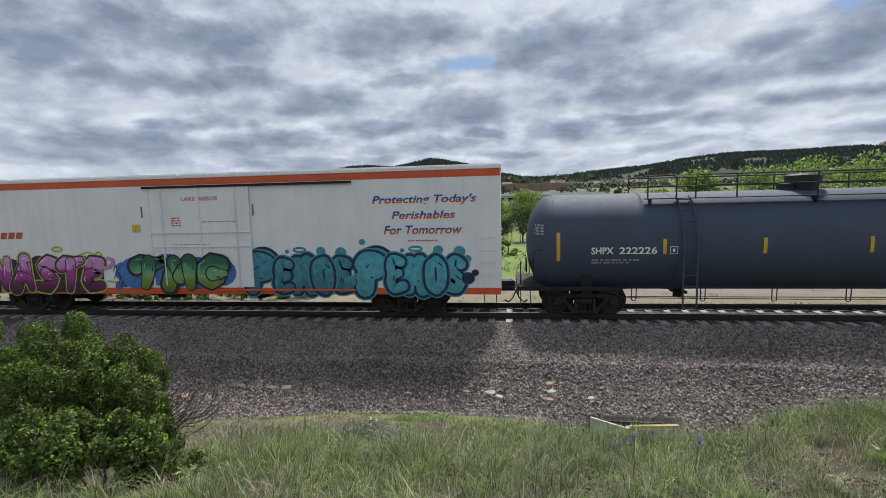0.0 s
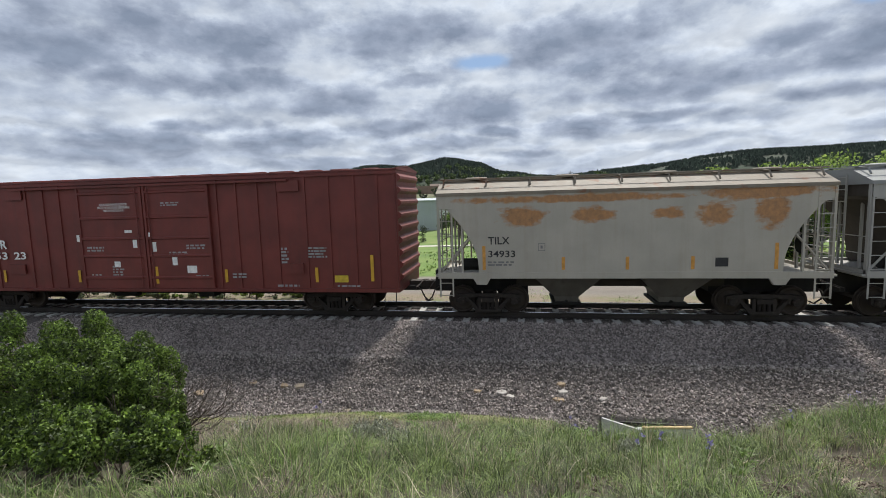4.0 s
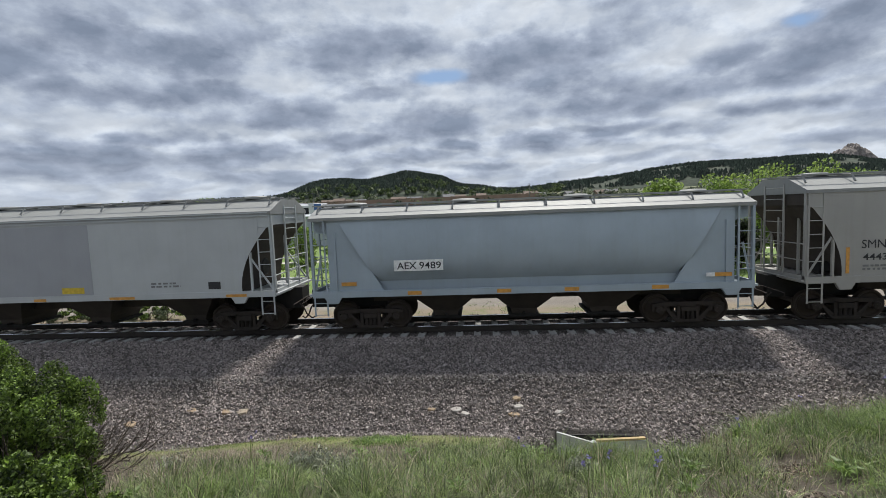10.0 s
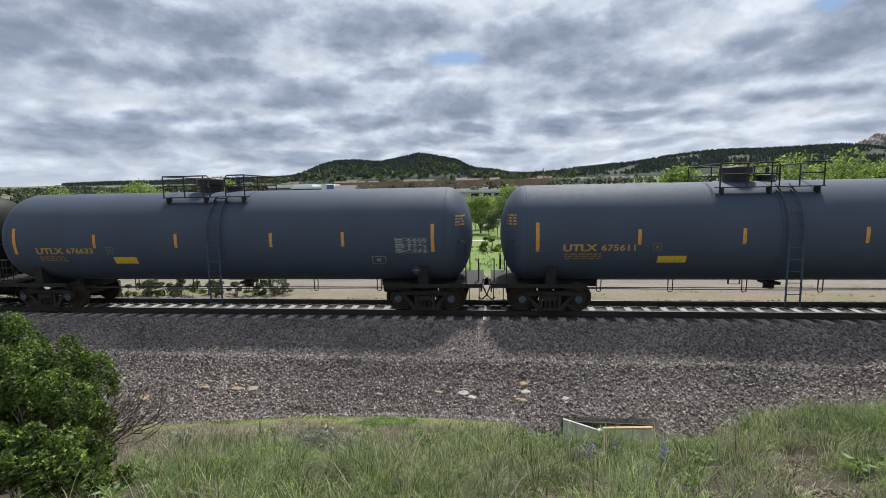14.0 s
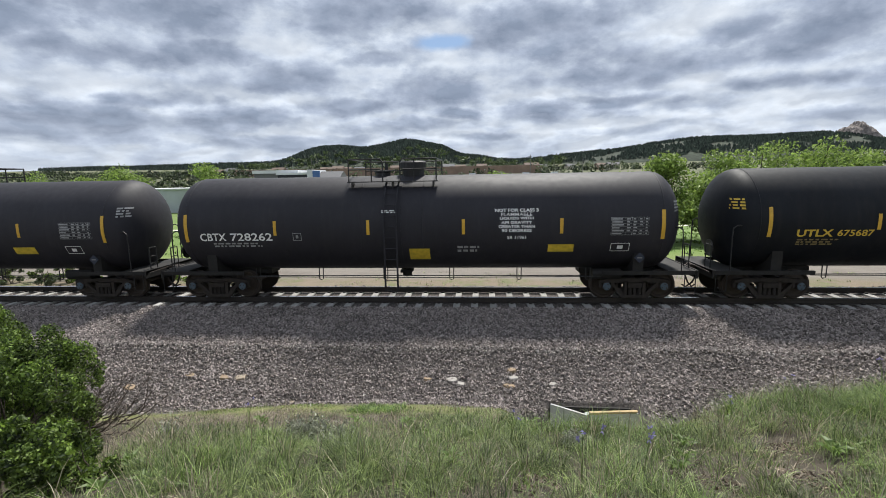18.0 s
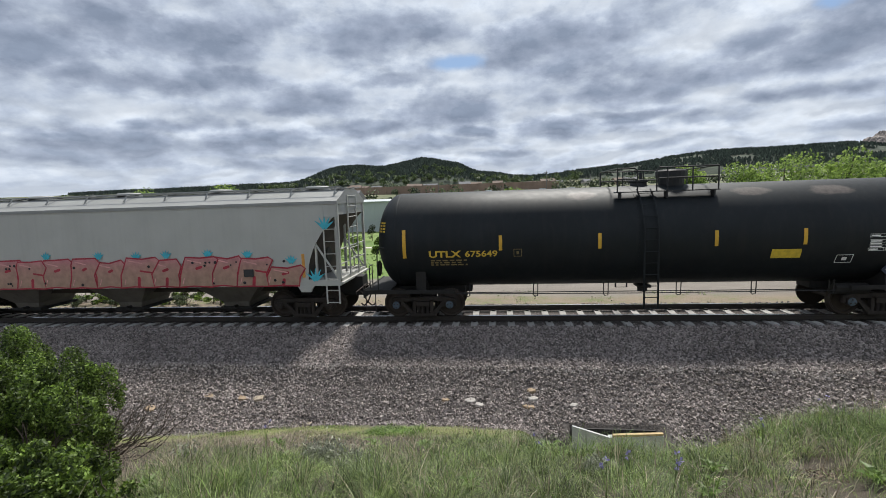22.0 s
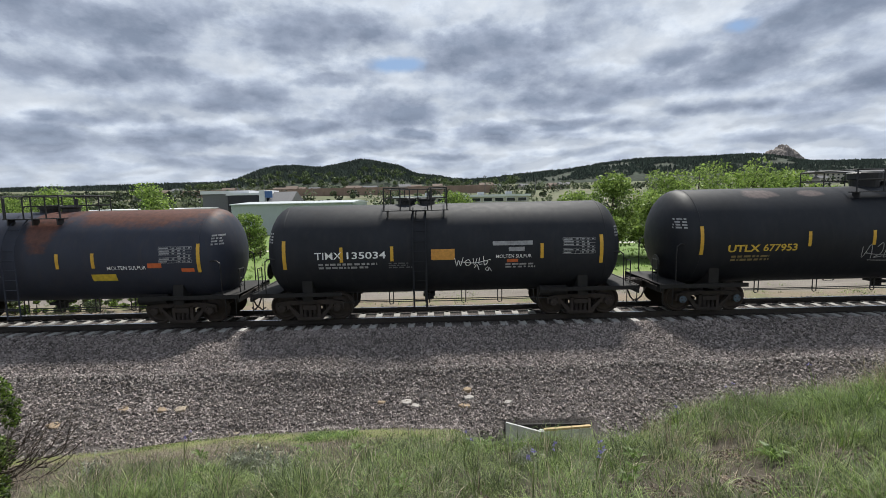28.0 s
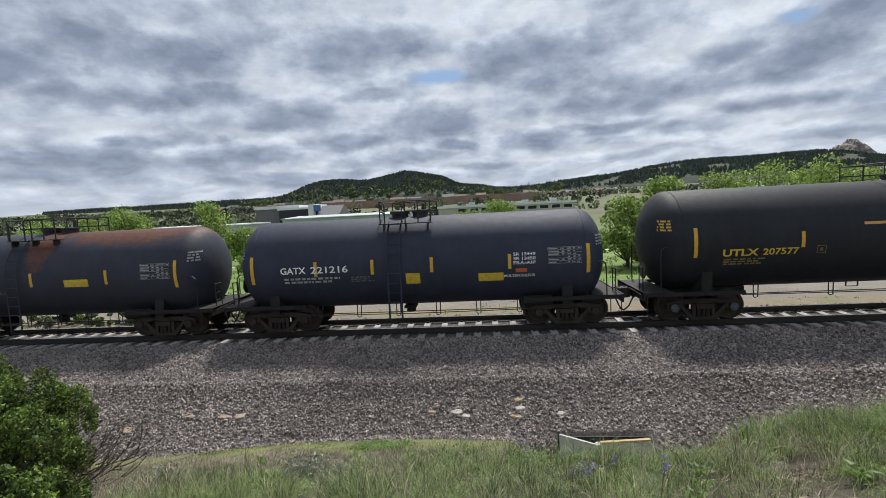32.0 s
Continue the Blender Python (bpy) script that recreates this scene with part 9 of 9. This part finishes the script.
def flower(x, y, h, seed):
    r = np.random.default_rng(seed)
    t = thing("wild_flower", "slender stem with small violet blossoms", "flower", "violet wild flowers on the bank")
    t.location = (x, y, height(x, y))
    g = Geo()
    tips = [Vector((r.normal() * .05, r.normal() * .05, h * q)) for q in (1, .85, .7)]
    for p in tips:
        g.pipe([(0, 0, -.02), (p.x * .3, p.y * .3, p.z * .6), p], [.005, .004, .003], 4)
    part("stem", g, M["grass"], t)
    for p in tips[:2]:
        c = np.array([tuple(p)]) + r.normal(0, .012, (7, 3))
        v, f = leaf_quads(c, .022, r)
        part("blossom", bulk("blossom", v, f, M["petal"]), None, t)


for k, (x, y) in enumerate([(4.6, -11.2), (4.9, -11.6), (5.4, -8.9), (5.2, -11.0), (9.6, -8.6), (8.4, -8.2), (6.9, -9.4), (4.2, -11.9), (10.6, -9.3), (3.6, -10.5), (-.4, -9.6)]):
    flower(x, y, rw.uniform(.38, .6), 600 + k)
# grey-green sage
rs = np.random.default_rng(41)
for x, y, s in ((.90, -10.25, .36), (.55, -10.05, .26), (-1.3, -10.2, .28), (1.3, -10.35, .24), (4.45, -10.3, .2)):
    t = thing("sagebrush", "soft grey-green sage plant", "plant", "sage on the bank")
    t.location = (x, y, height(x, y))
    n = 620
    c = rs.normal(size=(n, 3)) * (s * .33, s * .33, s * .28) + (0, 0, s * .45)
    c[:, 2] = np.abs(c[:, 2])
    v, f = leaf_quads(c, .022, rs, 1.2, 3.4)
    part("leaves", bulk("leaves", v, f, M["sage"]), None, t)
    g = Geo()
    branches(g, (0, 0, 0), [tuple(q) for q in c[:14]], .008, rs)
    tagged(part("twigs", g, M["bark"], t), kind="stuff")


# ---------------------------------------------------------------- running
def run(t):
    """How far the train has gone after t seconds: it slows a little."""
    return 10.9884 * t - 0.0071087 * t * t - 6.4579e-5 * t ** 3


def motions():
    for car, at in CARS:
        walk(car, [(t, pose(at + run(t), 0, 0)) for t in range(33)])
    where = dict(CARS)
    for wheel, car, x, d in SPIN:
        rows, started, turn = [(0.0, 0.0)], False, 0.0
        zero = None
        for k in range(1, 960):
            t = k / 30
            here = where[car] + x + run(t)
            if -24 < here < 27:
                if zero is None:
                    zero = run(t)
                    if k > 1:
                        rows.append((t - 1 / 30, 0.0))
                turn = math.degrees((run(t) - zero) / WHEEL_R)
                rows.append((t, turn))
        rows.append((32.0, turn))
        walk(wheel, [(t, pose(d, 0, 0, 0, a % 360, 0)) for t, a in rows])


motions()
